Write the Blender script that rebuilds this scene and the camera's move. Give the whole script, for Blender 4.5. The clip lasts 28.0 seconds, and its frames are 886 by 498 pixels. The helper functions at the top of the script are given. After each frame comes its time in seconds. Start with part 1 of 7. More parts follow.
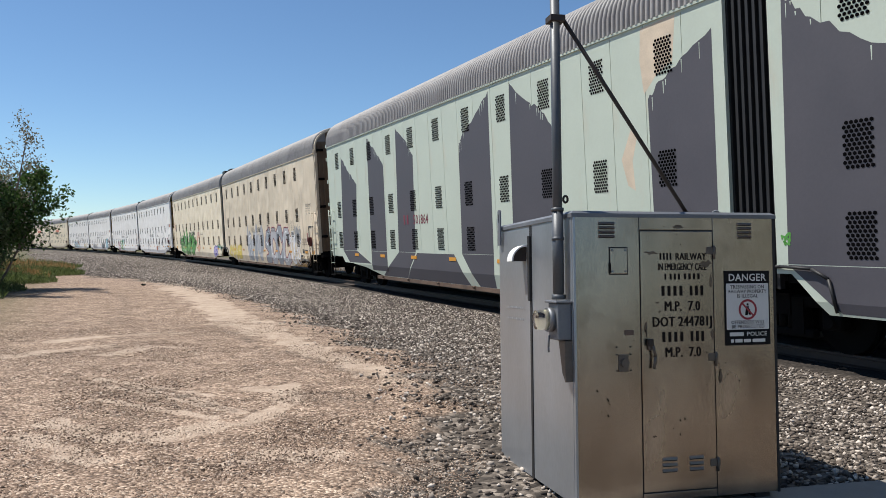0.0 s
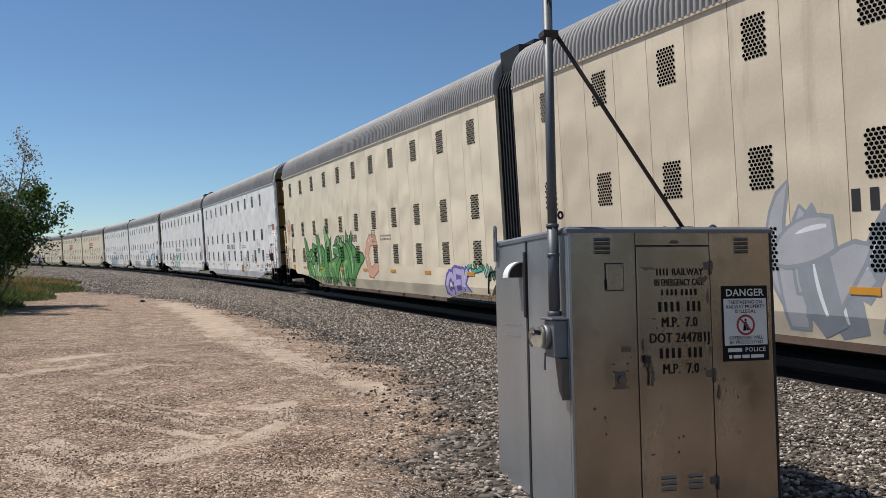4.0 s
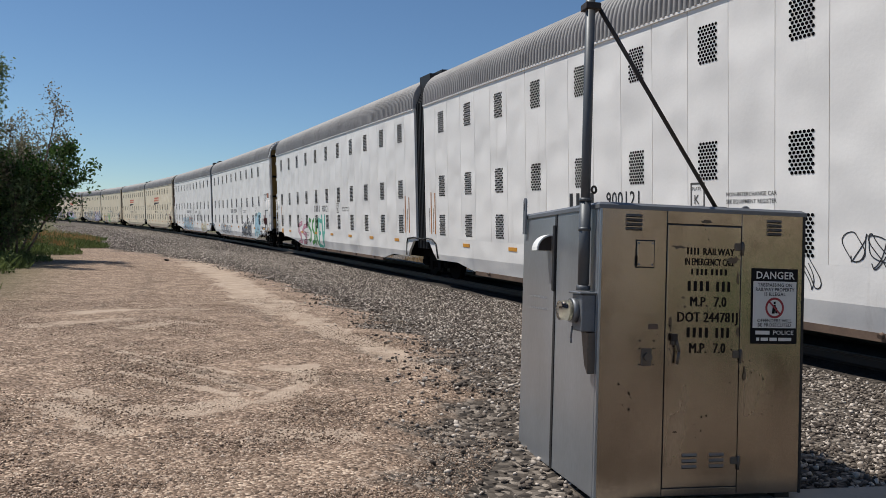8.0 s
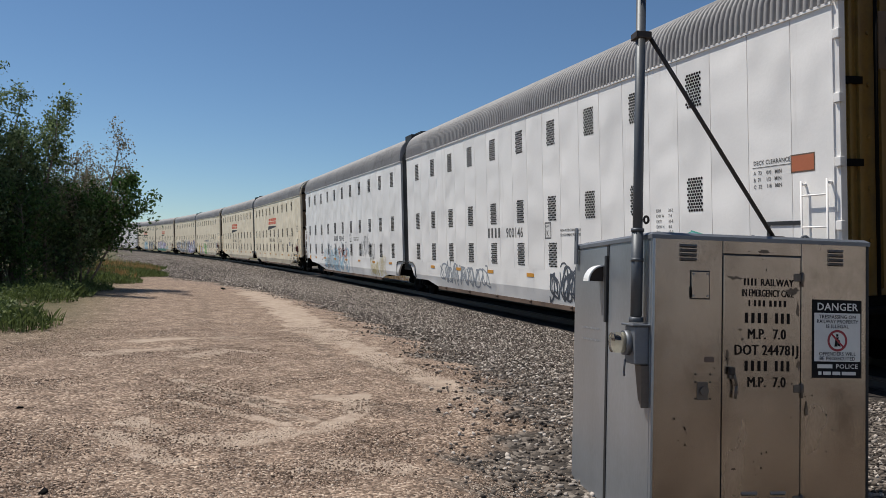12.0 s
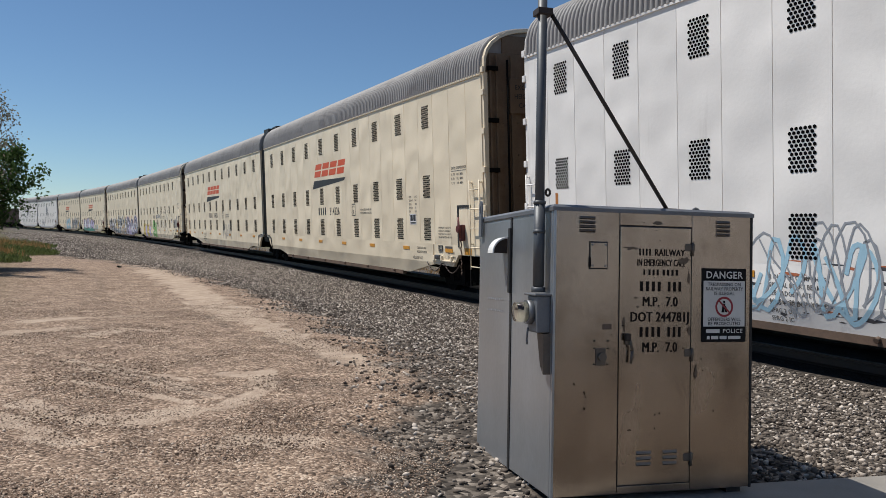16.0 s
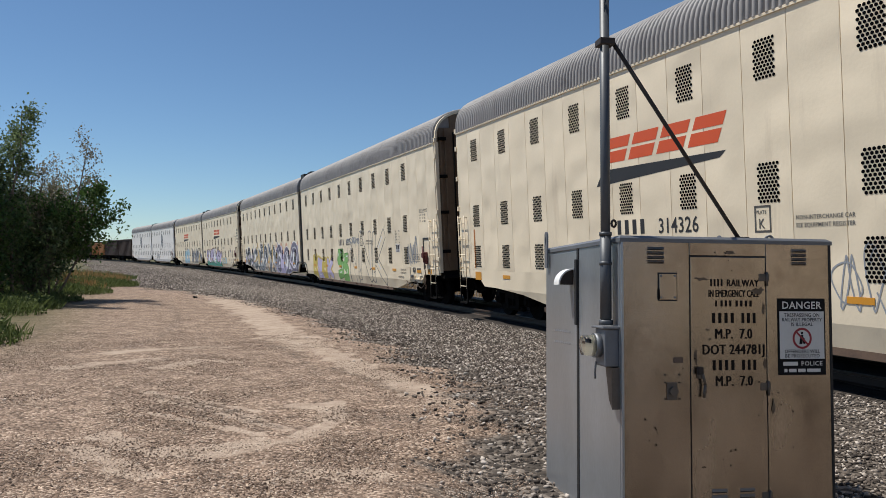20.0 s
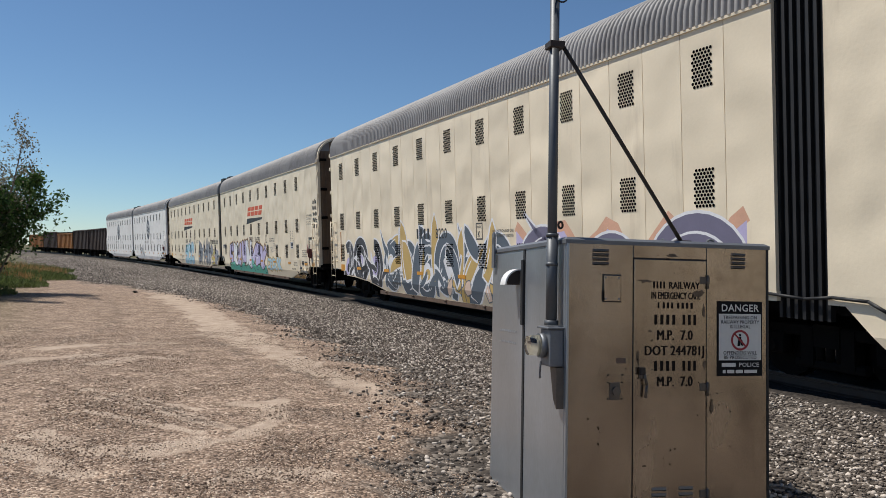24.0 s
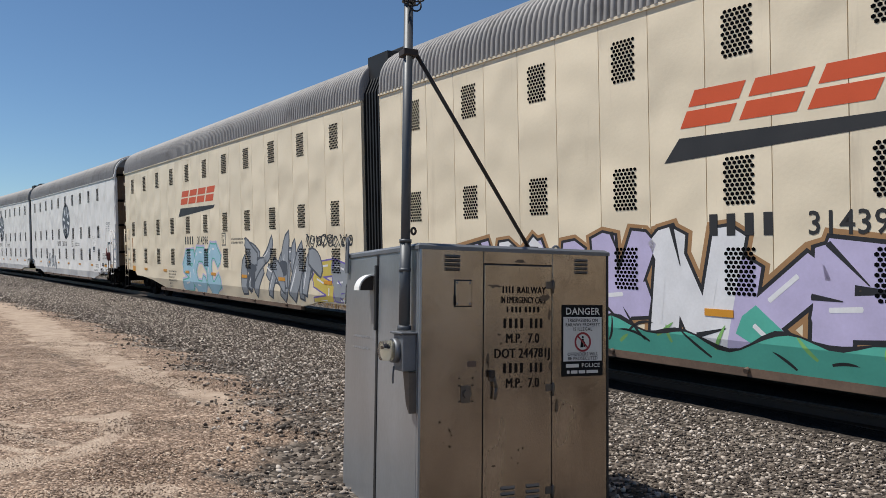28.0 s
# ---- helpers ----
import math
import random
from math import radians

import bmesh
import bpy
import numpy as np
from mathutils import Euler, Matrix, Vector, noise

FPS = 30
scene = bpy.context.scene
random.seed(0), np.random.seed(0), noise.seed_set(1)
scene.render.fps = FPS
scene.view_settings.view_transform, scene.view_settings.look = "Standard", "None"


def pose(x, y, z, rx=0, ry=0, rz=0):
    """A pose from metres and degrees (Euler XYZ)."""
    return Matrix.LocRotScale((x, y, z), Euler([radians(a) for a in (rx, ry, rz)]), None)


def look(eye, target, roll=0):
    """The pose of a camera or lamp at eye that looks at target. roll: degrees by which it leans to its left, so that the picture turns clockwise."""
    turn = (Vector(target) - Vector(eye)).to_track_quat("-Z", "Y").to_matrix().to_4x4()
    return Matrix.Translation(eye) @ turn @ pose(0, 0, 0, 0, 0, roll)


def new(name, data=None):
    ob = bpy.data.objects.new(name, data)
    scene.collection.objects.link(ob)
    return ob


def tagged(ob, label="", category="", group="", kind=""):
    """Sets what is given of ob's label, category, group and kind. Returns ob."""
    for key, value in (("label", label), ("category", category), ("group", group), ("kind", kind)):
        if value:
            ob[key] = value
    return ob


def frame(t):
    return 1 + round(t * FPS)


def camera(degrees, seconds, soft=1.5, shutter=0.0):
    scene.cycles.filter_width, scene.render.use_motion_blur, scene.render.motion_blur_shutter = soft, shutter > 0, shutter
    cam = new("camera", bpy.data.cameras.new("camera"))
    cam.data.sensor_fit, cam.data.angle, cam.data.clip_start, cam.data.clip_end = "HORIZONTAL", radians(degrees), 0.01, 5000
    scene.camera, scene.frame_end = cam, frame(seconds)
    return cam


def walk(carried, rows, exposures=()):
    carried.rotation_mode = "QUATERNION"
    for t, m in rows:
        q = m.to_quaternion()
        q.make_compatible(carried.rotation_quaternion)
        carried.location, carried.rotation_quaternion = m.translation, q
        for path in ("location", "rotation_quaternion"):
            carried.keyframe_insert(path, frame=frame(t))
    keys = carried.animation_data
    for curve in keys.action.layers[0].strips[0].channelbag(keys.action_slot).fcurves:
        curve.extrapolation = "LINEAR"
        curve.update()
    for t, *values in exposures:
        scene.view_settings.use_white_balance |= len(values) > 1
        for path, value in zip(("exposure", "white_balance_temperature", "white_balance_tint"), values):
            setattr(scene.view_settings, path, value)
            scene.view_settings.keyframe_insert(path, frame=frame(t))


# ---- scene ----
cam = camera(57.6, 28.0, soft=0.5)

PATH = [
    (0, (-1.859, -4.420, 1.420), (-1.392, -2.476, 1.404), 0.1),
    (0.5, (-1.844, -4.400, 1.421), (-1.355, -2.462, 1.420), 0.6),
    (1, (-1.869, -4.327, 1.424), (-1.388, -2.386, 1.442), -0.6),
    (1.5, (-1.890, -4.250, 1.404), (-1.452, -2.298, 1.430), -1.4),
    (2, (-1.877, -4.264, 1.420), (-1.498, -2.301, 1.397), 0.0),
    (2.5, (-1.819, -4.339, 1.424), (-1.395, -2.387, 1.501), 1.1),
    (4.5, (-1.815, -4.396, 1.447), (-1.351, -2.453, 1.431), -0.8),
    (5, (-1.829, -4.404, 1.430), (-1.463, -2.439, 1.385), -1.4),
    (5.5, (-1.847, -4.387, 1.439), (-1.541, -2.412, 1.383), -0.4),
    (6, (-1.851, -4.390, 1.437), (-1.589, -2.409, 1.373), 0.2),
    (6.5, (-1.867, -4.401, 1.433), (-1.655, -2.414, 1.367), 0.2),
    (7, (-1.896, -4.400, 1.409), (-1.860, -2.403, 1.328), 0.2),
    (7.5, (-1.897, -4.408, 1.405), (-1.825, -2.411, 1.334), 0.3),
    (8, (-1.882, -4.395, 1.417), (-1.464, -2.440, 1.366), 2.2),
    (8.5, (-1.874, -4.392, 1.424), (-1.310, -2.473, 1.409), 2.1),
    (9, (-1.883, -4.417, 1.446), (-1.323, -2.497, 1.448), 2.7),
    (9.5, (-1.880, -4.402, 1.437), (-1.515, -2.435, 1.430), 1.7),
    (10, (-1.874, -4.401, 1.440), (-1.615, -2.417, 1.462), 1.4),
    (10.5, (-1.857, -4.398, 1.438), (-1.680, -2.408, 1.479), 1.8),
    (11, (-1.855, -4.393, 1.442), (-1.705, -2.400, 1.493), 1.1),
    (11.5, (-1.860, -4.390, 1.440), (-1.630, -2.404, 1.467), 1.5),
    (12, (-1.865, -4.384, 1.438), (-1.577, -2.405, 1.451), 2.0),
    (12.5, (-1.877, -4.387, 1.434), (-1.550, -2.414, 1.437), 2.4),
    (14.5, (-1.898, -4.402, 1.409), (-1.397, -2.466, 1.389), 1.5),
    (15, (-1.884, -4.398, 1.408), (-1.375, -2.464, 1.379), 1.4),
    (15.5, (-1.879, -4.405, 1.409), (-1.361, -2.474, 1.372), 1.6),
    (16, (-1.873, -4.419, 1.417), (-1.355, -2.487, 1.378), 1.7),
    (16.5, (-1.871, -4.416, 1.427), (-1.435, -2.464, 1.395), 1.8),
    (17, (-1.877, -4.395, 1.457), (-1.453, -2.443, 1.367), 2.5),
    (17.5, (-1.884, -4.408, 1.455), (-1.520, -2.441, 1.425), 1.3),
    (18, (-1.879, -4.406, 1.461), (-1.517, -2.439, 1.451), 1.0),
    (18.5, (-1.865, -4.406, 1.466), (-1.508, -2.439, 1.471), 1.0),
    (19, (-1.856, -4.407, 1.470), (-1.501, -2.439, 1.485), 0.8),
    (19.5, (-1.851, -4.401, 1.475), (-1.497, -2.433, 1.494), 0.7),
    (20, (-1.851, -4.413, 1.466), (-1.499, -2.445, 1.487), 0.8),
    (20.5, (-1.844, -4.415, 1.471), (-1.494, -2.446, 1.491), 0.7),
    (21, (-1.852, -4.422, 1.477), (-1.495, -2.454, 1.495), 0.8),
    (21.5, (-1.860, -4.419, 1.475), (-1.494, -2.453, 1.494), 1.0),
    (23.5, (-1.859, -4.403, 1.472), (-1.406, -2.455, 1.489), 1.5),
    (24, (-1.855, -4.404, 1.471), (-1.374, -2.463, 1.490), 1.7),
    (24.5, (-1.855, -4.403, 1.472), (-1.340, -2.471, 1.494), 2.1),
    (25, (-1.857, -4.410, 1.461), (-1.304, -2.488, 1.488), 2.2),
    (25.5, (-1.861, -4.404, 1.472), (-1.244, -2.502, 1.509), 2.5),
    (26, (-1.872, -4.411, 1.459), (-1.212, -2.525, 1.523), 2.4),
    (26.5, (-1.858, -4.397, 1.460), (-1.168, -2.522, 1.528), 2.0),
    (27, (-1.859, -4.385, 1.465), (-1.125, -2.525, 1.513), 2.1),
    (27.5, (-1.862, -4.397, 1.483), (-1.082, -2.555, 1.517), 2.0),
    (28, (-1.849, -4.412, 1.478), (-1.029, -2.587, 1.519), 1.7),
]
walk(cam, [(t, look(eye, to, roll)) for t, eye, to, roll in PATH],
     exposures=[(0, 0.42), (2.0, 0.30), (5.0, 0.06), (9.0, -0.02), (11.0, -0.05), (16.0, 0.0), (18.0, 0.10), (20.0, 0.07), (24.0, 0.06), (26.0, 0.08), (28.0, 0.06)])

# ---- world, sun ----
SUN_AZ = Vector((-0.866, 0.5, 0)).normalized()
SUN_EL = radians(60)
SUN_DIR = Vector((SUN_AZ.x * math.cos(SUN_EL), SUN_AZ.y * math.cos(SUN_EL), math.sin(SUN_EL)))
world = bpy.data.worlds.new("sky")
scene.world = world
world.use_nodes = True
wn = world.node_tree
sky = wn.nodes.new("ShaderNodeTexSky")
sky.sky_type = "NISHITA"
sky.sun_disc = False
sky.sun_elevation = SUN_EL
sky.sun_rotation = math.atan2(SUN_AZ.x, SUN_AZ.y)
sky.altitude = 1500
sky.air_density, sky.dust_density, sky.ozone_density = 1.0, 0.0, 3.0
tint = wn.nodes.new("ShaderNodeMix")
tint.data_type, tint.blend_type = "RGBA", "MULTIPLY"
tint.inputs["Factor"].default_value = 1.0
tint.inputs["B"].default_value = (0.86, 0.99, 1.06, 1)
wn.links.new(sky.outputs[0], tint.inputs["A"])
wn.links.new(tint.outputs["Result"], wn.nodes["Background"].inputs[0])
wn.nodes["Background"].inputs[1].default_value = 0.084
sun = new("sun", bpy.data.lights.new("sun", "SUN"))
sun.data.energy, sun.data.angle, sun.data.color = 5.0, radians(0.53), (1.0, 0.95, 0.87)
sun.matrix_basis = look(SUN_DIR * 50, (0, 0, 0))


# ---- materials ----
def material(name, base, rough=0.6, metal=0.0, vary=0.12, scale=3.0, fine=60.0, bump=0.1, dirt=None, dirt_amount=0.0, spec=0.5, stretch=(1, 1, 1), per_object=0.0, streak=0.0, dent=0.0):
    """A node material: base colour varied at two scales, optional dirt and streaks, fine bump."""
    m = bpy.data.materials.new(name)
    m.use_nodes = True
    nt = m.node_tree
    bs = nt.nodes["Principled BSDF"]
    n, l = nt.nodes.new, nt.links.new
    co = n("ShaderNodeTexCoord")
    mp = n("ShaderNodeMapping")
    mp.inputs["Scale"].default_value = stretch
    place = co.outputs["Object"]
    if per_object:
        who = n("ShaderNodeObjectInfo")
        far = n("ShaderNodeVectorMath")
        far.operation = "SCALE"
        far.inputs[0].default_value = (61.0, 37.0, 83.0)
        l(who.outputs["Random"], far.inputs["Scale"])
        moved = n("ShaderNodeVectorMath")
        l(place, moved.inputs[0]), l(far.outputs[0], moved.inputs[1])
        place = moved.outputs[0]
    l(place, mp.inputs[0])
    a = n("ShaderNodeTexNoise")
    a.inputs["Scale"].default_value, a.inputs["Detail"].default_value = scale, 5
    l(mp.outputs[0], a.inputs[0])
    b = n("ShaderNodeTexNoise")
    b.inputs["Scale"].default_value, b.inputs["Detail"].default_value = fine, 3
    l(mp.outputs[0], b.inputs[0])
    mixf = n("ShaderNodeMath")
    mixf.operation = "MULTIPLY_ADD"
    l(a.outputs[0], mixf.inputs[0])
    mixf.inputs[1].default_value = 0.7
    half = n("ShaderNodeMath")
    half.operation = "MULTIPLY"
    half.inputs[1].default_value = 0.3
    l(b.outputs[0], half.inputs[0])
    l(half.outputs[0], mixf.inputs[2])
    ramp = n("ShaderNodeMapRange")
    ramp.inputs[1].default_value, ramp.inputs[2].default_value = 0.3, 0.7
    ramp.inputs[3].default_value, ramp.inputs[4].default_value = 1 - vary, 1 + vary
    l(mixf.outputs[0], ramp.inputs[0])
    val = ramp.outputs[0]
    if per_object:
        oi = n("ShaderNodeObjectInfo")
        pr = n("ShaderNodeMapRange")
        pr.inputs[3].default_value, pr.inputs[4].default_value = 1 - per_object, 1 + per_object
        l(oi.outputs["Random"], pr.inputs[0])
        mm = n("ShaderNodeMath")
        mm.operation = "MULTIPLY"
        l(val, mm.inputs[0]), l(pr.outputs[0], mm.inputs[1])
        val = mm.outputs[0]
    sc = n("ShaderNodeVectorMath")
    sc.operation = "SCALE"
    sc.inputs[0].default_value = base
    l(val, sc.inputs["Scale"])
    col = sc.outputs[0]
    if dirt:
        d = n("ShaderNodeTexNoise")
        d.inputs["Scale"].default_value, d.inputs["Detail"].default_value, d.inputs["Roughness"].default_value = scale * 0.7 + 0.3, 8, 0.7
        off = n("ShaderNodeMapping")
        off.inputs["Location"].default_value = (3.1, 7.7, 1.3)
        if streak:
            off.inputs["Scale"].default_value = (streak, streak, 0.25)
        l(place, off.inputs[0]), l(off.outputs[0], d.inputs[0])
        dr = n("ShaderNodeMapRange")
        dr.inputs[1].default_value, dr.inputs[2].default_value = 0.62 - 0.25 * dirt_amount, 0.72
        dr.inputs[4].default_value = 0.35 + 0.5 * dirt_amount
        l(d.outputs[0], dr.inputs[0])
        mx = n("ShaderNodeMix")
        mx.data_type = "RGBA"
        l(dr.outputs[0], mx.inputs["Factor"]), l(col, mx.inputs["A"])
        mx.inputs["B"].default_value = (*dirt, 1)
        col = mx.outputs["Result"]
    l(col, bs.inputs["Base Color"])
    bs.inputs["Roughness"].default_value, bs.inputs["Metallic"].default_value = rough, metal
    bs.inputs["Specular IOR Level"].default_value = spec
    rr = n("ShaderNodeMapRange")
    rr.inputs[3].default_value, rr.inputs[4].default_value = max(0.02, rough - 0.1), min(1, rough + 0.1)
    l(a.outputs[0], rr.inputs[0]), l(rr.outputs[0], bs.inputs["Roughness"])
    if bump:
        bp = n("ShaderNodeBump")
        bp.inputs["Strength"].default_value, bp.inputs["Distance"].default_value = bump, 0.02
        l(mixf.outputs[0], bp.inputs["Height"]), l(bp.outputs[0], bs.inputs["Normal"])
        if dent:
            big = n("ShaderNodeTexNoise")
            big.inputs["Scale"].default_value, big.inputs["Detail"].default_value = 0.9, 1.0
            l(place, big.inputs[0])
            bd = n("ShaderNodeBump")
            bd.inputs["Strength"].default_value, bd.inputs["Distance"].default_value = dent, 0.35
            l(big.outputs[0], bd.inputs["Height"]), l(bp.outputs[0], bd.inputs["Normal"]), l(bd.outputs[0], bs.inputs["Normal"])
    return m


CREAM = material("cream_paint", (0.785, 0.68, 0.51), 0.5, vary=0.05, scale=0.7, fine=20, bump=0.25, dirt=(0.45, 0.36, 0.26), dirt_amount=0.15, streak=2.0, per_object=0.02, dent=0.30)
TAN = material("tan_paint", (0.66, 0.56, 0.42), 0.55, vary=0.08, scale=0.9, fine=20, bump=0.25, dirt=(0.30, 0.22, 0.15), dirt_amount=0.35, streak=2.0, per_object=0.03, dent=0.28)
WHITE = material("white_paint", (0.81, 0.785, 0.755), 0.5, vary=0.04, scale=0.7, fine=20, bump=0.25, dirt=(0.50, 0.46, 0.42), dirt_amount=0.12, streak=2.0, per_object=0.015, dent=0.28)
MINT = material("mint_paint", (0.485, 0.545, 0.465), 0.55, vary=0.05, scale=0.9, fine=20, bump=0.25, dirt=(0.52, 0.44, 0.33), dirt_amount=0.2, streak=1.2)
SLATE = material("slate_paint", (0.072, 0.069, 0.082), 0.6, vary=0.10, scale=1.2, fine=25, bump=0.1)
ROOF = material("galvanised_roof", (0.30, 0.29, 0.285), 0.6, 0.0, vary=0.14, scale=0.8, fine=12, bump=0.05, dirt=(0.09, 0.077, 0.07), dirt_amount=0.4, spec=0.3)
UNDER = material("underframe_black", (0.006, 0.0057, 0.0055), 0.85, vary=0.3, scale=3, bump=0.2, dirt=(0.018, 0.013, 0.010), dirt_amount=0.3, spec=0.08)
HOLE = material("vent_holes", (0.004, 0.004, 0.0045), 0.9, bump=0, spec=0.0)
ENDRUST = material("weathered_end", (0.17, 0.118, 0.075), 0.65, vary=0.25, scale=1.2, fine=18, bump=0.15, dirt=(0.10, 0.055, 0.03), dirt_amount=0.6)
ENDGOLD = material("ochre_end", (0.22, 0.135, 0.03), 0.6, vary=0.2, scale=1.6, fine=18, bump=0.15, dirt=(0.10, 0.055, 0.03), dirt_amount=0.6)
SILLRUST = material("rusty_beam", (0.13, 0.085, 0.06), 0.8, vary=0.25, scale=2.5, fine=30, bump=0.2, dirt=(0.05, 0.035, 0.028), dirt_amount=0.6)
RUBBER = material("black_rubber", (0.011, 0.011, 0.012), 0.6, vary=0.3, scale=4, bump=0.1)
STEEL = material("rail_steel", (0.05, 0.036, 0.029), 0.55, 0.3, vary=0.2, scale=5, bump=0.1, dirt=(0.07, 0.038, 0.022), dirt_amount=0.5)
TIE = material("tie_wood", (0.045, 0.036, 0.03), 0.9, vary=0.3, scale=4, fine=40, bump=0.4, stretch=(1, 6, 6), per_object=0.2)
ORANGE = material("orange_red_paint", (0.62, 0.09, 0.025), 0.5, vary=0.06, bump=0.03)
BLACK = material("black_paint", (0.025, 0.025, 0.027), 0.55, vary=0.2, bump=0.03)
GREYTXT = material("grey_stencil", (0.09, 0.085, 0.08), 0.6, vary=0.2, bump=0.0)
YELLOW = material("reflective_yellow", (0.62, 0.28, 0.03), 0.45, vary=0.1, bump=0.0)
GREYSTEEL = material("grey_steel", (0.10, 0.10, 0.105), 0.5, 0.3, vary=0.2, scale=8, bump=0.08)
RED = material("red_paint", (0.10, 0.016, 0.017), 0.5, vary=0.15, bump=0.05)


# ---- mesh helpers ----
def part(name, bm, mat, parent=None, label="", smooth=False):
    """Links a bmesh (or a mesh) as one object under a thing."""
    if isinstance(bm, bpy.types.Mesh):
        me = bm
    else:
        me = bpy.data.meshes.new(name)
        bmesh.ops.recalc_face_normals(bm, faces=bm.faces[:])
        bm.to_mesh(me)
        bm.free()
        for mm in (mat if isinstance(mat, (list, tuple)) else [mat]):
            me.materials.append(mm)
        if smooth:
            me.polygons.foreach_set("use_smooth", [True] * len(me.polygons))
    ob = new(name, me)
    if parent is not None:
        ob.parent = parent
    if label:
        ob["label"] = label
    return ob


def thing(name, label, category, group="", m=None):
    ob = new(name)
    ob.empty_display_size = 0.3
    if m is not None:
        ob.matrix_basis = m
    return tagged(ob, label, category, group)


def add_box(bm, x0, x1, y0, y1, z0, z1, bevel=0.0, mi=0):
    vs = [bm.verts.new((x, y, z)) for x in (x0, x1) for y in (y0, y1) for z in (z0, z1)]
    fs = [bm.faces.new([vs[i] for i in f]) for f in ((0, 1, 3, 2), (4, 6, 7, 5), (0, 4, 5, 1), (2, 3, 7, 6), (0, 2, 6, 4), (1, 5, 7, 3))]
    for f in fs:
        f.material_index = mi
    if bevel:
        es = list({e for f in fs for e in f.edges})
        bmesh.ops.bevel(bm, geom=es, offset=bevel, segments=2, affect="EDGES", profile=0.5)
    return vs


def box(*a, **k):
    bm = bmesh.new()
    add_box(bm, *a, **k)
    return bm


def add_tube(bm, a, b, r, n=10, r2=None, cap=True, mi=0):
    a, b = Vector(a), Vector(b)
    d = (b - a).normalized()
    u = d.orthogonal().normalized()
    w = d.cross(u)
    r2 = r if r2 is None else r2
    rings = []
    for c, q in ((a, r), (b, r2)):
        rings.append([bm.verts.new(c + (u * math.cos(2 * math.pi * i / n) + w * math.sin(2 * math.pi * i / n)) * q) for i in range(n)])
    for i in range(n):
        f = bm.faces.new((rings[0][i], rings[0][(i + 1) % n], rings[1][(i + 1) % n], rings[1][i]))
        f.smooth = True
        f.material_index = mi
    if cap:
        bm.faces.new(rings[0][::-1]).material_index = mi
        bm.faces.new(rings[1]).material_index = mi


def tube(*a, **k):
    bm = bmesh.new()
    add_tube(bm, *a, **k)
    return bm


def pipe(points, r, n=8):
    bm = bmesh.new()
    for a, b in zip(points, points[1:]):
        add_tube(bm, a, b, r, n)
    return bm


def add_poly(bm, pts, y, thick=0.0, mi=0):
    """A polygon in the xz plane at y, extruded by thick along +y."""
    f = [bm.verts.new((x, y + thick, z)) for x, z in pts]
    face = bm.faces.new(f)
    face.material_index = mi
    if thick:
        g = [bm.verts.new((x, y, z)) for x, z in pts]
        bm.faces.new(g[::-1]).material_index = mi
        for i in range(len(pts)):
            j = (i + 1) % len(pts)
            bm.faces.new((f[i], g[i], g[j], f[j])).material_index = mi
    return face


def text_mesh(body, size, align="CENTER", shear=0.0, width=1.0, extrude=0.0, bold=0.0):
    cu = bpy.data.curves.new("letters", "FONT")
    cu.body, cu.size, cu.align_x, cu.shear, cu.extrude, cu.offset = body, size, align, shear, extrude, bold
    cu.resolution_u = 2
    cu.space_character = 1.05
    ob = bpy.data.objects.new("letters", cu)
    me = bpy.data.meshes.new_from_object(ob)
    bpy.data.objects.remove(ob)
    me.transform(Matrix.Diagonal((width, 1, 1, 1)))
    return me


# ---- the track's line ----
HEADING = radians(9.60)
CANT = 3.52                                   # degrees by which the banked track leans to the near side
STEP = 0.5
LINE_S = np.arange(-120, 520, STEP)
_k = 0.001192 * np.clip((LINE_S - 7.0) / 48.2 + 0.5, 0, 1)
_k = np.where(LINE_S > 420, 0.0, _k)
LINE_H = np.concatenate([[0], np.cumsum(_k[:-1] * STEP)])
LINE_H = LINE_H - np.interp(0, LINE_S, LINE_H) + HEADING
WALL = 1.52                                   # half the width of a car's wall
LINE_X = np.concatenate([[0], np.cumsum(-np.sin(LINE_H[:-1]) * STEP)])
LINE_Y = np.concatenate([[0], np.cumsum(np.cos(LINE_H[:-1]) * STEP)])
LINE_X += 5.97 - np.interp(0, LINE_S, LINE_X) + WALL * math.cos(HEADING)
LINE_Y += 0.0 - np.interp(0, LINE_S, LINE_Y) + WALL * math.sin(HEADING)
RAIL_Z = -0.01
SPEED = 9.225


def travel(t):
    """How far the train has gone after t seconds: it slows a little over the first seconds."""
    return SPEED * t - float(np.interp(t, [0, 1, 2, 3.5, 5, 8.5, 12, 15, 18, 21, 25, 28], [0.655, 0.57, 0.48, 0.25, 0.05, -0.08, -0.26, -0.35, -0.41, -0.40, -0.37, -0.39]))



def on_line(s):
    return float(np.interp(s, LINE_S, LINE_X)), float(np.interp(s, LINE_S, LINE_Y)), float(np.interp(s, LINE_S, LINE_H))


def side_of_line(x, y):
    """Distance from the track's middle: positive on the near side."""
    x, y = np.atleast_1d(x), np.atleast_1d(y)
    out = np.empty(len(x))
    lx, ly = LINE_X[::4], LINE_Y[::4]
    lh = LINE_H[::4]
    for i in range(0, len(x), 4000):
        dx, dy = x[i:i + 4000, None] - lx, y[i:i + 4000, None] - ly
        j = np.argmin(dx * dx + dy * dy, axis=1)
        k = np.arange(len(j))
        out[i:i + 4000] = -(dx[k, j] * np.cos(lh[j]) + dy[k, j] * np.sin(lh[j]))
    return out


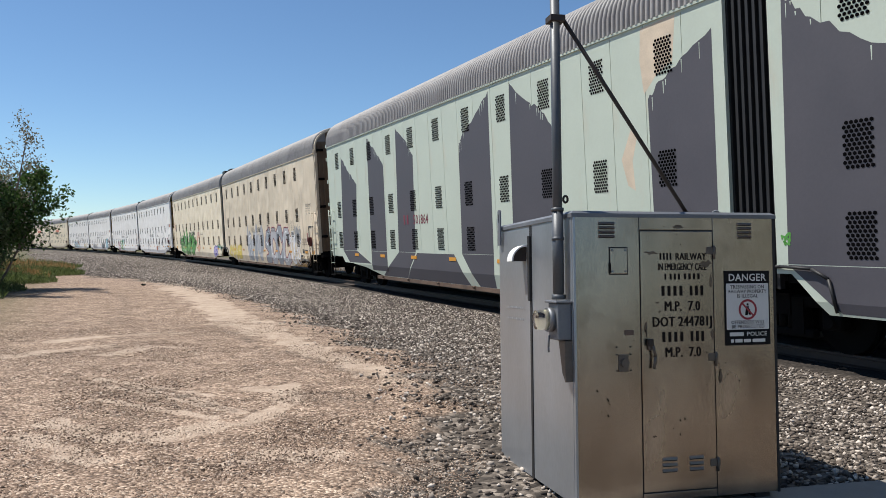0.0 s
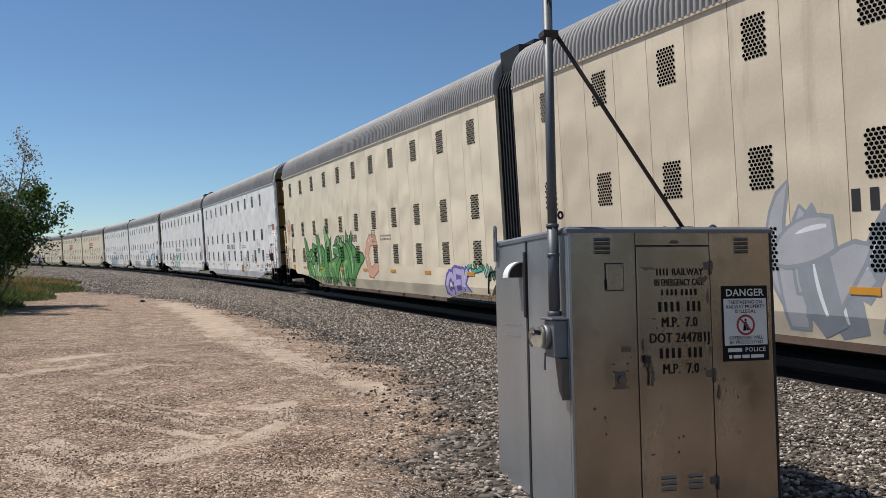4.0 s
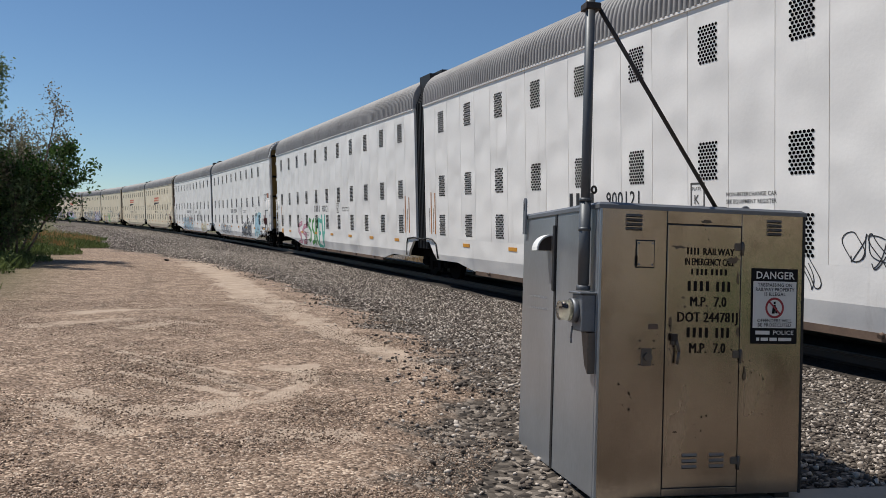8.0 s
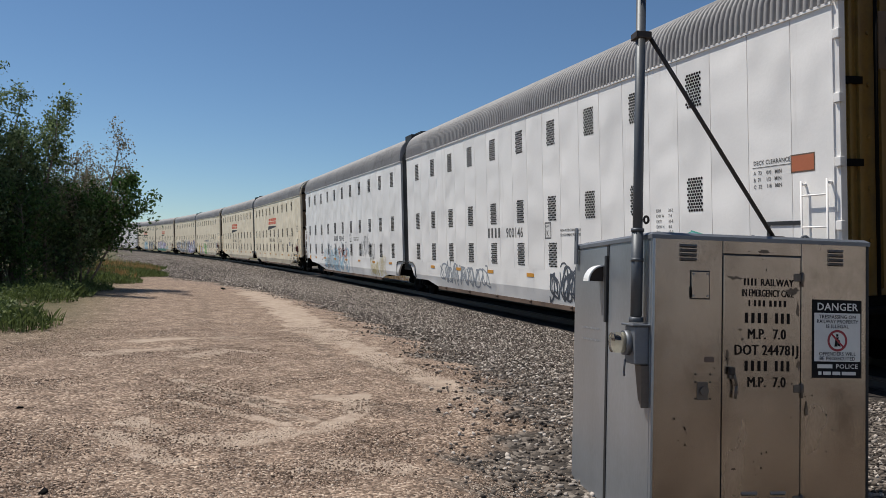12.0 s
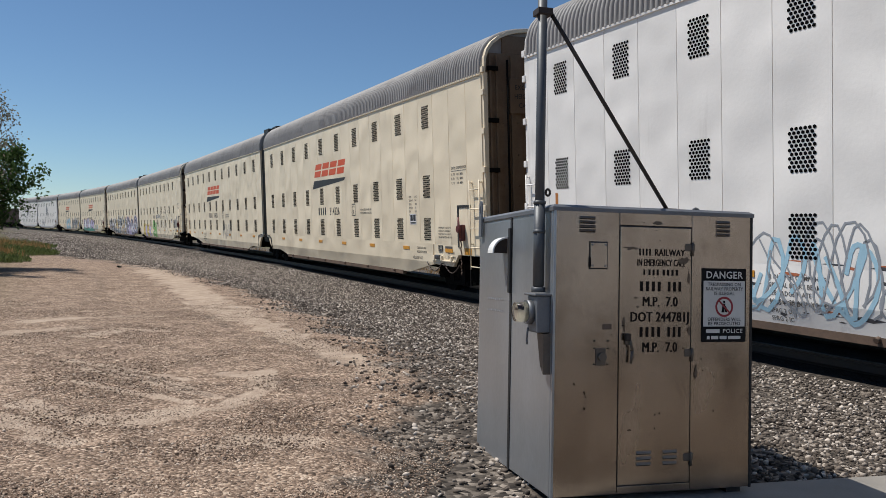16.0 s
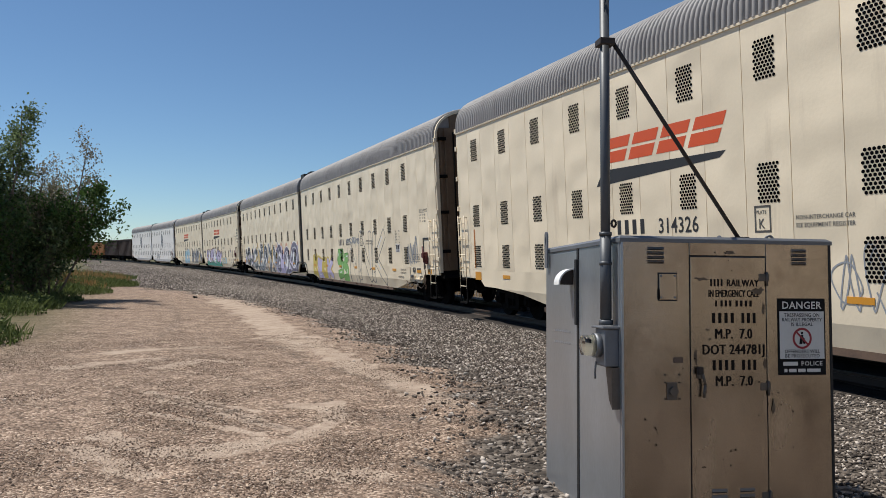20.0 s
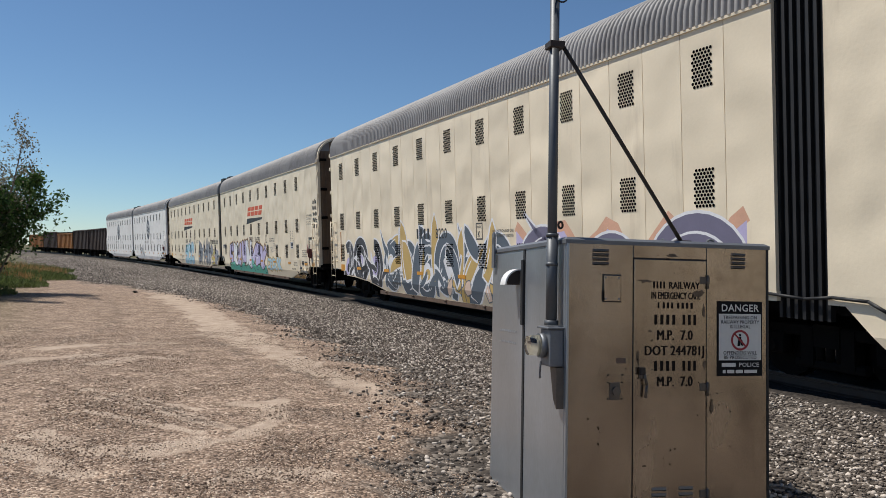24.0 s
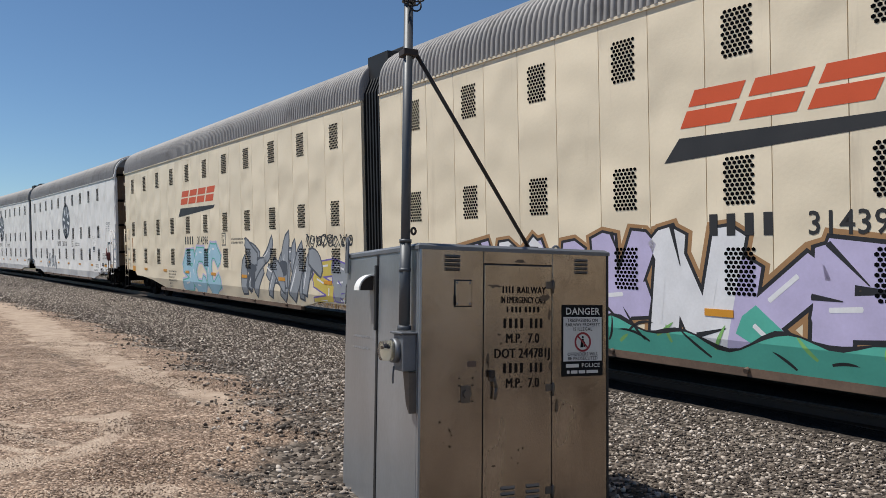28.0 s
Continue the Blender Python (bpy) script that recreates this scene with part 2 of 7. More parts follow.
def car_pose(s0, s1):
    """Pose of a body whose ends stand at s0 and s1 on the line: x along it, y to the near side, z up from the rail."""
    x0, y0, _ = on_line(s0)
    x1, y1, _ = on_line(s1)
    return pose(x0, y0, RAIL_Z, -CANT, 0, math.degrees(math.atan2(y1 - y0, x1 - x0)))


# ---- ground ----
def smooth01(v):
    v = np.clip(v, 0, 1)
    return v * v * (3 - 2 * v)


def ground_height(x, y):
    x, y = np.atleast_1d(np.asarray(x, float)), np.atleast_1d(np.asarray(y, float))
    d = side_of_line(x, y)
    z = -0.04 - 0.30 * smooth01((7.5 - d) / 5.0)
    bed = smooth01((3.3 - np.abs(d)) / 1.5)
    z = z * (1 - bed) + bed * (-0.165 - math.tan(radians(CANT)) * np.clip(d, -2.2, 2.2))
    z = z + 0.025 * np.sin(x * 0.9 + 1.3) * np.sin(y * 0.7) * smooth01((d - 5) / 4)
    hole = smooth01((1.25 - np.hypot(np.maximum(np.abs(x - 0.5) - 0.5, 0), np.maximum(np.abs(y - 0.75) - 0.65, 0))) / 0.9)
    return z - 0.135 * hole


def ground_material():
    m = bpy.data.materials.new("gravel_yard")
    m.use_nodes = True
    nt = m.node_tree
    n, l = nt.nodes.new, nt.links.new
    bs = nt.nodes["Principled BSDF"]
    co = n("ShaderNodeNewGeometry")

    def noise_at(scale, detail=5, rough=0.55):
        q = n("ShaderNodeTexNoise")
        q.inputs["Scale"].default_value, q.inputs["Detail"].default_value, q.inputs["Roughness"].default_value = scale, detail, rough
        l(co.outputs["Position"], q.inputs[0])
        return q.outputs[0]

    def ramp(v, stops):
        r = n("ShaderNodeValToRGB")
        for i, (p, c) in enumerate(stops):
            e = r.color_ramp.elements[i] if i < 2 else r.color_ramp.elements.new(p)
            e.position, e.color = p, (*c, 1)
        l(v, r.inputs[0])
        return r.outputs[0]

    def mix(f, a, b, mode="MIX"):
        q = n("ShaderNodeMix")
        q.data_type, q.blend_type = "RGBA", mode
        if isinstance(f, float):
            q.inputs["Factor"].default_value = f
        else:
            l(f, q.inputs["Factor"])
        l(a, q.inputs["A"]), l(b, q.inputs["B"])
        return q.outputs["Result"]

    def cells(scale):
        v = n("ShaderNodeTexVoronoi")
        v.inputs["Scale"].default_value = scale
        l(co.outputs["Position"], v.inputs[0])
        sep = n("ShaderNodeSeparateColor")
        l(v.outputs["Color"], sep.inputs[0])
        return v.outputs["Distance"], sep.outputs[0]

    d_small, r_small = cells(46)
    d_big, r_big = cells(21)
    dirt = ramp(noise_at(0.55, 7, 0.62), [(0.30, (0.27, 0.19, 0.137)), (0.72, (0.40, 0.297, 0.222))])
    peb = ramp(r_small, [(0.0, (0.03, 0.02, 0.014)), (1.0, (0.66, 0.54, 0.43)), (0.42, (0.235, 0.166, 0.12)), (0.8, (0.41, 0.31, 0.235))])
    dirt = mix(0.78, dirt, peb)
    blotch = ramp(noise_at(3.1, 10, 0.76), [(0.38, (0.62, 0.585, 0.565)), (0.60, (1.2, 1.18, 1.16))])
    dirt = mix(1.0, dirt, blotch, "MULTIPLY")
    att = n("ShaderNodeAttribute")
    att.attribute_name = "dusty"
    dust = ramp(noise_at(4.0, 8, 0.7), [(0.35, (0.37, 0.28, 0.21)), (0.65, (0.54, 0.43, 0.335))])
    streak = n("ShaderNodeMath")
    streak.operation = "MULTIPLY_ADD"
    l(noise_at(1.9, 10, 0.74), streak.inputs[0])
    streak.inputs[1].default_value = 2.6
    shift = n("ShaderNodeMath")
    shift.operation = "ADD"
    l(att.outputs["Fac"], shift.inputs[0])
    shift.inputs[1].default_value = -1.33
    l(shift.outputs[0], streak.inputs[2])
    sm = n("ShaderNodeMapRange")
    sm.inputs[1].default_value, sm.inputs[2].default_value, sm.inputs[4].default_value = 0.30, 0.62, 0.88
    l(streak.outputs[0], sm.inputs[0])
    dirt = mix(sm.outputs[0], dirt, dust)
    turned = n("ShaderNodeAttribute")
    turned.attribute_name = "turned"
    rough_dirt = ramp(r_small, [(0.0, (0.025, 0.018, 0.013)), (1.0, (0.34, 0.26, 0.20)), (0.6, (0.15, 0.11, 0.083))])
    worn = n("ShaderNodeMath")
    worn.operation = "MULTIPLY"
    l(turned.outputs["Fac"], worn.inputs[0]), l(ramp(noise_at(5.0, 6, 0.7), [(0.42, (0, 0, 0)), (0.58, (0.85, 0.85, 0.85))]), worn.inputs[1])
    dirt = mix(worn.outputs[0], dirt, rough_dirt)
    stone = ramp(r_big, [(0.0, (0.022, 0.018, 0.015)), (1.0, (0.27, 0.23, 0.193)), (0.6, (0.086, 0.071, 0.058))])
    att2 = n("ShaderNodeAttribute")
    att2.attribute_name = "ballast"
    edge = n("ShaderNodeMath")
    edge.operation = "MULTIPLY_ADD"
    l(noise_at(0.9, 9, 0.72), edge.inputs[0])
    edge.inputs[1].default_value = 1.7
    add = n("ShaderNodeMath")
    add.operation = "ADD"
    l(att2.outputs["Fac"], add.inputs[0])
    add.inputs[1].default_value = -0.85
    l(add.outputs[0], edge.inputs[2])
    mask = n("ShaderNodeMapRange")
    mask.inputs[1].default_value, mask.inputs[2].default_value = 0.35, 0.65
    l(edge.outputs[0], mask.inputs[0])
    col = mix(mask.outputs[0], dirt, stone)
    att3 = n("ShaderNodeAttribute")
    att3.attribute_name = "grass"
    grass = ramp(noise_at(1.7, 6, 0.7), [(0.3, (0.055, 0.06, 0.025)), (0.7, (0.15, 0.13, 0.065))])
    col = mix(att3.outputs["Fac"], col, grass)
    # oily ballast, with the shade under the cars also put into its colour
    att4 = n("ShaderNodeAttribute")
    att4.attribute_name = "oily_shade"
    oily_shade = ramp(noise_at(5, 5), [(0.3, (0.014, 0.012, 0.011)), (0.7, (0.04, 0.033, 0.028))])
    col = mix(att4.outputs["Fac"], col, oily_shade)
    l(col, bs.inputs["Base Color"])
    bs.inputs["Roughness"].default_value = 0.92
    bs.inputs["Specular IOR Level"].default_value = 0.25
    h1 = mix(mask.outputs[0], d_small, d_big)
    bp = n("ShaderNodeBump")
    bp.inputs["Distance"].default_value, bp.inputs["Strength"].default_value = 0.02, 1.0
    bp.invert = True
    l(h1, bp.inputs["Height"])
    bp2 = n("ShaderNodeBump")
    bp2.inputs["Distance"].default_value, bp2.inputs["Strength"].default_value = 0.03, 0.5
    l(noise_at(6, 6, 0.65), bp2.inputs["Height"]), l(bp.outputs[0], bp2.inputs["Normal"])
    l(bp2.outputs[0], bs.inputs["Normal"])
    return m


GROUND = ground_material()

# dusty wheel marks: lines over the ground and their half widths
DUSTY = [([(-1.46, 3.91), (-1.49, 3.41), (-1.65, 2.77), (-1.91, 2.32), (-2.2, 2.1), (-2.48, 2.0), (-2.73, 2.01), (-3.08, 2.25), (-3.4, 2.71)], 0.10),
         ([(-3.67, 20.93), (-2.85, 16.05), (-2.11, 11.4), (-1.51, 8.71)], 0.34), ([(-1.51, 8.71), (-1.11, 6.98), (-0.77, 5.9), (-0.52, 4.73), (-0.22, 3.86)], 0.20),
         ([(-6.1, 32.1), (-4.82, 27.0), (-3.67, 20.9)], 0.45), ([(-2.48, 2.05), (-2.0, 2.28)], 0.15), ([(-1.7, 3.74), (-1.5, 3.84)], 0.12),
         ([(-3.29, 4.32), (-2.58, 3.61), (-2.08, 2.9)], 0.04), ([(-3.02, 4.25), (-2.44, 3.63), (-1.91, 2.71)], 0.04), ([(-3.21, 3.66), (-2.67, 3.13), (-2.17, 2.58)], 0.04),
         ([(-3.53, 4.83), (-2.87, 4.29), (-2.22, 3.57)], 0.04), ([(-4.9, 6.8), (-4.38, 7.09), (-3.83, 7.52)], 0.13), ([(-3.5, 2.3), (-3.23, 1.92), (-2.94, 1.46)], 0.09),
         ([(-3.58, 6.58), (-3.15, 7.4), (-2.76, 7.1)], 0.10), ([(-1.99, 1.11), (-1.68, 1.27), (-1.31, 1.11)], 0.10), ([(-4.6, 8.3), (-4.0, 8.9), (-3.0, 9.3)], 0.12)]
# darker lines where wheels have turned up coarse stone
TURNED = [([(-5.69, 20.77), (-4.76, 16.26), (-4.4, 13.35), (-4.35, 10.98), (-4.52, 9.23), (-4.71, 8.56)], 0.05), ([(-1.32, 3.5), (-1.04, 3.27), (-0.82, 2.9)], 0.12),
          ([(-3.15, 4.28), (-2.5, 3.62), (-2.0, 2.8)], 0.03), ([(-3.25, 4.0), (-2.6, 3.35), (-2.1, 2.72)], 0.03), ([(-3.4, 4.6), (-2.7, 4.0), (-2.15, 3.3)], 0.03),
          ([(-4.5, 6.7), (-3.9, 7.0), (-3.3, 7.9)], 0.05), ([(-1.35, 6.5), (-0.9, 5.2), (-0.6, 4.3)], 0.06), ([(-2.4, 10.0), (-1.9, 8.0), (-1.6, 6.0)], 0.07)]


def dusty(x, y, lines):
    v = np.zeros(len(x))
    for pts, w in lines:
        best = np.full(len(x), 99.0)
        for (ax, ay), (bx, by) in zip(pts, pts[1:]):
            ll = (bx - ax) ** 2 + (by - ay) ** 2
            u = np.clip(((x - ax) * (bx - ax) + (y - ay) * (by - ay)) / ll, 0, 1)
            best = np.minimum(best, np.hypot(x - ax - u * (bx - ax), y - ay - u * (by - ay)))
        best = best + w * (0.5 * np.sin(x * 5.1 + y * 2.3) * np.sin(y * 3.7) + 0.4 * np.sin(x * 13.0 - y * 7.0))
        v = np.maximum(v, smooth01((2.1 - best / w) / 1.6))
    return v


def ballast_edge(y):
    """How far the crushed stone reaches from the track's middle."""
    wave = 0.16 * np.sin(1.9 * y) + 0.15 * np.sin(4.3 * y + 1.0) + 0.12 * np.sin(9.1 * y)
    return wave + np.interp(y, [-8, 0, 1.9, 2.6, 3.8, 5.6, 9, 14, 20, 26, 34, 46, 120], [8.7, 8.2, 7.8, 7.3, 6.7, 6.4, 6.2, 6.1, 6.4, 7.6, 10.5, 15, 15])


def build_ground():
    rings = np.concatenate([[0.0], np.geomspace(0.5, 60, 250), np.geomspace(62, 4000, 40)])
    na = 640
    ang = np.linspace(0, 2 * np.pi, na, endpoint=False)
    cx, cy = -1.9, 0.0
    R, A = np.meshgrid(rings[1:], ang, indexing="ij")
    x, y = (cx + R * np.cos(A)).ravel(), (cy + R * np.sin(A)).ravel()
    x, y = np.append(x, cx), np.append(y, cy)
    z = ground_height(x, y)
    near = np.hypot(x - cx, y - cy) < 40
    z[near] += np.array([noise.fractal(Vector((a * 0.8, b * 0.8, 0)), 0.7, 2.1, 4) for a, b in zip(x[near], y[near])]) * 0.012
    nr = len(rings) - 1
    faces = []
    for i in range(nr - 1):
        for j in range(na):
            k = (j + 1) % na
            faces.append((i * na + j, (i + 1) * na + j, (i + 1) * na + k, i * na + k))
    last = len(x) - 1
    for j in range(na):
        faces.append((last, j, (j + 1) % na))
    me = bpy.data.meshes.new("ground")
    me.from_pydata(np.stack([x, y, z], 1).tolist(), [], faces)
    d = side_of_line(x, y)
    soft = 1.5 + 3.5 * smooth01((y - 14) / 14)
    bal = smooth01((ballast_edge(y) + 0.5 * soft - np.abs(d)) / soft)
    du = dusty(x, y, DUSTY) * (1 - 0.6 * bal)
    gr = smooth01((d - 10.2 - 0.02 * np.maximum(y, 0)) / 3) * smooth01((y - 6) / 6) + smooth01((np.hypot(x, y) - 60) / 60) * smooth01((np.abs(d) - 8) / 6) + smooth01((-d - 6) / 3)
    for nm, v in (("ballast", bal), ("dusty", du), ("turned", dusty(x, y, TURNED)), ("grass", np.clip(gr, 0, 1)), ("oily_shade", smooth01((1.75 - np.abs(d)) / 0.6))):
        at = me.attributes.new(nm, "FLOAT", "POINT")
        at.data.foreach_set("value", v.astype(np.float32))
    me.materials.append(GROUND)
    me.polygons.foreach_set("use_smooth", [True] * len(me.polygons))
    ob = new("ground", me)
    tagged(ob, "dusty tan gravel yard beside a grey ballast bed", "ground", kind="structure")


build_ground()


def build_track():
    for side, nm in ((0.7525, "rail"), (-0.7525, "rail")):
        bm = bmesh.new()
        prof = [(-0.07, -0.17), (0.07, -0.17), (0.07, -0.155), (0.012, -0.135), (0.012, -0.045), (0.036, -0.035), (0.036, 0.0), (-0.036, 0.0), (-0.036, -0.035), (-0.012, -0.045), (-0.012, -0.135), (-0.07, -0.155)]
        prev = None
        for s in np.concatenate([np.arange(-60, 120, 3.0), np.arange(120, 420, 6.0)]):
            x, y, h = on_line(s)
            nx, ny = -math.cos(h), -math.sin(h)
            ring = [bm.verts.new((x + nx * (side + a), y + ny * (side + a), RAIL_Z + b - (side + a) * math.tan(radians(CANT)))) for a, b in prof]
            if prev:
                for i in range(len(prof)):
                    j = (i + 1) % len(prof)
                    bm.faces.new((prev[i], prev[j], ring[j], ring[i]))
            prev = ring
        tagged(part(nm, bm, STEEL), "rusty steel railway rail with a worn bright head", "rail", kind="structure")
    me = None
    bed = tagged(new("track_bed"), "dark wooden ties set in grey crushed stone", "ties", kind="structure")
    for i in range(140):
        s = -14 + i * 0.52
        x, y, h = on_line(s)
        if me is None:
            o = part("tie", box(-0.11, 0.11, -1.3, 1.3, -0.17, 0.0, bevel=0.012), TIE, bed)
            me = o.data
        else:
            o = part("tie", me, None, bed)
        o.matrix_basis = pose(x, y, RAIL_Z - 0.172 + random.uniform(-0.008, 0.008), -CANT, 0, math.degrees(h) + 90 + random.uniform(-1.5, 1.5))


build_track()


def old_pavement():
    """A worn slab at the yard's edge with a crumbling rim."""
    rnd = random.Random(31)
    line = [(-4.2, -0.6), (-4.45, 0.65), (-4.9, 1.7), (-5.35, 2.7), (-5.95, 4.0), (-6.3, 5.4), (-7.05, 7.0), (-7.75, 9.2), (-8.85, 11.4)]
    rim = []
    for (ax, ay), (bx, by) in zip(line, line[1:]):
        for i in range(9):
            u = i / 9
            rim.append((ax + (bx - ax) * u + rnd.uniform(-0.20, 0.14), ay + (by - ay) * u + rnd.uniform(-0.06, 0.06)))
    pts = rim + [(-12.0, 12.2), (-22.0, 12.2), (-22.0, -3.0), (-6.0, -3.0)]
    bm = bmesh.new()
    top = [bm.verts.new((x, y, -0.026)) for x, y in pts]
    low = [bm.verts.new((x + 0.02, y, -0.10)) for x, y in pts]
    bm.faces.new(top)
    for i in range(len(pts)):
        j = (i + 1) % len(pts)
        bm.faces.new((top[i], low[i], low[j], top[j]))
    bmesh.ops.recalc_face_normals(bm, faces=bm.faces[:])
    slab = part("pavement", bm, SLAB)
    tagged(slab, "worn grey-tan asphalt slab with a crumbling edge", "pavement", kind="structure")
    # long cracks
    for (ax, ay), (bx, by) in (((-5.9, 4.6), (-12, 4.9)), ((-6.9, 7.3), (-14, 8.0)), ((-5.2, 2.3), (-11, 1.2))):
        bm = bmesh.new()
        prev = None
        for i in range(26):
            u = i / 25
            x, y, w = ax + (bx - ax) * u, ay + (by - ay) * u + rnd.uniform(-0.07, 0.07), rnd.uniform(0.008, 0.03)
            pair = (bm.verts.new((x, y - w, -0.0215)), bm.verts.new((x, y + w, -0.0215)))
            if prev:
                bm.faces.new((prev[0], pair[0], pair[1], prev[1]))
            prev = pair
        part("crack", bm, TIE, slab)


SLAB = material("old_asphalt", (0.20, 0.160, 0.130), 0.9, vary=0.28, scale=2.2, fine=75, bump=0.8, dirt=(0.10, 0.08, 0.067), dirt_amount=0.7)
old_pavement()


# ---- the train ----
UNIT = 20.75                                  # length of one body
EAVE, SILL, DEEP, TOP = 5.10, 1.25, 0.36, 6.14
FOOT, BEND, LEAN = 0.45, 0.785, 0.2           # foot of the painted sill, which leans inwards below the bend
PITCH = 0.9097                                # width of a wall sheet; every second one has vents


def roof_mesh():
    """A corrugated arch, its ribs running across."""
    ribs = 158
    xs = np.linspace(0, UNIT, ribs * 8 + 1)
    arc = []
    for i in range(21):
        a = math.pi * i / 20
        ca, sa = math.cos(a), math.sin(a)
        arc.append((WALL * 1.015 * math.copysign(abs(ca) ** 0.84, ca), (TOP - EAVE) * abs(sa) ** 0.70))
    verts, faces = [], []
    for i, x in enumerate(xs):
        rib = (-0.070, 0.000, 0.030, 0.040, 0.042, 0.040, 0.030, 0.000)[i % 8]
        for y, z in arc:
            verts.append((x, y * (1 + rib * 0.62), EAVE + z + rib * min(1.0, z * 2)))
    n = len(arc)
    for i in range(len(xs) - 1):
        for j in range(n - 1):
            faces.append((i * n + j, (i + 1) * n + j, (i + 1) * n + j + 1, i * n + j + 1))
    faces.append(tuple(range(n)))
    faces.append(tuple(range((len(xs) - 1) * n, len(xs) * n))[::-1])
    me = bpy.data.meshes.new("roof")
    me.from_pydata(verts, [], faces)
    me.materials.append(ROOF)
    me.polygons.foreach_set("use_smooth", [len(p.vertices) == 4 for p in me.polygons])
    return me


def vent_mesh():
    """A perforated screen: staggered round holes."""
    bm = bmesh.new()
    w, h = 0.43, 0.585
    for r in range(11):
        for c in range(6):
            x = (c + 0.25 + 0.5 * (r % 2)) / 6.2 * w - w / 2
            z = (r + 0.5) / 11 * h - h / 2
            bm.faces.new([bm.verts.new((x + 0.0305 * math.cos(a), 0, z + 0.0255 * math.sin(a))) for a in [math.pi / 3 * i + 0.5 for i in range(6)]])
    me = bpy.data.meshes.new("vent")
    bm.to_mesh(me)
    bm.free()
    me.materials.append(HOLE)
    return me


def panel_mesh(w, z0, z1):
    """A wall sheet with folded edges and a row of rivets."""
    bm = bmesh.new()
    add_box(bm, 0.006, w - 0.006, 0.0, 0.022, z0, z1)
    for z in np.arange(z0 + 0.12, z1 - 0.05, 0.16):
        for dx in (0.135,):
            c = [bm.verts.new((0.006 + dx + 0.010 * math.cos(a), 0.0224, z + 0.010 * math.sin(a))) for a in (0.8, 2.4, 4.0, 5.5)]
            bm.faces.new(c)
    me = bpy.data.meshes.new("panel")
    bmesh.ops.recalc_face_normals(bm, faces=bm.faces[:])
    bm.to_mesh(me)
    bm.free()
    me.materials.append(CREAM)
    return me


ROOF_ME, VENT_ME, PANEL_ME = roof_mesh(), vent_mesh(), panel_mesh(PITCH, SILL, EAVE)


def fx(x, flip):
    return UNIT - x if flip else x


def flipped(me, flip):
    """The mesh, or a copy of it mirrored end for end."""
    if not flip:
        return me
    c = me.copy()
    c.transform(Matrix.Translation((UNIT, 0, 0)) @ Matrix.Diagonal((-1, 1, 1, 1)))
    c.flip_normals()
    return c


def made(bm, name, mat, smooth=False):
    me = bpy.data.meshes.new(name)
    bmesh.ops.recalc_face_normals(bm, faces=bm.faces[:])
    bm.to_mesh(me)
    bm.free()
    for mm in (mat if isinstance(mat, (list, tuple)) else [mat]):
        me.materials.append(mm)
    return me


def lean_in(bm):
    """Cuts a wall's skin at the bend and leans what lies below it inwards."""
    bmesh.ops.bisect_plane(bm, geom=bm.verts[:] + bm.edges[:] + bm.faces[:], plane_co=(0, 0, BEND), plane_no=(0, 0, 1))
    for v in bm.verts:
        v.co.y -= LEAN * max(0.0, BEND - v.co.z)


def beam_mesh():
    """The rusty beam along the foot of the sill."""
    bm = bmesh.new()
    y = WALL - LEAN * (BEND - FOOT) + 0.03
    add_poly(bm, [(4.9, DEEP), (4.9, FOOT + 0.015), (UNIT - 3.4, FOOT + 0.015), (UNIT - 3.4, DEEP)], y - 0.11, 0.11)
    for x in np.arange(5.5, UNIT - 3, 2.2):
        add_tube(bm, (x, y - 0.02, FOOT), (x, y + 0.05, FOOT - 0.02), 0.035, 8)
    return made(bm, "sill_beam", SILLRUST)


def sill_mesh(slope):
    """The side sill: shallow over the trucks, deep between them."""
    bm = bmesh.new()
    pts = [(0.0, 1.02), (0.0, SILL), (UNIT, SILL), (UNIT, 1.12), (UNIT - 0.25, 1.12), (UNIT - 0.8, 0.62), (UNIT - 2.3, 0.62), (UNIT - 3.3, FOOT), *slope]
    add_poly(bm, pts, WALL - 0.05, 0.0715)
    lean_in(bm)
    add_poly(bm, pts, -WALL, 0.045)
    return made(bm, "side_sill", CREAM)


def truck_meshes():
    frame_bm = bmesh.new()
    for y in (1.0, -1.0):
        for sx in (1, -1):
            add_box(frame_bm, sx * 0.32 - 0.1, sx * 0.32 + 0.1, y - 0.09, y + 0.09, 0.25, 0.75)
            add_box(frame_bm, sx * 0.88 - 0.16, sx * 0.88 + 0.16, y - 0.1, y + 0.1, 0.34, 0.66, bevel=0.04)
        add_box(frame_bm, -1.0, 1.0, y - 0.07, y + 0.07, 0.62, 0.78, bevel=0.03)
        add_box(frame_bm, -0.55, 0.55, y - 0.07, y + 0.07, 0.2, 0.32, bevel=0.03)
        for i in range(3):
            add_tube(frame_bm, (-0.16 + 0.16 * i, y + 0.02, 0.32), (-0.16 + 0.16 * i, y + 0.02, 0.6), 0.06, 8)
    add_box(frame_bm, -0.2, 0.2, -1.1, 1.1, 0.5, 0.8)
    wheel = bmesh.new()
    for y in (0.7525, -0.7525):
        add_tube(wheel, (0, y - 0.065, 0), (0, y + 0.065, 0), 0.455, 28)
        s = 1 if y > 0 else -1
        add_tube(wheel, (0, y - s * 0.065, 0), (0, y - s * 0.09, 0), 0.48, 28)
        add_tube(wheel, (0, y + s * 0.06, 0), (0, y + s * 0.10, 0), 0.16, 14)
    add_tube(wheel, (0, -1.15, 0), (0, 1.15, 0), 0.075, 12)
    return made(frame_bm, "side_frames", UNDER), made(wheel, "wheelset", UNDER)


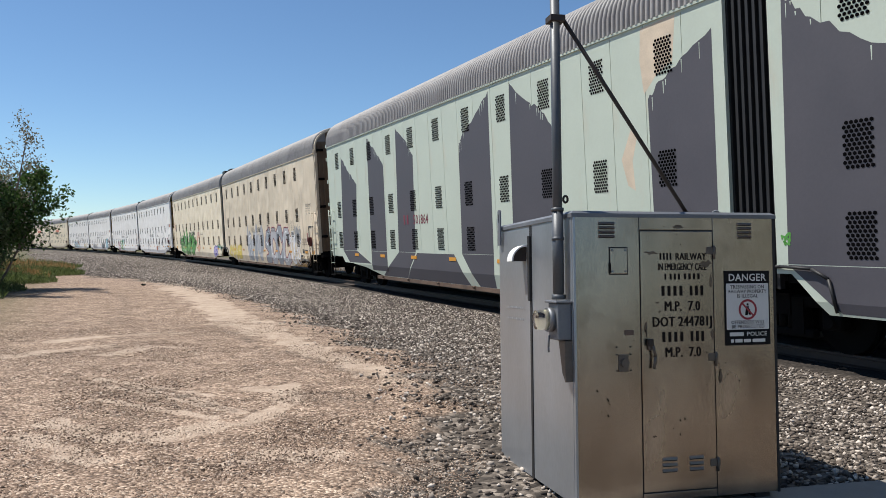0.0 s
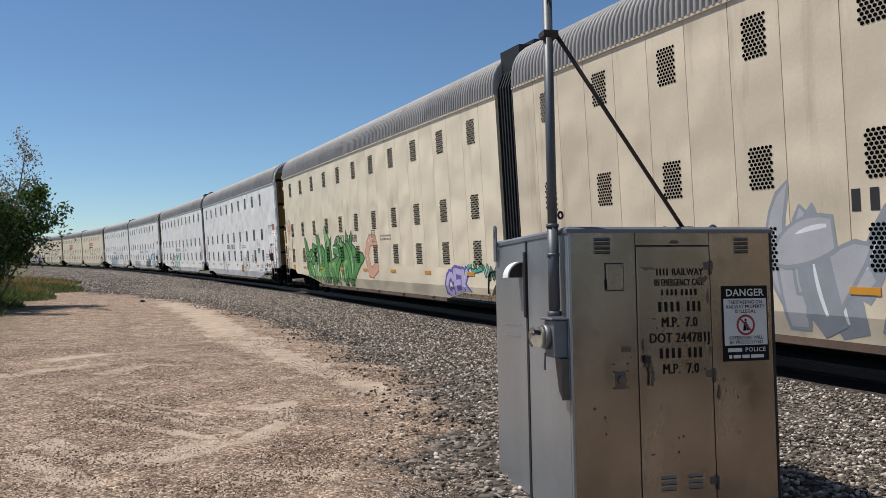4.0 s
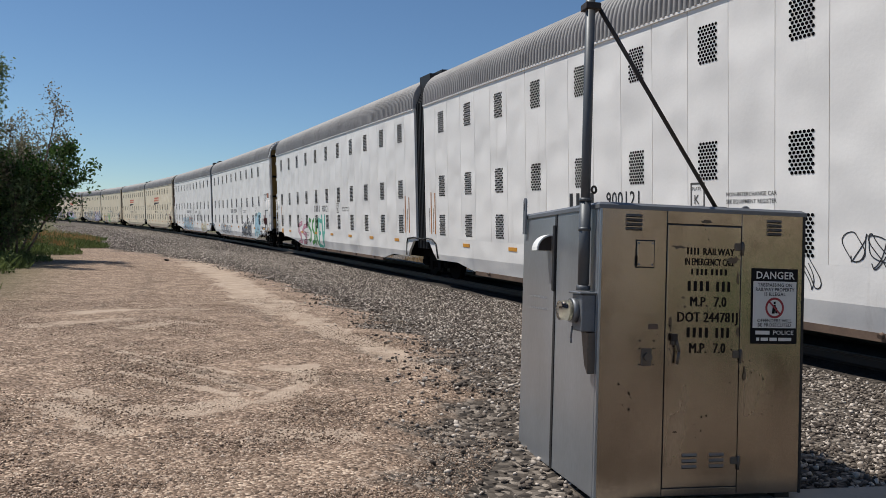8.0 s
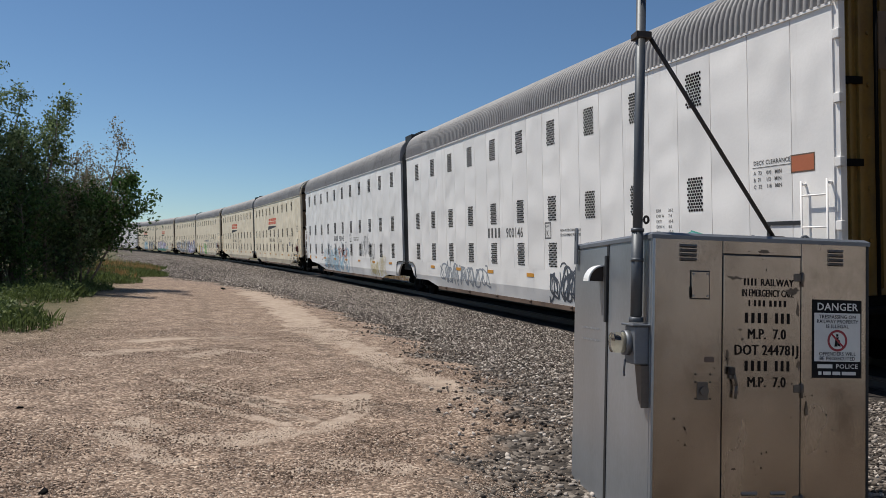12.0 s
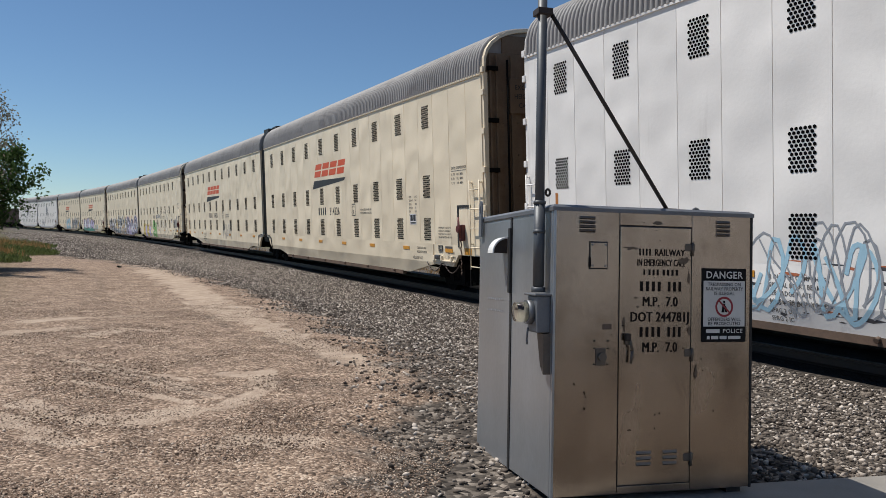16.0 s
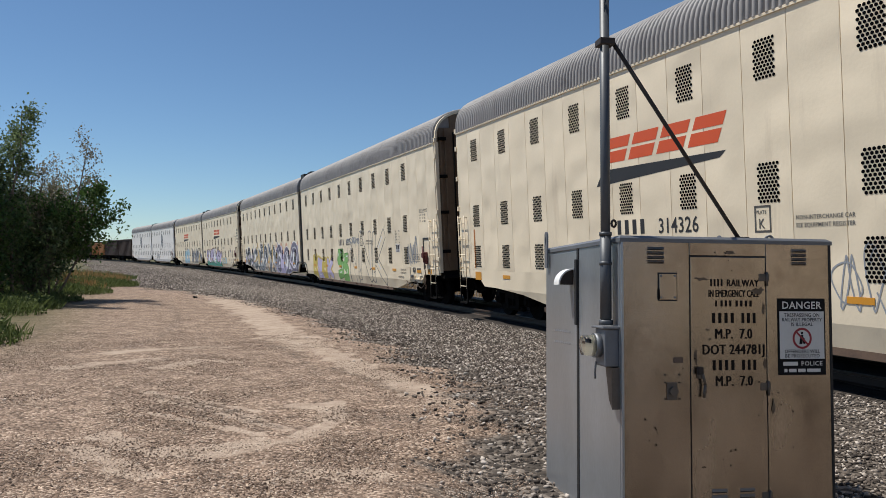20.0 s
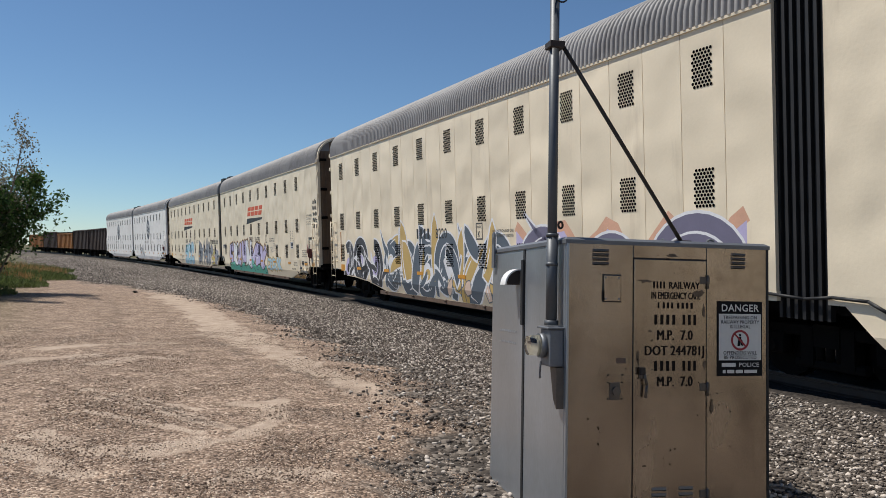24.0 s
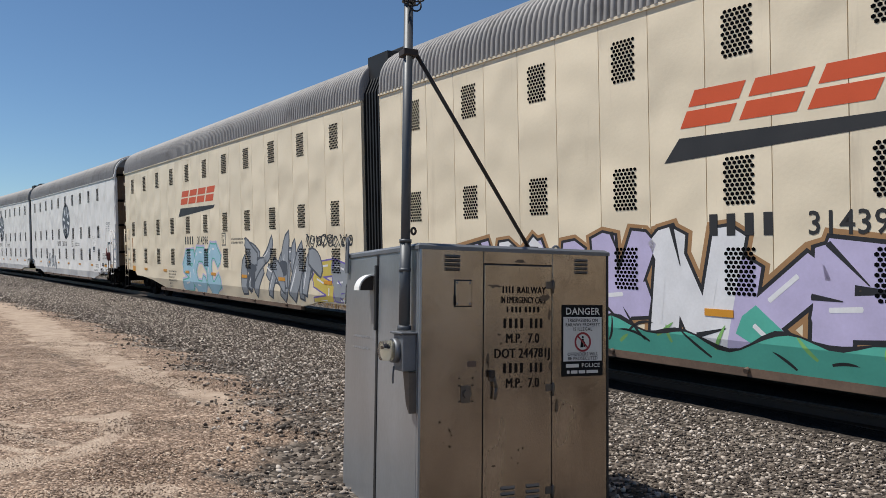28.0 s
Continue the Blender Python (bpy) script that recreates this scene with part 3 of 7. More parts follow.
SILL_ME, BEAM_ME = sill_mesh([(4.4, FOOT), (2.7, 0.74), (1.6, 0.72), (1.3, 1.02)]), beam_mesh()
SILL_REAR_ME = sill_mesh([(5.6, FOOT), (3.9, 0.70), (2.5, 0.80), (1.6, 0.82), (1.3, 1.02)])
SILL_REAR_ME.name = "side_sill_rear"
TRUCK_ME, WHEEL_ME = truck_meshes()


def core_mesh():
    bm = bmesh.new()
    add_box(bm, 0.02, UNIT - 0.02, -WALL, WALL - 0.01, SILL - 0.02, EAVE + 0.02)
    add_box(bm, 5.9, UNIT - 5.9, -WALL + 0.1, WALL - 0.14, 0.75, SILL)
    return made(bm, "body_shell", CREAM)


def floor_mesh():
    bm = bmesh.new()
    add_box(bm, 0.1, UNIT - 0.1, -0.35, 0.35, 0.48, 1.0)
    add_box(bm, 0.0, UNIT, -1.35, 1.35, 0.98, 1.15)
    for x in np.arange(5.8, UNIT - 3, 1.9):
        add_box(bm, x, x + 0.08, -1.4, 1.4, 0.5, 1.0)
    add_box(bm, 9.0, 10.0, 0.6, 1.2, 0.42, 0.9, bevel=0.03)
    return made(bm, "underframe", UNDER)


def end_meshes():
    """The end doors of a coupler end: two folding leaves with ribs, hinges and bolts, and the arched frame round them."""
    frame_bm = bmesh.new()
    for y in (WALL - 0.1, -WALL):
        add_box(frame_bm, -0.09, 0.02, y, y + 0.1, SILL - 0.15, EAVE)
    prev = None
    for i in range(17):
        a = math.pi * i / 16
        ca, sa = math.cos(a), math.sin(a)
        o = (WALL * math.copysign(abs(ca) ** 0.84, ca), EAVE + (TOP - EAVE) * abs(sa) ** 0.70)
        q = (o[0] * 0.965, EAVE + (o[1] - EAVE) * 0.93)
        ring = [frame_bm.verts.new(v) for v in ((-0.09, *o), (0.02, *o), (0.02, *q), (-0.09, *q))]
        if prev:
            for k in range(4):
                frame_bm.faces.new((prev[k], prev[(k + 1) % 4], ring[(k + 1) % 4], ring[k]))
        prev = ring
    for z in (1.45, 2.05, 2.9, 3.75, 4.6, 5.1):
        add_box(frame_bm, -0.13, -0.02, WALL - 0.03, WALL + 0.045, z, z + 0.13, bevel=0.01)
    leaf = bmesh.new()
    add_box(leaf, -0.05, 0.0, 0.0, 1.43, SILL - 0.1, EAVE + 0.45, bevel=0.01)
    add_box(leaf, -0.05, 0.0, 0.0, 1.0, EAVE + 0.45, EAVE + 0.85)
    for y in (0.05, 0.42, 0.8, 1.18, 1.34):
        add_box(leaf, -0.10, -0.05, y - 0.025, y + 0.025, SILL, EAVE + 0.4)
    for z in (1.9, 2.6, 3.3, 4.0, 4.7):
        for y in (0.25, 0.62, 1.0):
            add_tube(leaf, (-0.08, y, z), (-0.05, y, z), 0.03, 8)
    bars = bmesh.new()
    for z in (1.7, 2.9, 4.0, 5.15):
        add_box(bars, -0.13, -0.06, 1.16, 1.42, z, z + 0.10, bevel=0.01)
    add_tube(bars, (-0.11, 0.92, SILL - 0.1), (-0.11, 0.92, EAVE + 0.3), 0.025, 8)
    add_tube(bars, (-0.11, -0.62, SILL - 0.1), (-0.11, -0.62, EAVE + 0.3), 0.025, 8)
    return frame_bm, leaf, bars


_f, _l, _b = end_meshes()
FRAME_ME, LEAF_ME, BAR_ME = made(_f, "end_frame", CREAM), made(_l, "end_door", ENDRUST), made(_b, "door_bars", UNDER)
LEAF2_ME = LEAF_ME.copy()
LEAF2_ME.transform(Matrix.Diagonal((1, -1, 1, 1)))
LEAF2_ME.flip_normals()


def gear_meshes():
    ladder = bmesh.new()
    for x in (0.05, 0.52):
        add_tube(ladder, (x, WALL + 0.10, 0.72), (x, WALL + 0.10, 2.75), 0.016, 8)
        for z in (1.3, 2.7):
            add_tube(ladder, (x, WALL, z), (x, WALL + 0.10, z), 0.02, 6)
    for z in (0.78, 1.22, 1.66, 2.10, 2.54):
        add_tube(ladder, (0.05, WALL + 0.10, z), (0.52, WALL + 0.10, z), 0.013, 8)
    step = bmesh.new()
    add_box(step, 0.02, 0.56, WALL - 0.12, WALL + 0.13, 0.30, 0.34)
    add_box(step, 0.02, 0.07, WALL + 0.08, WALL + 0.11, 0.30, 0.98)
    add_box(step, 0.51, 0.56, WALL + 0.08, WALL + 0.11, 0.30, 0.98)
    brake = bmesh.new()
    add_box(brake, 0.92, 1.08, WALL, WALL + 0.13, 1.36, 1.74, bevel=0.03)
    add_tube(brake, (1.0, WALL + 0.13, 1.64), (1.0, WALL + 0.19, 1.64), 0.085, 14)
    add_tube(brake, (0.90, WALL + 0.17, 1.42), (1.0, WALL + 0.17, 1.92), 0.025, 8)
    # black L-shaped strip on the wall, drawn for the shade in the grab opening
    recess = bmesh.new()
    add_poly(recess, [(1.30, 1.2), (1.30, 2.2), (0.62, 2.2), (0.62, 2.14), (1.24, 2.14), (1.24, 1.2)], WALL + 0.025, 0.012)
    gear = bmesh.new()
    add_box(gear, -0.72, 0.1, -0.14, 0.14, 0.66, 0.90, bevel=0.03)
    add_box(gear, -0.96, -0.66, -0.17, 0.17, 0.6, 0.96, bevel=0.05)
    add_box(gear, -0.25, 0.05, -1.45, 1.45, 0.92, 1.0)
    for y in (0.5, -0.5):
        add_tube(gear, (-0.1, y, 0.9), (-0.45, y * 0.8, 0.45), 0.03, 8)
        add_tube(gear, (-0.45, y * 0.8, 0.45), (-0.72, y * 0.5, 0.55), 0.03, 8)
    bellows = bmesh.new()
    add_box(bellows, UNIT, UNIT + 0.85, -WALL + 0.2, WALL - 0.2, 1.0, TOP - 0.1)
    cap = bmesh.new()
    add_box(cap, UNIT - 0.02, UNIT + 0.87, -0.95, 0.95, TOP - 0.06, TOP + 0.03, bevel=0.02)
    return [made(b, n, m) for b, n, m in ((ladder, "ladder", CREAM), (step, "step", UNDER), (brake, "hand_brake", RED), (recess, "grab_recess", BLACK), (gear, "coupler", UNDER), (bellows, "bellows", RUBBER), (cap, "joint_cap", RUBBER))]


LADDER_ME, STEP_ME, BRAKE_ME, RECESS_ME, GEAR_ME, BELLOWS_ME, CAP_ME = gear_meshes()


def fold_mesh(k):
    """One fold of the bellows: an arch of rubber."""
    bm = bmesh.new()
    prev = None
    out = [(WALL - 0.10 + k, 0.9), (WALL - 0.10 + k, EAVE + 0.12), (1.15, TOP - 0.25 + k), (0.9, TOP - 0.07 + k)]
    out = out + [(-y, z) for y, z in out[::-1]]
    for y, z in out:
        q = (y * 0.94, z - (0.08 if z > 1 else 0))
        ring = [bm.verts.new(v) for v in ((0, y, z), (0.05, y, z), (0.05, *q), (0, *q))]
        if prev:
            for i in range(4):
                bm.faces.new((prev[i], prev[(i + 1) % 4], ring[(i + 1) % 4], ring[i]))
        prev = ring
    return made(bm, "bellows_fold", RUBBER)


FOLDS = [fold_mesh(0.05), fold_mesh(0.0)]
CORE_ME, FLOOR_ME = core_mesh(), floor_mesh()
TRIM_ME = made(box(0, UNIT, WALL - 0.01, WALL + 0.05, EAVE - 0.034, EAVE + 0.006), 'eave_trim', CREAM)
FLIPS = {}


def flip_of(me, flip):
    if not flip:
        return me
    if me.name not in FLIPS:
        FLIPS[me.name] = flipped(me, True)
    return FLIPS[me.name]


def painted(name, me, parent, mat, label=""):
    """A part on shared mesh data with a paint of its own."""
    o = part(name, me, None, parent, label)
    o.material_slots[0].link = "OBJECT"
    o.material_slots[0].material = mat
    return o


def _jack():
    bm = bmesh.new()
    add_box(bm, 1.5, 2.72, WALL + 0.018, WALL + 0.055, 0.83, 0.862, bevel=0.006)
    add_box(bm, 2.69, 2.72, WALL + 0.018, WALL + 0.045, 0.75, 1.24)
    for x in (1.62, 2.16, 2.58):
        add_box(bm, x, x + 0.07, WALL + 0.018, WALL + 0.075, 0.83, 0.97, bevel=0.012)
    return bm


def _latch():
    bm = bmesh.new()
    add_box(bm, 2.28, 2.54, WALL + 0.018, WALL + 0.085, 0.885, 0.985, bevel=0.012)
    add_box(bm, 2.33, 2.49, WALL + 0.080, WALL + 0.10, 0.91, 0.96, bevel=0.006)
    for a, b, z0, z1 in ((2.38, 2.16, 1.205, 1.225), (2.38, 2.16, 1.13, 1.145), (2.38, 2.16, 1.075, 1.09), (2.385, 2.365, 1.075, 1.225), (2.175, 2.155, 1.075, 1.225), (2.28, 2.265, 1.075, 1.14)):
        add_box(bm, b, a, WALL + 0.018, WALL + 0.04, z0, z1)
    return bm


def car_unit(flip, paint, label, end_paint):
    """One body of a two-unit enclosed auto carrier. Not flipped: the coupler end is at x = 0."""
    car = thing("auto_carrier", label, "rail car", "train of auto carriers")
    painted("body_shell", CORE_ME, car, paint)
    painted("side_sill", flip_of(SILL_REAR_ME, True) if flip else SILL_ME, car, paint)
    part("sill_beam", flip_of(BEAM_ME, flip), None, car, "rust-brown steel beam under the wall")
    part("roof", ROOF_ME, None, car, "weathered grey corrugated arched roof")
    part("underframe", flip_of(FLOOR_ME, flip), None, car, "black steel underframe")
    first = 0.873 if flip else 0.778
    edges = [0.0, first]
    while edges[-1] + PITCH < UNIT:
        edges.append(edges[-1] + PITCH)
    edges.append(UNIT)
    for i, (a, b) in enumerate(zip(edges, edges[1:])):
        o = painted("wall_panel", PANEL_ME, car, paint)
        o.location, o.scale = (a, WALL, 0), ((b - a) / PITCH, 1, 1)
        if (i % 2 == 1) and 1 <= i <= 21 and (flip or i > 1):
            for z in (1.62, 2.71, 4.476):
                v = part("vent", VENT_ME, None, car)
                v.location = ((a + b) / 2, WALL + 0.0272, z)
    painted("eave_trim", TRIM_ME, car, paint)
    for me, nm in ((LADDER_ME, "ladder"), (FRAME_ME, "end_frame")):
        painted(nm, flip_of(me, flip), car, paint)
    for me, nm in ((LEAF_ME, "end_door"), (LEAF2_ME, "end_door")):
        painted(nm, flip_of(me, flip), car, end_paint)
    part("door_bar", flip_of(BAR_ME, flip), None, car)
    part("step", flip_of(STEP_ME, flip), None, car)
    part("coupler", flip_of(GEAR_ME, flip), None, car)
    if not flip:
        part("hand_brake", BRAKE_ME, None, car, "red hand brake housing with a lever")
        part("grab_recess", RECESS_ME, None, car)
        part("brake_chain", BRAKE_CHAIN_ME, None, car, "rusty chain below the hand brake")
        painted("jack_bracket", JACK_ME, car, paint)
        part("latch", LATCH_ME, None, car, "dark steel latch")
        part("chain", CHAIN_ME, None, car)
        bel = part("bellows", BELLOWS_ME, None, car, "black ribbed bellows over the joint")
        for i in range(13):
            o = part("bellows_fold", FOLDS[i % 2], None, bel)
            o.location = (UNIT + 0.02 + i * 0.064, 0, 0)
        part("joint_cap", CAP_ME, None, car)
        part("brake_hose", HOSE_ME, None, car, "black hose slung across the joint")
    trucks = [2.3] + ([UNIT + 0.43] if not flip else [])
    for x in trucks:
        t = part("truck", TRUCK_ME, None, car)
        t.location = (fx(x, flip), 0, 0)
        for dx in (-0.88, 0.88):
            w = part("wheelset", WHEEL_ME, None, t)
            w.location = (dx, 0, 0.455)
    for k in range(7):
        x = 1.55 + k * 2.66 if flip else 1.60 + k * 2.66
        o = part("reflector", REFLECTOR_ME, None, car)
        o.location = (x, WALL + 0.0235, 1.06)
    return car


HOSE_ME = made(pipe([(UNIT - 0.95, WALL + 0.03, 0.66), (UNIT - 0.85, WALL + 0.05, 1.08), (UNIT - 0.6, WALL + 0.06, 1.20), (UNIT - 0.1, WALL + 0.06, 1.22), (UNIT + 0.4, WALL - 0.02, 1.17), (UNIT + 0.95, WALL + 0.06, 1.22), (UNIT + 1.5, WALL + 0.06, 1.18), (UNIT + 1.62, WALL + 0.05, 1.05), (UNIT + 1.7, WALL + 0.03, 0.66)], 0.022, 7), 'brake_hose', RUBBER)
JACK_ME = made(_jack(), 'jack_bracket', CREAM)
BRAKE_CHAIN_ME = made(pipe([(1.0 + 0.018 * math.sin(2.1 * i), WALL + 0.10 + 0.012 * math.cos(2.1 * i), 1.40 - 0.07 * i) for i in range(13)], 0.017, 5), 'brake_chain', SILLRUST)
LATCH_ME = made(_latch(), 'latch', GREYSTEEL)
CHAIN_ME = made(pipe([(1.25 + 0.11 * i, WALL + 0.02, 0.78 - 0.22 * math.sin(math.pi * ((i % 9) / 8))) for i in range(18)], 0.016, 5), 'chain', STEEL)
REFLECTOR_ME = made(box(0, 0.42, 0.0, 0.008, 0.0, 0.09), "reflector", YELLOW)

# each car: rear position of its leading coupler at the start, paint, end paint, name for the label
COUPLE = 44.3
FIRST = 115.7 - 3 * COUPLE
FLEET = [
    (MINT, ENDRUST, "pale mint and slate grey patched auto carrier body"),
    (TAN, ENDRUST, "weathered tan auto carrier body with vivid graffiti"),
    (WHITE, ENDGOLD, "dirty white auto carrier body with perforated vents"),
    (WHITE, ENDGOLD, "white auto carrier body with sprayed tags"),
    (CREAM, ENDRUST, "clean cream auto carrier body with an orange emblem"),
    (CREAM, ENDRUST, "cream auto carrier body with a band of graffiti"),
    (CREAM, ENDRUST, "cream auto carrier body with emblem and bright graffiti"),
    (WHITE, ENDRUST, "white auto carrier body with a round dark emblem"),
]
MOVERS = []                                   # thing, start and end on the line at the start
UNITS = []
for n, (paint, end_paint, words) in enumerate(FLEET):
    c = FIRST + n * COUPLE
    for flip in (False, True):
        car = car_unit(flip, paint if n != 1 or not flip else CREAM, words, end_paint)
        s0 = c + 0.92 if not flip else c + 22.50
        MOVERS.append((car, s0, s0 + UNIT))
        UNITS.append(car)
END_OF_RACKS = FIRST + len(FLEET) * COUPLE


# ---- lettering, emblems and sprayed paint on the cars ----
ON_WALL = Matrix(((-1, 0, 0, 0), (0, 0, 1, 0), (0, 1, 0, 0), (0, 0, 0, 1)))


def wall_text(car, body, x, z, size, mat=None, align="LEFT", width=0.95, bold=0.0, y=None, name="lettering"):
    if "\n" in body:
        for k, line in enumerate(body.split("\n")):
            wall_text(car, line, x, z - k * size * 1.25, size, mat, align, width, bold, y, name)
        return
    me = text_mesh(body, size, align, 0.0, width, 0.0, bold or size * 0.010)
    me.materials.clear()
    me.materials.append(mat or GREYTXT)
    o = part(name, me, None, car)
    o.matrix_basis = Matrix.Translation((x, WALL + 0.0262 if y is None else y, z)) @ ON_WALL
    return o


def bars(car, rects, mat, name="marking", y=None):
    """Plain bars for writing that is not given: x left, x right, z bottom, z top."""
    bm = bmesh.new()
    for a, b, z0, z1 in rects:
        add_poly(bm, [(a, z0), (b, z0), (b, z1), (a, z1)], WALL + 0.0262 if y is None else y)
    return part(name, bm, mat, car)


def letter_bar(x, z, n, size):
    """Bars for one word of n letters that starts at x and runs towards lower x."""
    p = size * 0.68
    return [(x - p * (i + 0.2), x - p * (i + 0.68), z, z + size * 0.72) for i in range(n)]


def emblem(car, x, z, scale=1.0):
    """A slanted orange-red word mark as four plain blocks, over a black tapered stroke."""
    for i in range(4):
        a, w = x - 0.22 * scale - i * 0.87 * scale, 0.74 * scale
        for low, high in ((0.0, 0.21), (0.26, 0.46)):
            bm = bmesh.new()
            add_poly(bm, [(a - low * 0.5 * scale, z + low * scale), (a - low * 0.5 * scale - w, z + low * scale), (a - high * 0.5 * scale - w, z + high * scale), (a - high * 0.5 * scale, z + high * scale)], WALL + 0.0250)
            part("emblem_block", bm, ORANGE, car, "orange-red slanted block")
    bm = bmesh.new()
    add_poly(bm, [(x + 0.05 * scale, z - 0.42 * scale), (x - 0.2 * scale, z - 0.12 * scale), (x - 3.75 * scale, z - 0.14 * scale), (x - 3.6 * scale, z - 0.24 * scale)], WALL + 0.0250)
    part("emblem_stroke", bm, BLACK, car, "black tapered stroke")


def wall_foot(car, x):
    """The lower edge of the wall at x."""
    if car in UNITS[1::2]:
        return float(np.interp(UNIT - x, [2.5, 3.9, 5.6, UNIT - 3.3, UNIT - 2.3, UNIT - 0.8, UNIT - 0.25], [0.82, 0.72, FOOT + 0.01, FOOT + 0.01, 0.64, 0.64, 1.13]))
    return float(np.interp(x, [2.7, 4.4, UNIT - 3.3, UNIT - 2.3, UNIT - 0.8, UNIT - 0.25], [0.76, FOOT + 0.01, FOOT + 0.01, 0.64, 0.64, 1.13]))


PAINTS = {}


def spray(name, rgb=None):
    if name not in PAINTS:
        PAINTS[name] = material("spray_" + name, rgb, 0.5, vary=0.10, scale=2.5, fine=30, bump=0.0)
    return PAINTS[name]


for _n, _c in (("lilac", (0.50, 0.45, 0.66)), ("teal", (0.09, 0.42, 0.33)), ("ink", (0.02, 0.02, 0.024)), ("brown", (0.36, 0.20, 0.09)), ("snow", (0.74, 0.74, 0.76)),
               ("slate", (0.075, 0.085, 0.105)), ("gold", (0.52, 0.36, 0.13)), ("green", (0.09, 0.30, 0.06)), ("lime", (0.22, 0.46, 0.14)), ("grey", (0.28, 0.30, 0.33)),
               ("sky", (0.34, 0.54, 0.66)), ("pink", (0.58, 0.26, 0.33)), ("rust", (0.42, 0.13, 0.06)), ("violet", (0.15, 0.11, 0.40)), ("yellow", (0.60, 0.47, 0.10)), ("salmon", (0.66, 0.38, 0.26)),
               ("ochre", (0.40, 0.15, 0.03)), ("silver", (0.42, 0.42, 0.44)), ("coal", (0.055, 0.055, 0.062)), ("storm", (0.10, 0.125, 0.155)), ("dusk", (0.16, 0.15, 0.22)), ("maroon", (0.17, 0.02, 0.04)), ("rose", (0.66, 0.50, 0.40)), ("cream", (0.785, 0.68, 0.51))):
    spray(_n, _c)


def scrawl(rnd):
    """Loops of one hand-drawn, unreadable shape in a unit cell."""
    st = []
    for _ in range(rnd.randint(2, 3)):
        p, q, f, r = rnd.uniform(0, 6.28), rnd.uniform(0, 6.28), rnd.choice((1, 1, 2, 1.5)), rnd.uniform(0.22, 0.5)
        cx, cz, tall = rnd.uniform(0.35, 0.65), rnd.uniform(0.4, 0.6), rnd.uniform(0.32, 0.5)
        st.append([(cx + r * math.cos(u + p) + 0.06 * math.sin(3 * u), cz + tall * math.sin(u * f + q)) for u in np.linspace(0, rnd.uniform(4.2, 7.5), 22)])
    return st


def glyph_strokes(rnd, kinds=(0, 1, 2, 3, 4, 5)):
    """Strokes of one invented, unreadable shape in a unit cell."""
    kind = rnd.choice(kinds)
    j = lambda v: v + rnd.uniform(-0.1, 0.1)
    if kind == 0:
        st = [[(j(0.1), 0), (j(0.25), 1)], [(j(0.25), 1), (j(0.9), 0)], [(j(0.9), 0), (j(1.0), 1)]]
    elif kind == 1:
        st = [[(j(0.5) + 0.45 * math.cos(a), 0.5 + 0.48 * math.sin(a)) for a in np.linspace(0.6, 5.6, 9)]]
    elif kind == 2:
        st = [[(j(0.2), 0), (j(0.1), 1)], [(j(0.1), 1), (j(0.9), j(0.85))], [(j(0.15), 0.5), (j(0.7), j(0.5))], [(j(0.2), 0.03), (j(1.0), j(0.05))]]
    elif kind == 3:
        st = [[(j(0.85), j(0.95)), (j(0.3), 0.92), (j(0.15), 0.65), (j(0.75), 0.45), (j(0.8), 0.12), (j(0.1), 0.03)]]
    elif kind == 4:
        st = [[(j(0.1), 1), (j(0.45), 0), (j(0.9), 1)], [(j(0.3), 0.4), (j(0.75), 0.45)]]
    else:
        st = [[(j(0.15), 0), (j(0.2), 1)], [(j(0.9), 1), (j(0.25), 0.45), (j(0.95), 0)]]
    return st


def add_strokes(bm, strokes, w, y, mi, taper=0.0):
    k = 0
    for st in strokes:
        for (ax, az), (bx, bz) in zip(st, st[1:]):
            d = Vector((bx - ax, bz - az))
            if d.length < 1e-4:
                continue
            d.normalize()
            nrm = Vector((-d.y, d.x)) * w
            e = d * w * 0.55
            pts = [(ax - e.x + nrm.x, az - e.y + nrm.y), (ax - e.x * 1.5, az - e.y * 1.5), (ax - e.x - nrm.x, az - e.y - nrm.y),
                   (bx + e.x - nrm.x * (1 - taper), bz + e.y - nrm.y * (1 - taper)), (bx + e.x * 1.6, bz + e.y * 1.6), (bx + e.x + nrm.x * (1 - taper), bz + e.y + nrm.y * (1 - taper))]
            add_poly(bm, pts, y + k * 0.00006, mi=mi)
            k = (k + 1) % 8


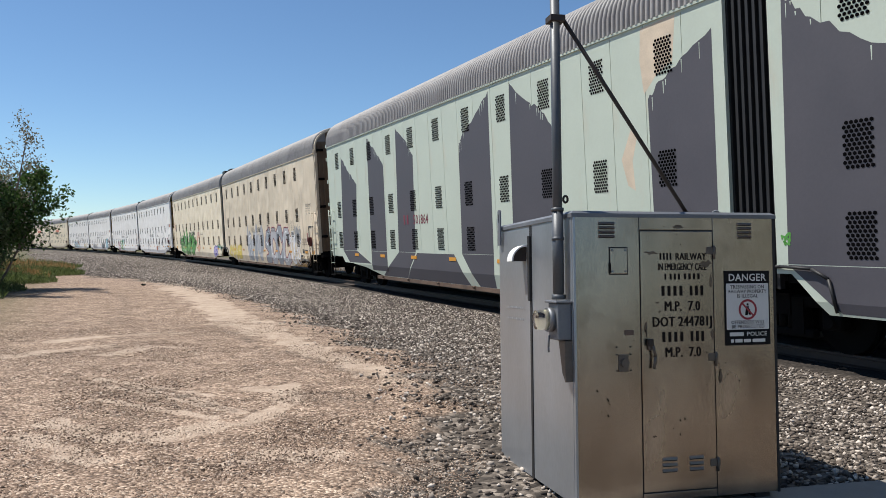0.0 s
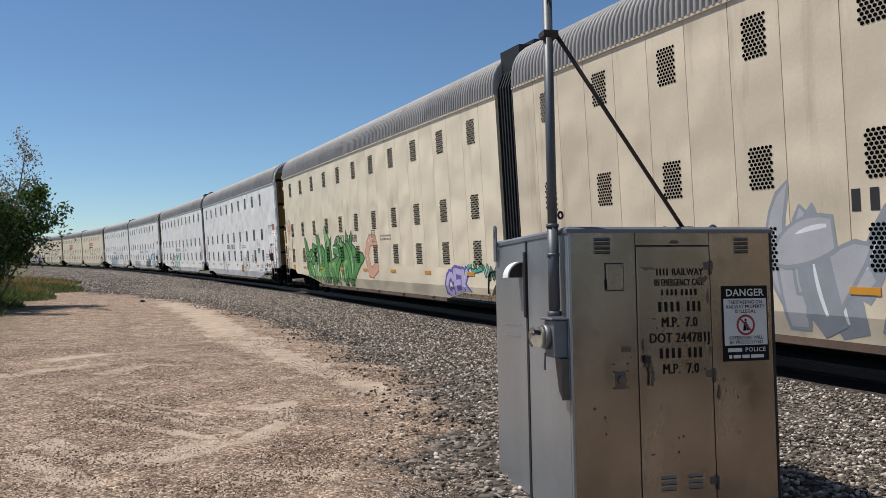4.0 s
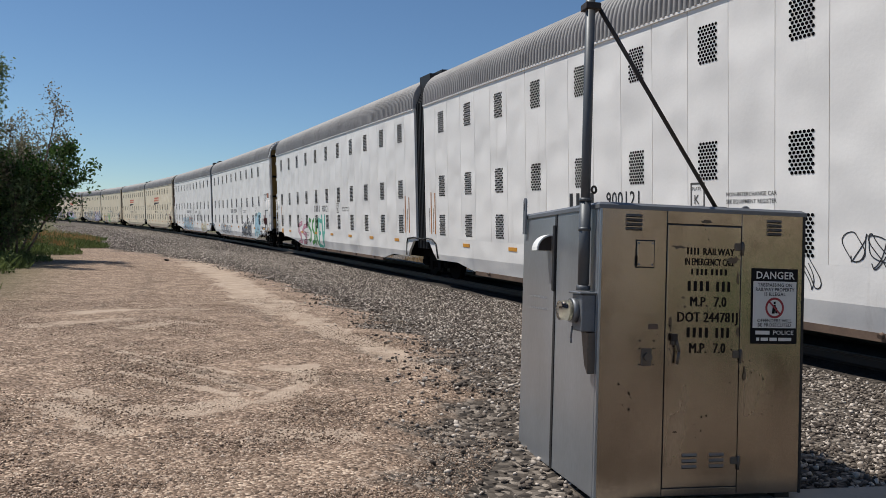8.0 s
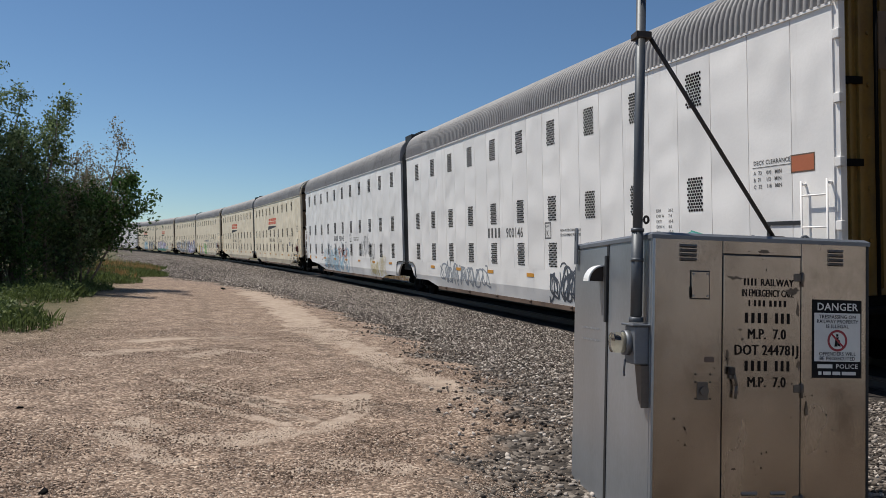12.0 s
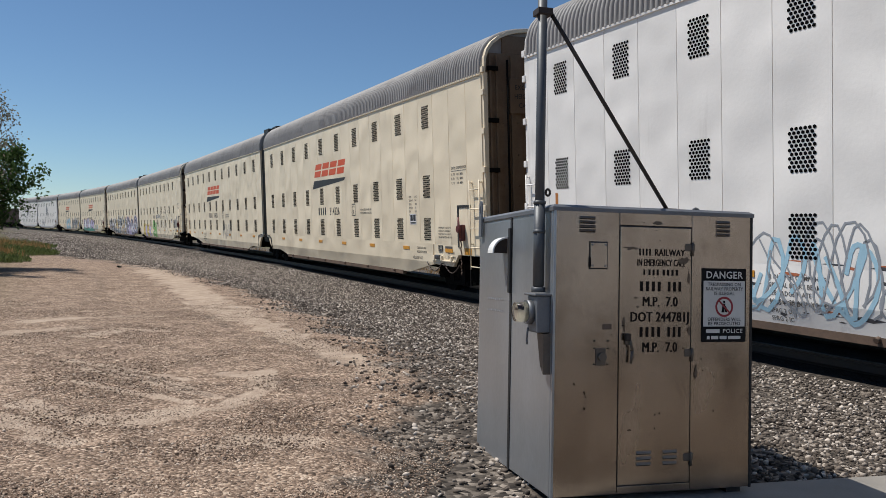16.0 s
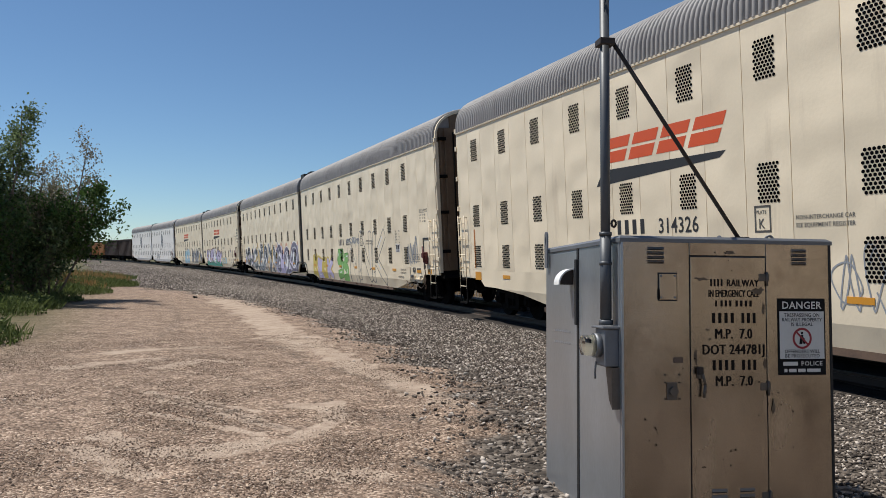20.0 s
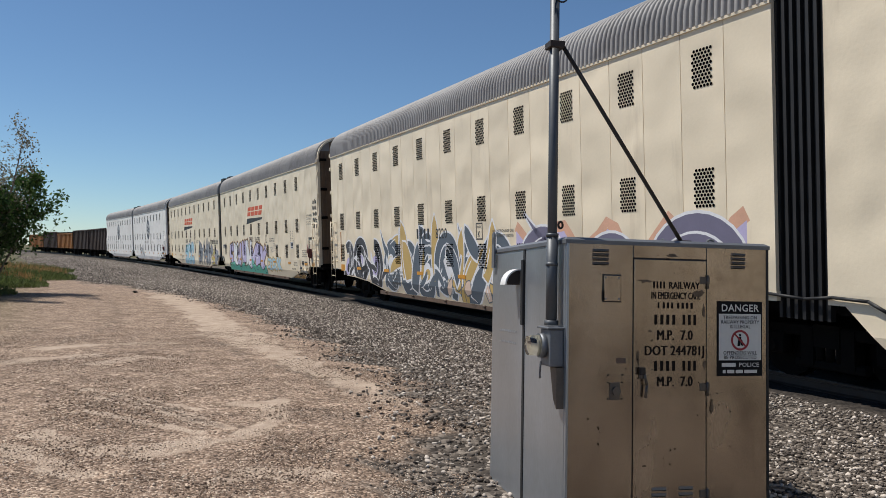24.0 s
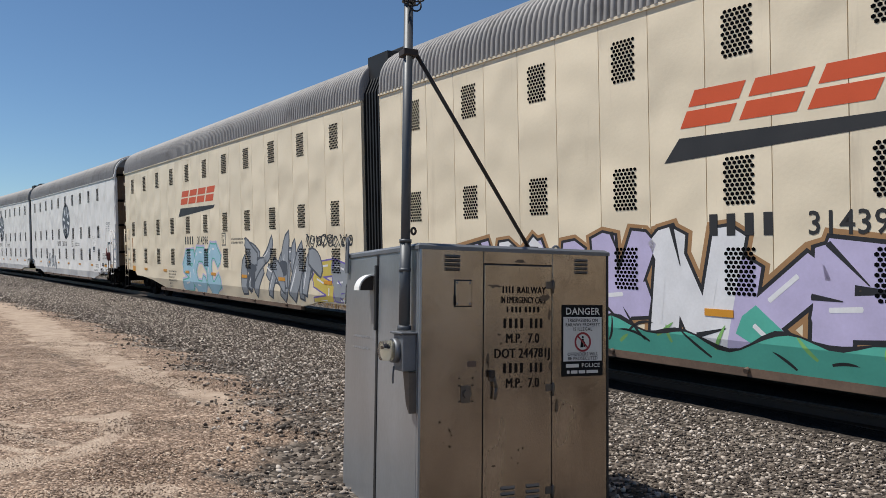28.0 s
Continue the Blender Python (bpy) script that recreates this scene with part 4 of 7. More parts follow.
def graffiti(car, xl, xr, z0, z1, fills, line="ink", halo=None, letters=5, seed=1, weight=0.16, low=None, label="sprayed graffiti lettering", kinds=(0, 1, 2, 3, 4, 5)):
    """A sprayed piece between xl (its left, higher x) and xr: letters in outline, fill and highlights, over an uneven halo."""
    rnd = random.Random(seed)
    names = [halo or fills[0], line, *fills, "snow", low or fills[0]]
    mats = [spray(n, None) for n in names]
    bm = bmesh.new()
    cell = (xl - xr) / letters
    h = z1 - z0
    for i in range(letters):
        x0 = xl - i * cell
        sh = rnd.uniform(-0.08, 0.08) * h
        hh = h * rnd.uniform(0.88, 1.08)
        lean = rnd.uniform(-0.1, 0.1)
        st = [[(x0 - (px * 0.95 + 0.03 + lean * pz) * cell, z0 + sh + (0.07 + pz * 0.86) * hh) for px, pz in s] for s in glyph_strokes(rnd, kinds)]
        w = weight * min(h, cell * 1.2)
        if halo:
            add_strokes(bm, st, w * 1.22 + 0.06, WALL + 0.0222, 0)
        add_strokes(bm, st, w * 1.22, WALL + 0.0229, 1)
        add_strokes(bm, st, w, WALL + 0.0236, 2 + rnd.randrange(len(fills)))
        if low:
            cut = [[(a, b) for a, b in s if b < z0 + 0.38 * h] for s in st]
            add_strokes(bm, [s for s in cut if len(s) > 1], w * 0.98, WALL + 0.0243, 3 + len(fills))
        hl = [[((a * 0.85 + b[0] * 0.15) + w * 0.3, (c * 0.85 + b[1] * 0.15) + w * 0.35), ((a * 0.4 + b[0] * 0.6) + w * 0.3, (c * 0.4 + b[1] * 0.6) + w * 0.35)] for s in st for (a, c), b in zip(s, s[1:]) if rnd.random() < 0.5]
        add_strokes(bm, hl, w * 0.13, WALL + 0.0250, 2 + len(fills))
        cuts = [[(s[0][0] - rnd.uniform(-1, 1) * w, s[0][1] + rnd.uniform(0, 0.2) * hh), (s[0][0] - rnd.uniform(0.6, 1.6) * w, s[0][1] + rnd.uniform(-0.2, 0.2) * hh)] for s in st if rnd.random() < 0.6]
        add_strokes(bm, cuts, w * 0.16, WALL + 0.0256, 1, 0.8)
    # keep the paint on the wall: nothing under the sill's edge
    for v in bm.verts:
        v.co.z = max(v.co.z, wall_foot(car, v.co.x) + 0.015)
    return part("graffiti", bm, mats, car, label)


def add_blade(bm, x, z, ang, length, w, bend, y, mi, grow=0.0):
    """A tapered curved stroke: pointed at its end, bent along its way."""
    left, right = [], []
    px, pz, a = x - math.cos(ang) * grow, z - math.sin(ang) * grow, ang
    n = 7
    for i in range(n + 1):
        u = i / n
        ww = (w * (math.sin(math.pi * min(1.0, 0.18 + 0.82 * u)) ** 0.6 if u < 1 else 0.0)) + grow * (1 if u < 1 else 0.2)
        left.append((px - math.sin(a) * ww, pz + math.cos(a) * ww))
        right.append((px + math.sin(a) * ww, pz - math.cos(a) * ww))
        px, pz = px + math.cos(a) * (length + 2 * grow) / n, pz + math.sin(a) * (length + 2 * grow) / n
        a += bend / n
    for i in range(n):
        add_poly(bm, [left[i], left[i + 1], right[i + 1], right[i]], y, mi=mi)


def wild(car, xl, xr, z0, z1, fills, line="ink", halo=None, n=26, seed=1, low=None, label="sprayed wildstyle graffiti", fat=0.16, back=None):
    """A sprayed piece of interlocking pointed blades with outlines and highlights."""
    rnd = random.Random(seed)
    names = [halo or fills[0], line, *fills, "snow", low or fills[0]]
    mats = [spray(q) for q in names]
    bm = bmesh.new()
    h, span = z1 - z0, xl - xr
    if halo:
        top = [(xl + 0.1 - (span + 0.2) * i / 30, z1 - 0.12 * h + rnd.uniform(-0.12, 0.18) * h) for i in range(31)]
        bot = [(xl + 0.05 - (span + 0.1) * i / 14, z0 + rnd.uniform(-0.03, 0.06) * h) for i in range(15)]
        add_poly(bm, top + bot[::-1], WALL + 0.0226, mi=0)
    for i in range(n):
        u = (i + rnd.uniform(0.1, 0.9)) / n
        up = rnd.random() < 0.62
        x = xl - 0.06 * span - u * span * 0.88
        z = z0 + h * (rnd.uniform(0.02, 0.35) if up else rnd.uniform(0.45, 0.8))
        ang = rnd.uniform(0.9, 2.3) if up else rnd.uniform(2.6, 3.7) + (math.pi if rnd.random() < 0.5 else 0)
        length = h * (rnd.uniform(0.55, 0.95) if up else rnd.uniform(0.35, 0.7))
        w = fat * h * rnd.uniform(0.55, 1.15)
        bend = rnd.uniform(-1.5, 1.5)
        y = WALL + 0.0229 + (i % 6) * 0.00045
        add_blade(bm, x, z, ang, length, w, bend, y, 1, grow=0.022 * h + 0.012)
        add_blade(bm, x, z, ang, length, w, bend, y + 0.00015, 2 + rnd.randrange(len(fills)))
        if low and z < z0 + 0.3 * h:
            add_blade(bm, x, z, ang, length * 0.45, w * 0.97, bend * 0.45, y + 0.00025, 3 + len(fills))
        if rnd.random() < 0.55:
            add_blade(bm, x + 0.3 * w, z + 0.1 * length, ang + 0.05, length * 0.5, w * 0.13, bend * 0.5, y + 0.00035, 2 + len(fills))
    for v in bm.verts:
        v.co.z = max(v.co.z, wall_foot(car, v.co.x) + 0.015)
        v.co.x = min(max(v.co.x, 0.05), UNIT - 0.05)
    return part("graffiti", bm, mats, car, label)


def add_ribbon(bm, pts, widths, y, mi):
    """A band of changing width along a line of points."""
    left, right = [], []
    for i, (x, z) in enumerate(pts):
        ax, az = pts[max(i - 1, 0)]
        bx, bz = pts[min(i + 1, len(pts) - 1)]
        n = math.hypot(bx - ax, bz - az) or 1.0
        nx, nz = -(bz - az) / n * widths[i], (bx - ax) / n * widths[i]
        left.append((x + nx, z + nz)), right.append((x - nx, z - nz))
    for i in range(len(pts) - 1):
        add_poly(bm, [left[i], left[i + 1], right[i + 1], right[i]], y, mi=mi)


def oval(cx, cz, a, b, tilt, n=22):
    return [(cx + a * math.cos(u) * math.cos(tilt) - b * math.sin(u) * math.sin(tilt), cz + a * math.cos(u) * math.sin(tilt) + b * math.sin(u) * math.cos(tilt)) for u in np.linspace(0, 2 * math.pi, n, endpoint=False)]


def swirls(car, xl, xr, z0, z1, body, line, eye, accent, seed, n=4, ground=None, rim=None, label="sprayed piece of swirling curved letters"):
    """Large curled letters: fat arcs round pale eyes, pointed tails, light edge lines and a few accents."""
    rnd = random.Random(seed)
    mats = [spray(q) for q in (body, line, eye, accent, ground or body, rim or line, "ink")]
    bm = bmesh.new()
    h, cell = z1 - z0, (xl - xr) / n
    top = [(xl - (xl - xr) * i / 28, z0 + h * (0.74 + 0.16 * math.sin(i * 0.9 + seed) + rnd.uniform(-0.05, 0.05))) for i in range(29)]
    if rim:
        add_ribbon(bm, [(x, z + 0.10) for x, z in top], [0.12] * 29, WALL + 0.0221, 5)
    if ground:
        for (ax, az), (bx, bz) in zip(top, top[1:]):
            add_poly(bm, [(ax, az), (bx, bz), (bx, z0), (ax, z0)], WALL + 0.0225, mi=4)
    for i in range(n):
        cx, cz = xl - cell * (i + 0.5), z0 + h * rnd.uniform(0.40, 0.52)
        a, b, tilt = cell * rnd.uniform(0.40, 0.52), h * rnd.uniform(0.34, 0.46), rnd.uniform(-0.5, 0.5)
        y = WALL + 0.0230 + (i % 4) * 0.0006
        st, sweep = rnd.uniform(0, 6.28), rnd.uniform(4.3, 6.2)
        us = np.linspace(st, st + sweep, 26)
        arc = [(cx + a * 0.8 * math.cos(u) * math.cos(tilt) - b * 0.8 * math.sin(u) * math.sin(tilt), cz + a * 0.8 * math.cos(u) * math.sin(tilt) + b * 0.8 * math.sin(u) * math.cos(tilt)) for u in us]
        tx, tz = arc[-1]
        dx, dz = rnd.choice((-1, 1)) * cell * rnd.uniform(0.3, 0.7), h * rnd.uniform(0.2, 0.5) * rnd.choice((1, 1, -0.6))
        arc += [(tx + dx * k / 8, tz + dz * (k / 8) ** 1.6) for k in range(1, 9)]
        wd = h * rnd.uniform(0.13, 0.19)
        ws = [wd * (0.35 + 0.65 * math.sin(math.pi * min(1.0, 0.15 + 0.85 * k / 25))) for k in range(26)] + [wd * 0.5 * (1 - k / 8) for k in range(1, 9)]
        add_ribbon(bm, arc, [w + 0.05 for w in ws], y, 1)
        add_ribbon(bm, arc, ws, y + 0.00012, 0)
        add_ribbon(bm, [(x * 0.97 + cx * 0.03, z * 0.97 + cz * 0.03 + 0.02) for x, z in arc[3:20]], [0.012 + 0.012 * math.sin(k / 5.4) for k in range(17)], y + 0.00024, 1)
        add_poly(bm, oval(cx, cz - 0.05, a * 0.46, b * 0.42, tilt + 0.4), y + 0.0003, mi=2)
        if i % 2 == 0:
            add_poly(bm, oval(cx - a * 0.10, cz - b * 0.12, a * 0.27, b * 0.27, tilt + 0.8, 9), y + 0.00036, mi=3)
        for _ in range(3):
            x, z = cx + rnd.uniform(-0.55, 0.55) * cell, z0 + h * rnd.uniform(0.02, 0.4)
            ang = rnd.uniform(0.2, 2.9)
            add_blade(bm, x, z, ang, h * rnd.uniform(0.3, 0.55), h * 0.055, rnd.uniform(-1.6, 1.6), y + 0.00042, 1, grow=0.012)
            add_blade(bm, x, z, ang, h * rnd.uniform(0.3, 0.5), h * 0.05, rnd.uniform(-1.6, 1.6), y + 0.00048, 0 if rnd.random() < 0.75 else 3)
    for v in bm.verts:
        v.co.z = max(v.co.z, wall_foot(car, v.co.x) + 0.015)
        v.co.x = min(max(v.co.x, 0.05), UNIT - 0.05)
    return part("graffiti", bm, mats, car, label)


def paint_band(car, xl, xr, z0, z1, color, line, seed, light):
    """A wavy band of one colour along the foot of a piece, with a dark upper edge, dark pointed strokes and pale glints."""
    rnd = random.Random(seed)
    n = int((xl - xr) / 0.16)
    top = [(xl - (xl - xr) * i / n, z0 + (z1 - z0) * (0.72 + 0.34 * math.sin(i * 0.55 + seed) * math.sin(i * 0.21))) for i in range(n + 1)]
    bm = bmesh.new()
    for (ax, az), (bx, bz) in zip(top, top[1:]):
        add_poly(bm, [(ax, az), (bx, bz), (bx, z0), (ax, z0)], WALL + 0.0264)
    part("graffiti", bm, spray(color), car, "wavy band of teal paint")
    bm = bmesh.new()
    add_ribbon(bm, top, [0.022 + 0.012 * math.sin(i * 1.3) for i in range(n + 1)], WALL + 0.0267, 0)
    for i in range(int((xl - xr) * 1.7)):
        x, z = rnd.uniform(xr + 0.4, xl - 0.3), rnd.uniform(z0, z1 - 0.12)
        add_blade(bm, x, z, rnd.choice((0.5, 2.6, 2.2)) + rnd.uniform(-0.3, 0.3), rnd.uniform(0.3, 0.6), 0.020, rnd.uniform(-1.2, 1.2), WALL + 0.0268, 0)
    part("graffiti", bm, spray(line), car, "black edge strokes")
    bm = bmesh.new()
    for i in range(int((xl - xr) * 1.2)):
        add_blade(bm, rnd.uniform(xr + 0.4, xl - 0.3), rnd.uniform(z0, z1 - 0.2), rnd.uniform(0.4, 2.7), rnd.uniform(0.2, 0.4), 0.025, rnd.uniform(-1, 1), WALL + 0.0266, 0)
    part("graffiti", bm, spray(light), car, "pale glints")


def smears(car, xl, xr, z0, z1, colors, seed, n=40):
    """Level, half-wiped streaks of old paint."""
    rnd = random.Random(seed)
    for c in colors:
        bm = bmesh.new()
        for _ in range(n):
            x, z, w, l = rnd.uniform(xr, xl), rnd.uniform(z0, z1), rnd.uniform(0.008, 0.035), rnd.uniform(0.1, 0.6)
            m = max(wall_foot(car, x), wall_foot(car, x - l)) + 0.03
            z = max(z, m + w)
            add_poly(bm, [(x, z), (x - l * 0.3, z + w), (x - l, z + w * 0.2), (x - l * 0.6, z - w)], WALL + 0.0226 + rnd.random() * 0.0006)
        part("paint_smear", bm, spray(c), car, "half-wiped streaks of paint")


def tag(car, xl, xr, z0, z1, color="ink", n=6, seed=3, weight=0.012):
    """A thin hand-sprayed scrawl that cannot be read."""
    rnd = random.Random(seed)
    bm = bmesh.new()
    cell = (xl - xr) / n
    for i in range(n):
        x0 = xl - i * cell
        k = rnd.uniform(0.6, 1.0)
        st = [[(x0 - px * cell * 1.05, z0 + pz * (z1 - z0) * k) for px, pz in s] for s in scrawl(rnd)]
        add_strokes(bm, st, weight, WALL + 0.0259, 0)
    return part("tag", bm, spray(color, None), car, "thin sprayed scrawl")


def stencils(car, flip, mark, number, small=True, color=None):
    """The car's number, plate box and small service notes."""
    c = color or BLACK
    x = 12.62
    z = 2.05
    bars(car, letter_bar(x, z, mark, 0.37), c, "reporting_mark")
    wall_text(car, number, x - mark * 0.37 * 0.68 - 0.34, z, 0.37, c, width=0.95, name="number")
    bm = bmesh.new()
    for a, b, z0, z1 in ((8.9, 8.87, 2.0, 2.38), (8.6, 8.57, 2.0, 2.38), (8.9, 8.57, 2.36, 2.39), (8.9, 8.57, 2.0, 2.03)):
        add_poly(bm, [(a, z0), (b, z0), (b, z1), (a, z1)], WALL + 0.0258)
    part("plate_box", bm, GREYTXT, car)
    wall_text(car, "K", 8.82, 2.06, 0.2, GREYTXT)
    wall_text(car, "PLATE", 8.86, 2.27, 0.075, GREYTXT)
    wall_text(car, "NON-INTERCHANGE CAR\nSEE EQUIPMENT REGISTER", 8.1, 2.16, 0.085, GREYTXT)
    if small and not flip:
        wall_text(car, "EXH\nEXH W\nEXW\nEXW H\nEW\nH", 4.21, 2.45, 0.078, GREYTXT)
        wall_text(car, "20-2\n7-4\n10-8\n8-0\n10-0\n17-1", 3.83, 2.45, 0.078, GREYTXT)
        bars(car, [(4.18, 3.75, 1.74, 2.02)], spray("snow", None), "plate_ground", y=WALL + 0.0250)
        bars(car, [(4.14, 3.98, 1.83, 2.00), (3.95, 3.79, 1.83, 2.00), (4.14, 3.79, 1.76, 1.80)], BLACK, "plate")
        wall_text(car, "DECK CLEARANCE", 1.58, 3.06, 0.092, GREYTXT)
        bars(car, [(1.60, 0.80, 3.015, 3.025)], GREYTXT)
        wall_text(car, "A  73    0/0   MIN\nB  71    1/2   MIN\nC  72    1/8   MIN", 1.58, 2.91, 0.082, GREYTXT)
        wall_text(car, "OWNERSHIP SUBJECT TO\nA SECURITY AGREEMENT\nFILED WITH THE SURFACE\nTRANSPORTATION BOARD", 2.39, 1.64, 0.062, GREYTXT)
        wall_text(car, "CUSHION UNIT\nE67DE COUPLER", 3.75, 1.10, 0.085, GREYTXT, y=WALL + 0.0255)
        wall_text(car, "LIFT AND\nJACK HERE", 1.87, 1.02, 0.085, GREYTXT, y=WALL + 0.0255)
        wall_text(car, "RELEASE ROD", 4.02, 0.83, 0.105, GREYTXT, y=WALL + 0.0255)
        bars(car, [(2.02, 1.62, 1.10, 1.21)], GREYTXT, "shop_plate", y=WALL + 0.0250)
        bars(car, [(0.98, 0.60, 1.04, 1.19)], YELLOW, "height_plate", y=WALL + 0.0250)
    else:
        bars(car, [(UNIT - 1.0, UNIT - 1.09, 1.3, 2.35)], spray("ochre", None), "ochre_strip")
        bars(car, [(UNIT - 1.0, UNIT - 1.42, 0.98, 1.2)], YELLOW, "height_plate", y=WALL + 0.0250)
        wall_text(car, "2 INCH HF COMP SHOES\nSPECIAL BRAKE BEAMS\nSEE BADGE PLATE\n1-WEAR 28 INCH WHEELS", 14.6 if flip else 6.9, 1.06, 0.085, GREYTXT, y=WALL + 0.0255)
        wall_text(car, "SPRG 4 OC D-5\nSPRG 2 OC\nSPRG 2 IC", 14.6 if flip else 6.9, 0.72, 0.085, GREYTXT, y=WALL + 0.0255)


def column_patches(car, cols):
    """Slate paint in upright patches with slanted, ragged tops and runs of drips; the foot steps sideways on the sill: left, right, top line, foot left, foot right."""
    rnd = random.Random(8)
    for xl, xr, line, fl, fr in cols:
        bm = bmesh.new()
        top = []
        for (ax, az), (bx, bz) in zip(line, line[1:]):
            top += [(ax + (bx - ax) * i / 6, az + (bz - az) * i / 6 + (rnd.uniform(-0.05, 0.05) if i else 0)) for i in range(6)]
        add_poly(bm, [(xl, SILL), *top, line[-1], (xr, SILL)], WALL + 0.0227)
        part("slate_patch", bm, SLATE, car, "slate grey painted patch")
        foot = max(wall_foot(car, fl), wall_foot(car, fr)) + 0.01
        bm = bmesh.new()
        add_poly(bm, [(xl, SILL - 0.01), (xr, SILL - 0.01), (fr, foot), (fl, foot)], WALL + 0.0226)
        part("slate_patch", bm, SLATE, car)
        bm = bmesh.new()
        for _ in range(8):
            k = rnd.randrange(len(top) - 1)
            x, z, w, h = top[k][0], top[k][1] - 0.03, rnd.uniform(0.006, 0.014), rnd.uniform(0.04, 0.24)
            add_poly(bm, [(x - w, z), (x + w, z), (x + w * 0.4, z - h), (x - w * 0.4, z - h)], WALL + 0.0232)
        part("paint_drip", bm, MINT, car, "pale drips of mint paint")


A1, A2, B1, B2, C1, C2, D1, D2, E1, E2, F1, F2, G1, G2, H1, H2 = UNITS
column_patches(A2, [(19.3, 17.7, [(19.0, 4.58), (18.2, 4.0), (17.35, 3.5)], 18.6, 16.2), (16.15, 14.65, [(16.02, 4.9), (15.3, 4.45), (14.57, 3.9)], 16.15, 14.65),
                    (13.6, 12.25, [(13.36, 4.9), (12.7, 4.5), (12.08, 3.98)], 15.2, 13.1), (9.15, 7.45, [(9.03, 3.9), (8.85, 4.1), (8.0, 4.55), (7.34, 4.95)], 8.35, 7.5),
                    (6.5, 4.7, [(6.35, 4.95), (5.5, 4.4), (5.1, 4.2), (4.66, 3.75)], 7.0, 5.4), (1.7, 0.25, [(1.73, 3.85), (1.4, 4.1), (1.03, 4.25), (0.23, 4.65)], 2.4, 1.1)])
column_patches(A1, [(20.55, 17.2, [(20.5, 4.75), (20.04, 4.36), (19.2, 3.85), (18.6, 3.7), (17.3, 4.6)], 19.75, 18.2), (15.5, 13.2, [(15.4, 4.4), (14.3, 4.7), (13.2, 5.0)], 15.0, 12.8),
                    (11.5, 9.7, [(11.5, 5.0), (10.4, 4.6), (9.7, 4.3)], 11.0, 9.2), (6.2, 4.4, [(6.2, 4.2), (5.2, 4.7), (4.4, 5.0)], 6.0, 4.2)])
bm = bmesh.new()
add_poly(bm, [(12.15, SILL - 0.02), (9.64, SILL - 0.02), (8.85, FOOT + 0.02), (13.1, FOOT + 0.02)], WALL + 0.0224)
part("slate_band", bm, SLATE, A2, "slate grey band on the sill")
wall_text(A2, "501864", 12.3, 2.05, 0.37, spray("maroon", None), name="number")
bars(A2, letter_bar(13.1, 2.05, 2, 0.37), spray("maroon", None), "reporting_mark")
BARE = material("bare_primer", (0.60, 0.50, 0.38), 0.7, vary=0.15)
bm = bmesh.new()
add_poly(bm, [(1.85, 5.02), (1.0, 5.04), (1.1, 4.35), (1.5, 4.2), (1.82, 3.95), (1.9, 4.5)], WALL + 0.0226)
part("bare_patch", bm, BARE, A2, "tan patch of flaked paint")
bm = bmesh.new()
add_poly(bm, [(2.5, 2.95), (2.2, 3.45), (2.05, 3.3), (2.2, 2.9), (2.15, 2.4), (2.35, 2.5)], WALL + 0.0226)
part("bare_patch", bm, BARE, A2)
tag(A1, 20.66, 20.45, 1.48, 1.72, "green", 1, 7, 0.014)
stencils(B1, False, 3, "501888")
stencils(B2, True, 3, "501888")
wild(B2, 17.5, 10.2, 0.45, 2.35, ["green", "lime", "green"], "ink", None, 38, 11, fat=0.11, label="green leaf-like sprayed graffiti")
wild(B2, 17.0, 10.6, 0.42, 1.5, ["lime"], "green", None, 22, 18, fat=0.12)
graffiti(B2, 9.6, 8.4, 0.9, 2.2, ["pink", "salmon"], "rust", None, 1, 12, 0.12)
graffiti(B2, 3.2, 1.9, 0.5, 1.15, ["lilac"], "violet", "violet", 3, 13, 0.14)
wild(B2, 1.9, 0.3, 0.95, 1.5, ["green", "teal"], "ink", None, 9, 19, fat=0.10)
graffiti(B1, 19.4, 15.6, 0.6, 1.3, ["yellow", "yellow"], "gold", None, 4, 14, 0.2)
wild(B1, 14.0, 9.8, 0.5, 2.2, ["silver", "grey", "silver"], "grey", None, 22, 15, fat=0.14, label="pale silver wildstyle graffiti")
graffiti(B1, 9.4, 4.6, 0.5, 2.15, ["silver", "silver", "grey"], "maroon", "rose", 4, 16, 0.17, kinds=(1, 3, 1), label="silver bubble letters with dark red outlines")
tag(B1, 4.6, 2.6, 0.5, 2.1, "snow", 2, 116, 0.03)
tag(B1, 3.6, 2.6, 1.5, 2.5, "grey", 4, 17)
stencils(C1, False, 4, "900121")
stencils(C2, True, 4, "900121", color=GREYTXT)
graffiti(C2, 16.1, 14.0, 0.5, 1.6, ["pink"], "maroon", None, 2, 21, 0.08)
graffiti(C2, 13.8, 10.8, 0.5, 1.9, ["teal", "green"], "teal", None, 5, 22, 0.10)
for _car, _x in ((C1, UNIT - 0.75), (C1, UNIT - 0.45), (C2, 0.95), (C2, 0.62)):
    bars(_car, [(_x, _x - 0.07, 1.35, 2.3 + 0.25 * math.sin(_x))], spray("ochre", None), "ochre_strip")
    bars(_car, [(_x + 0.12, _x + 0.09, 1.40, 2.1)], SILLRUST, "rust_strip")
tag(C1, 8.2, 6.4, 0.8, 1.9, "ink", 4, 23, 0.007)
tag(C1, 14.4, 13.0, 0.55, 1.95, "ink", 2, 29, 0.008)
tag(B2, 20.5, 19.9, 2.5, 3.3, "salmon", 1, 27, 0.03)
tag(B2, 20.4, 20.0, 2.6, 3.2, "salmon", 2, 28, 0.02)
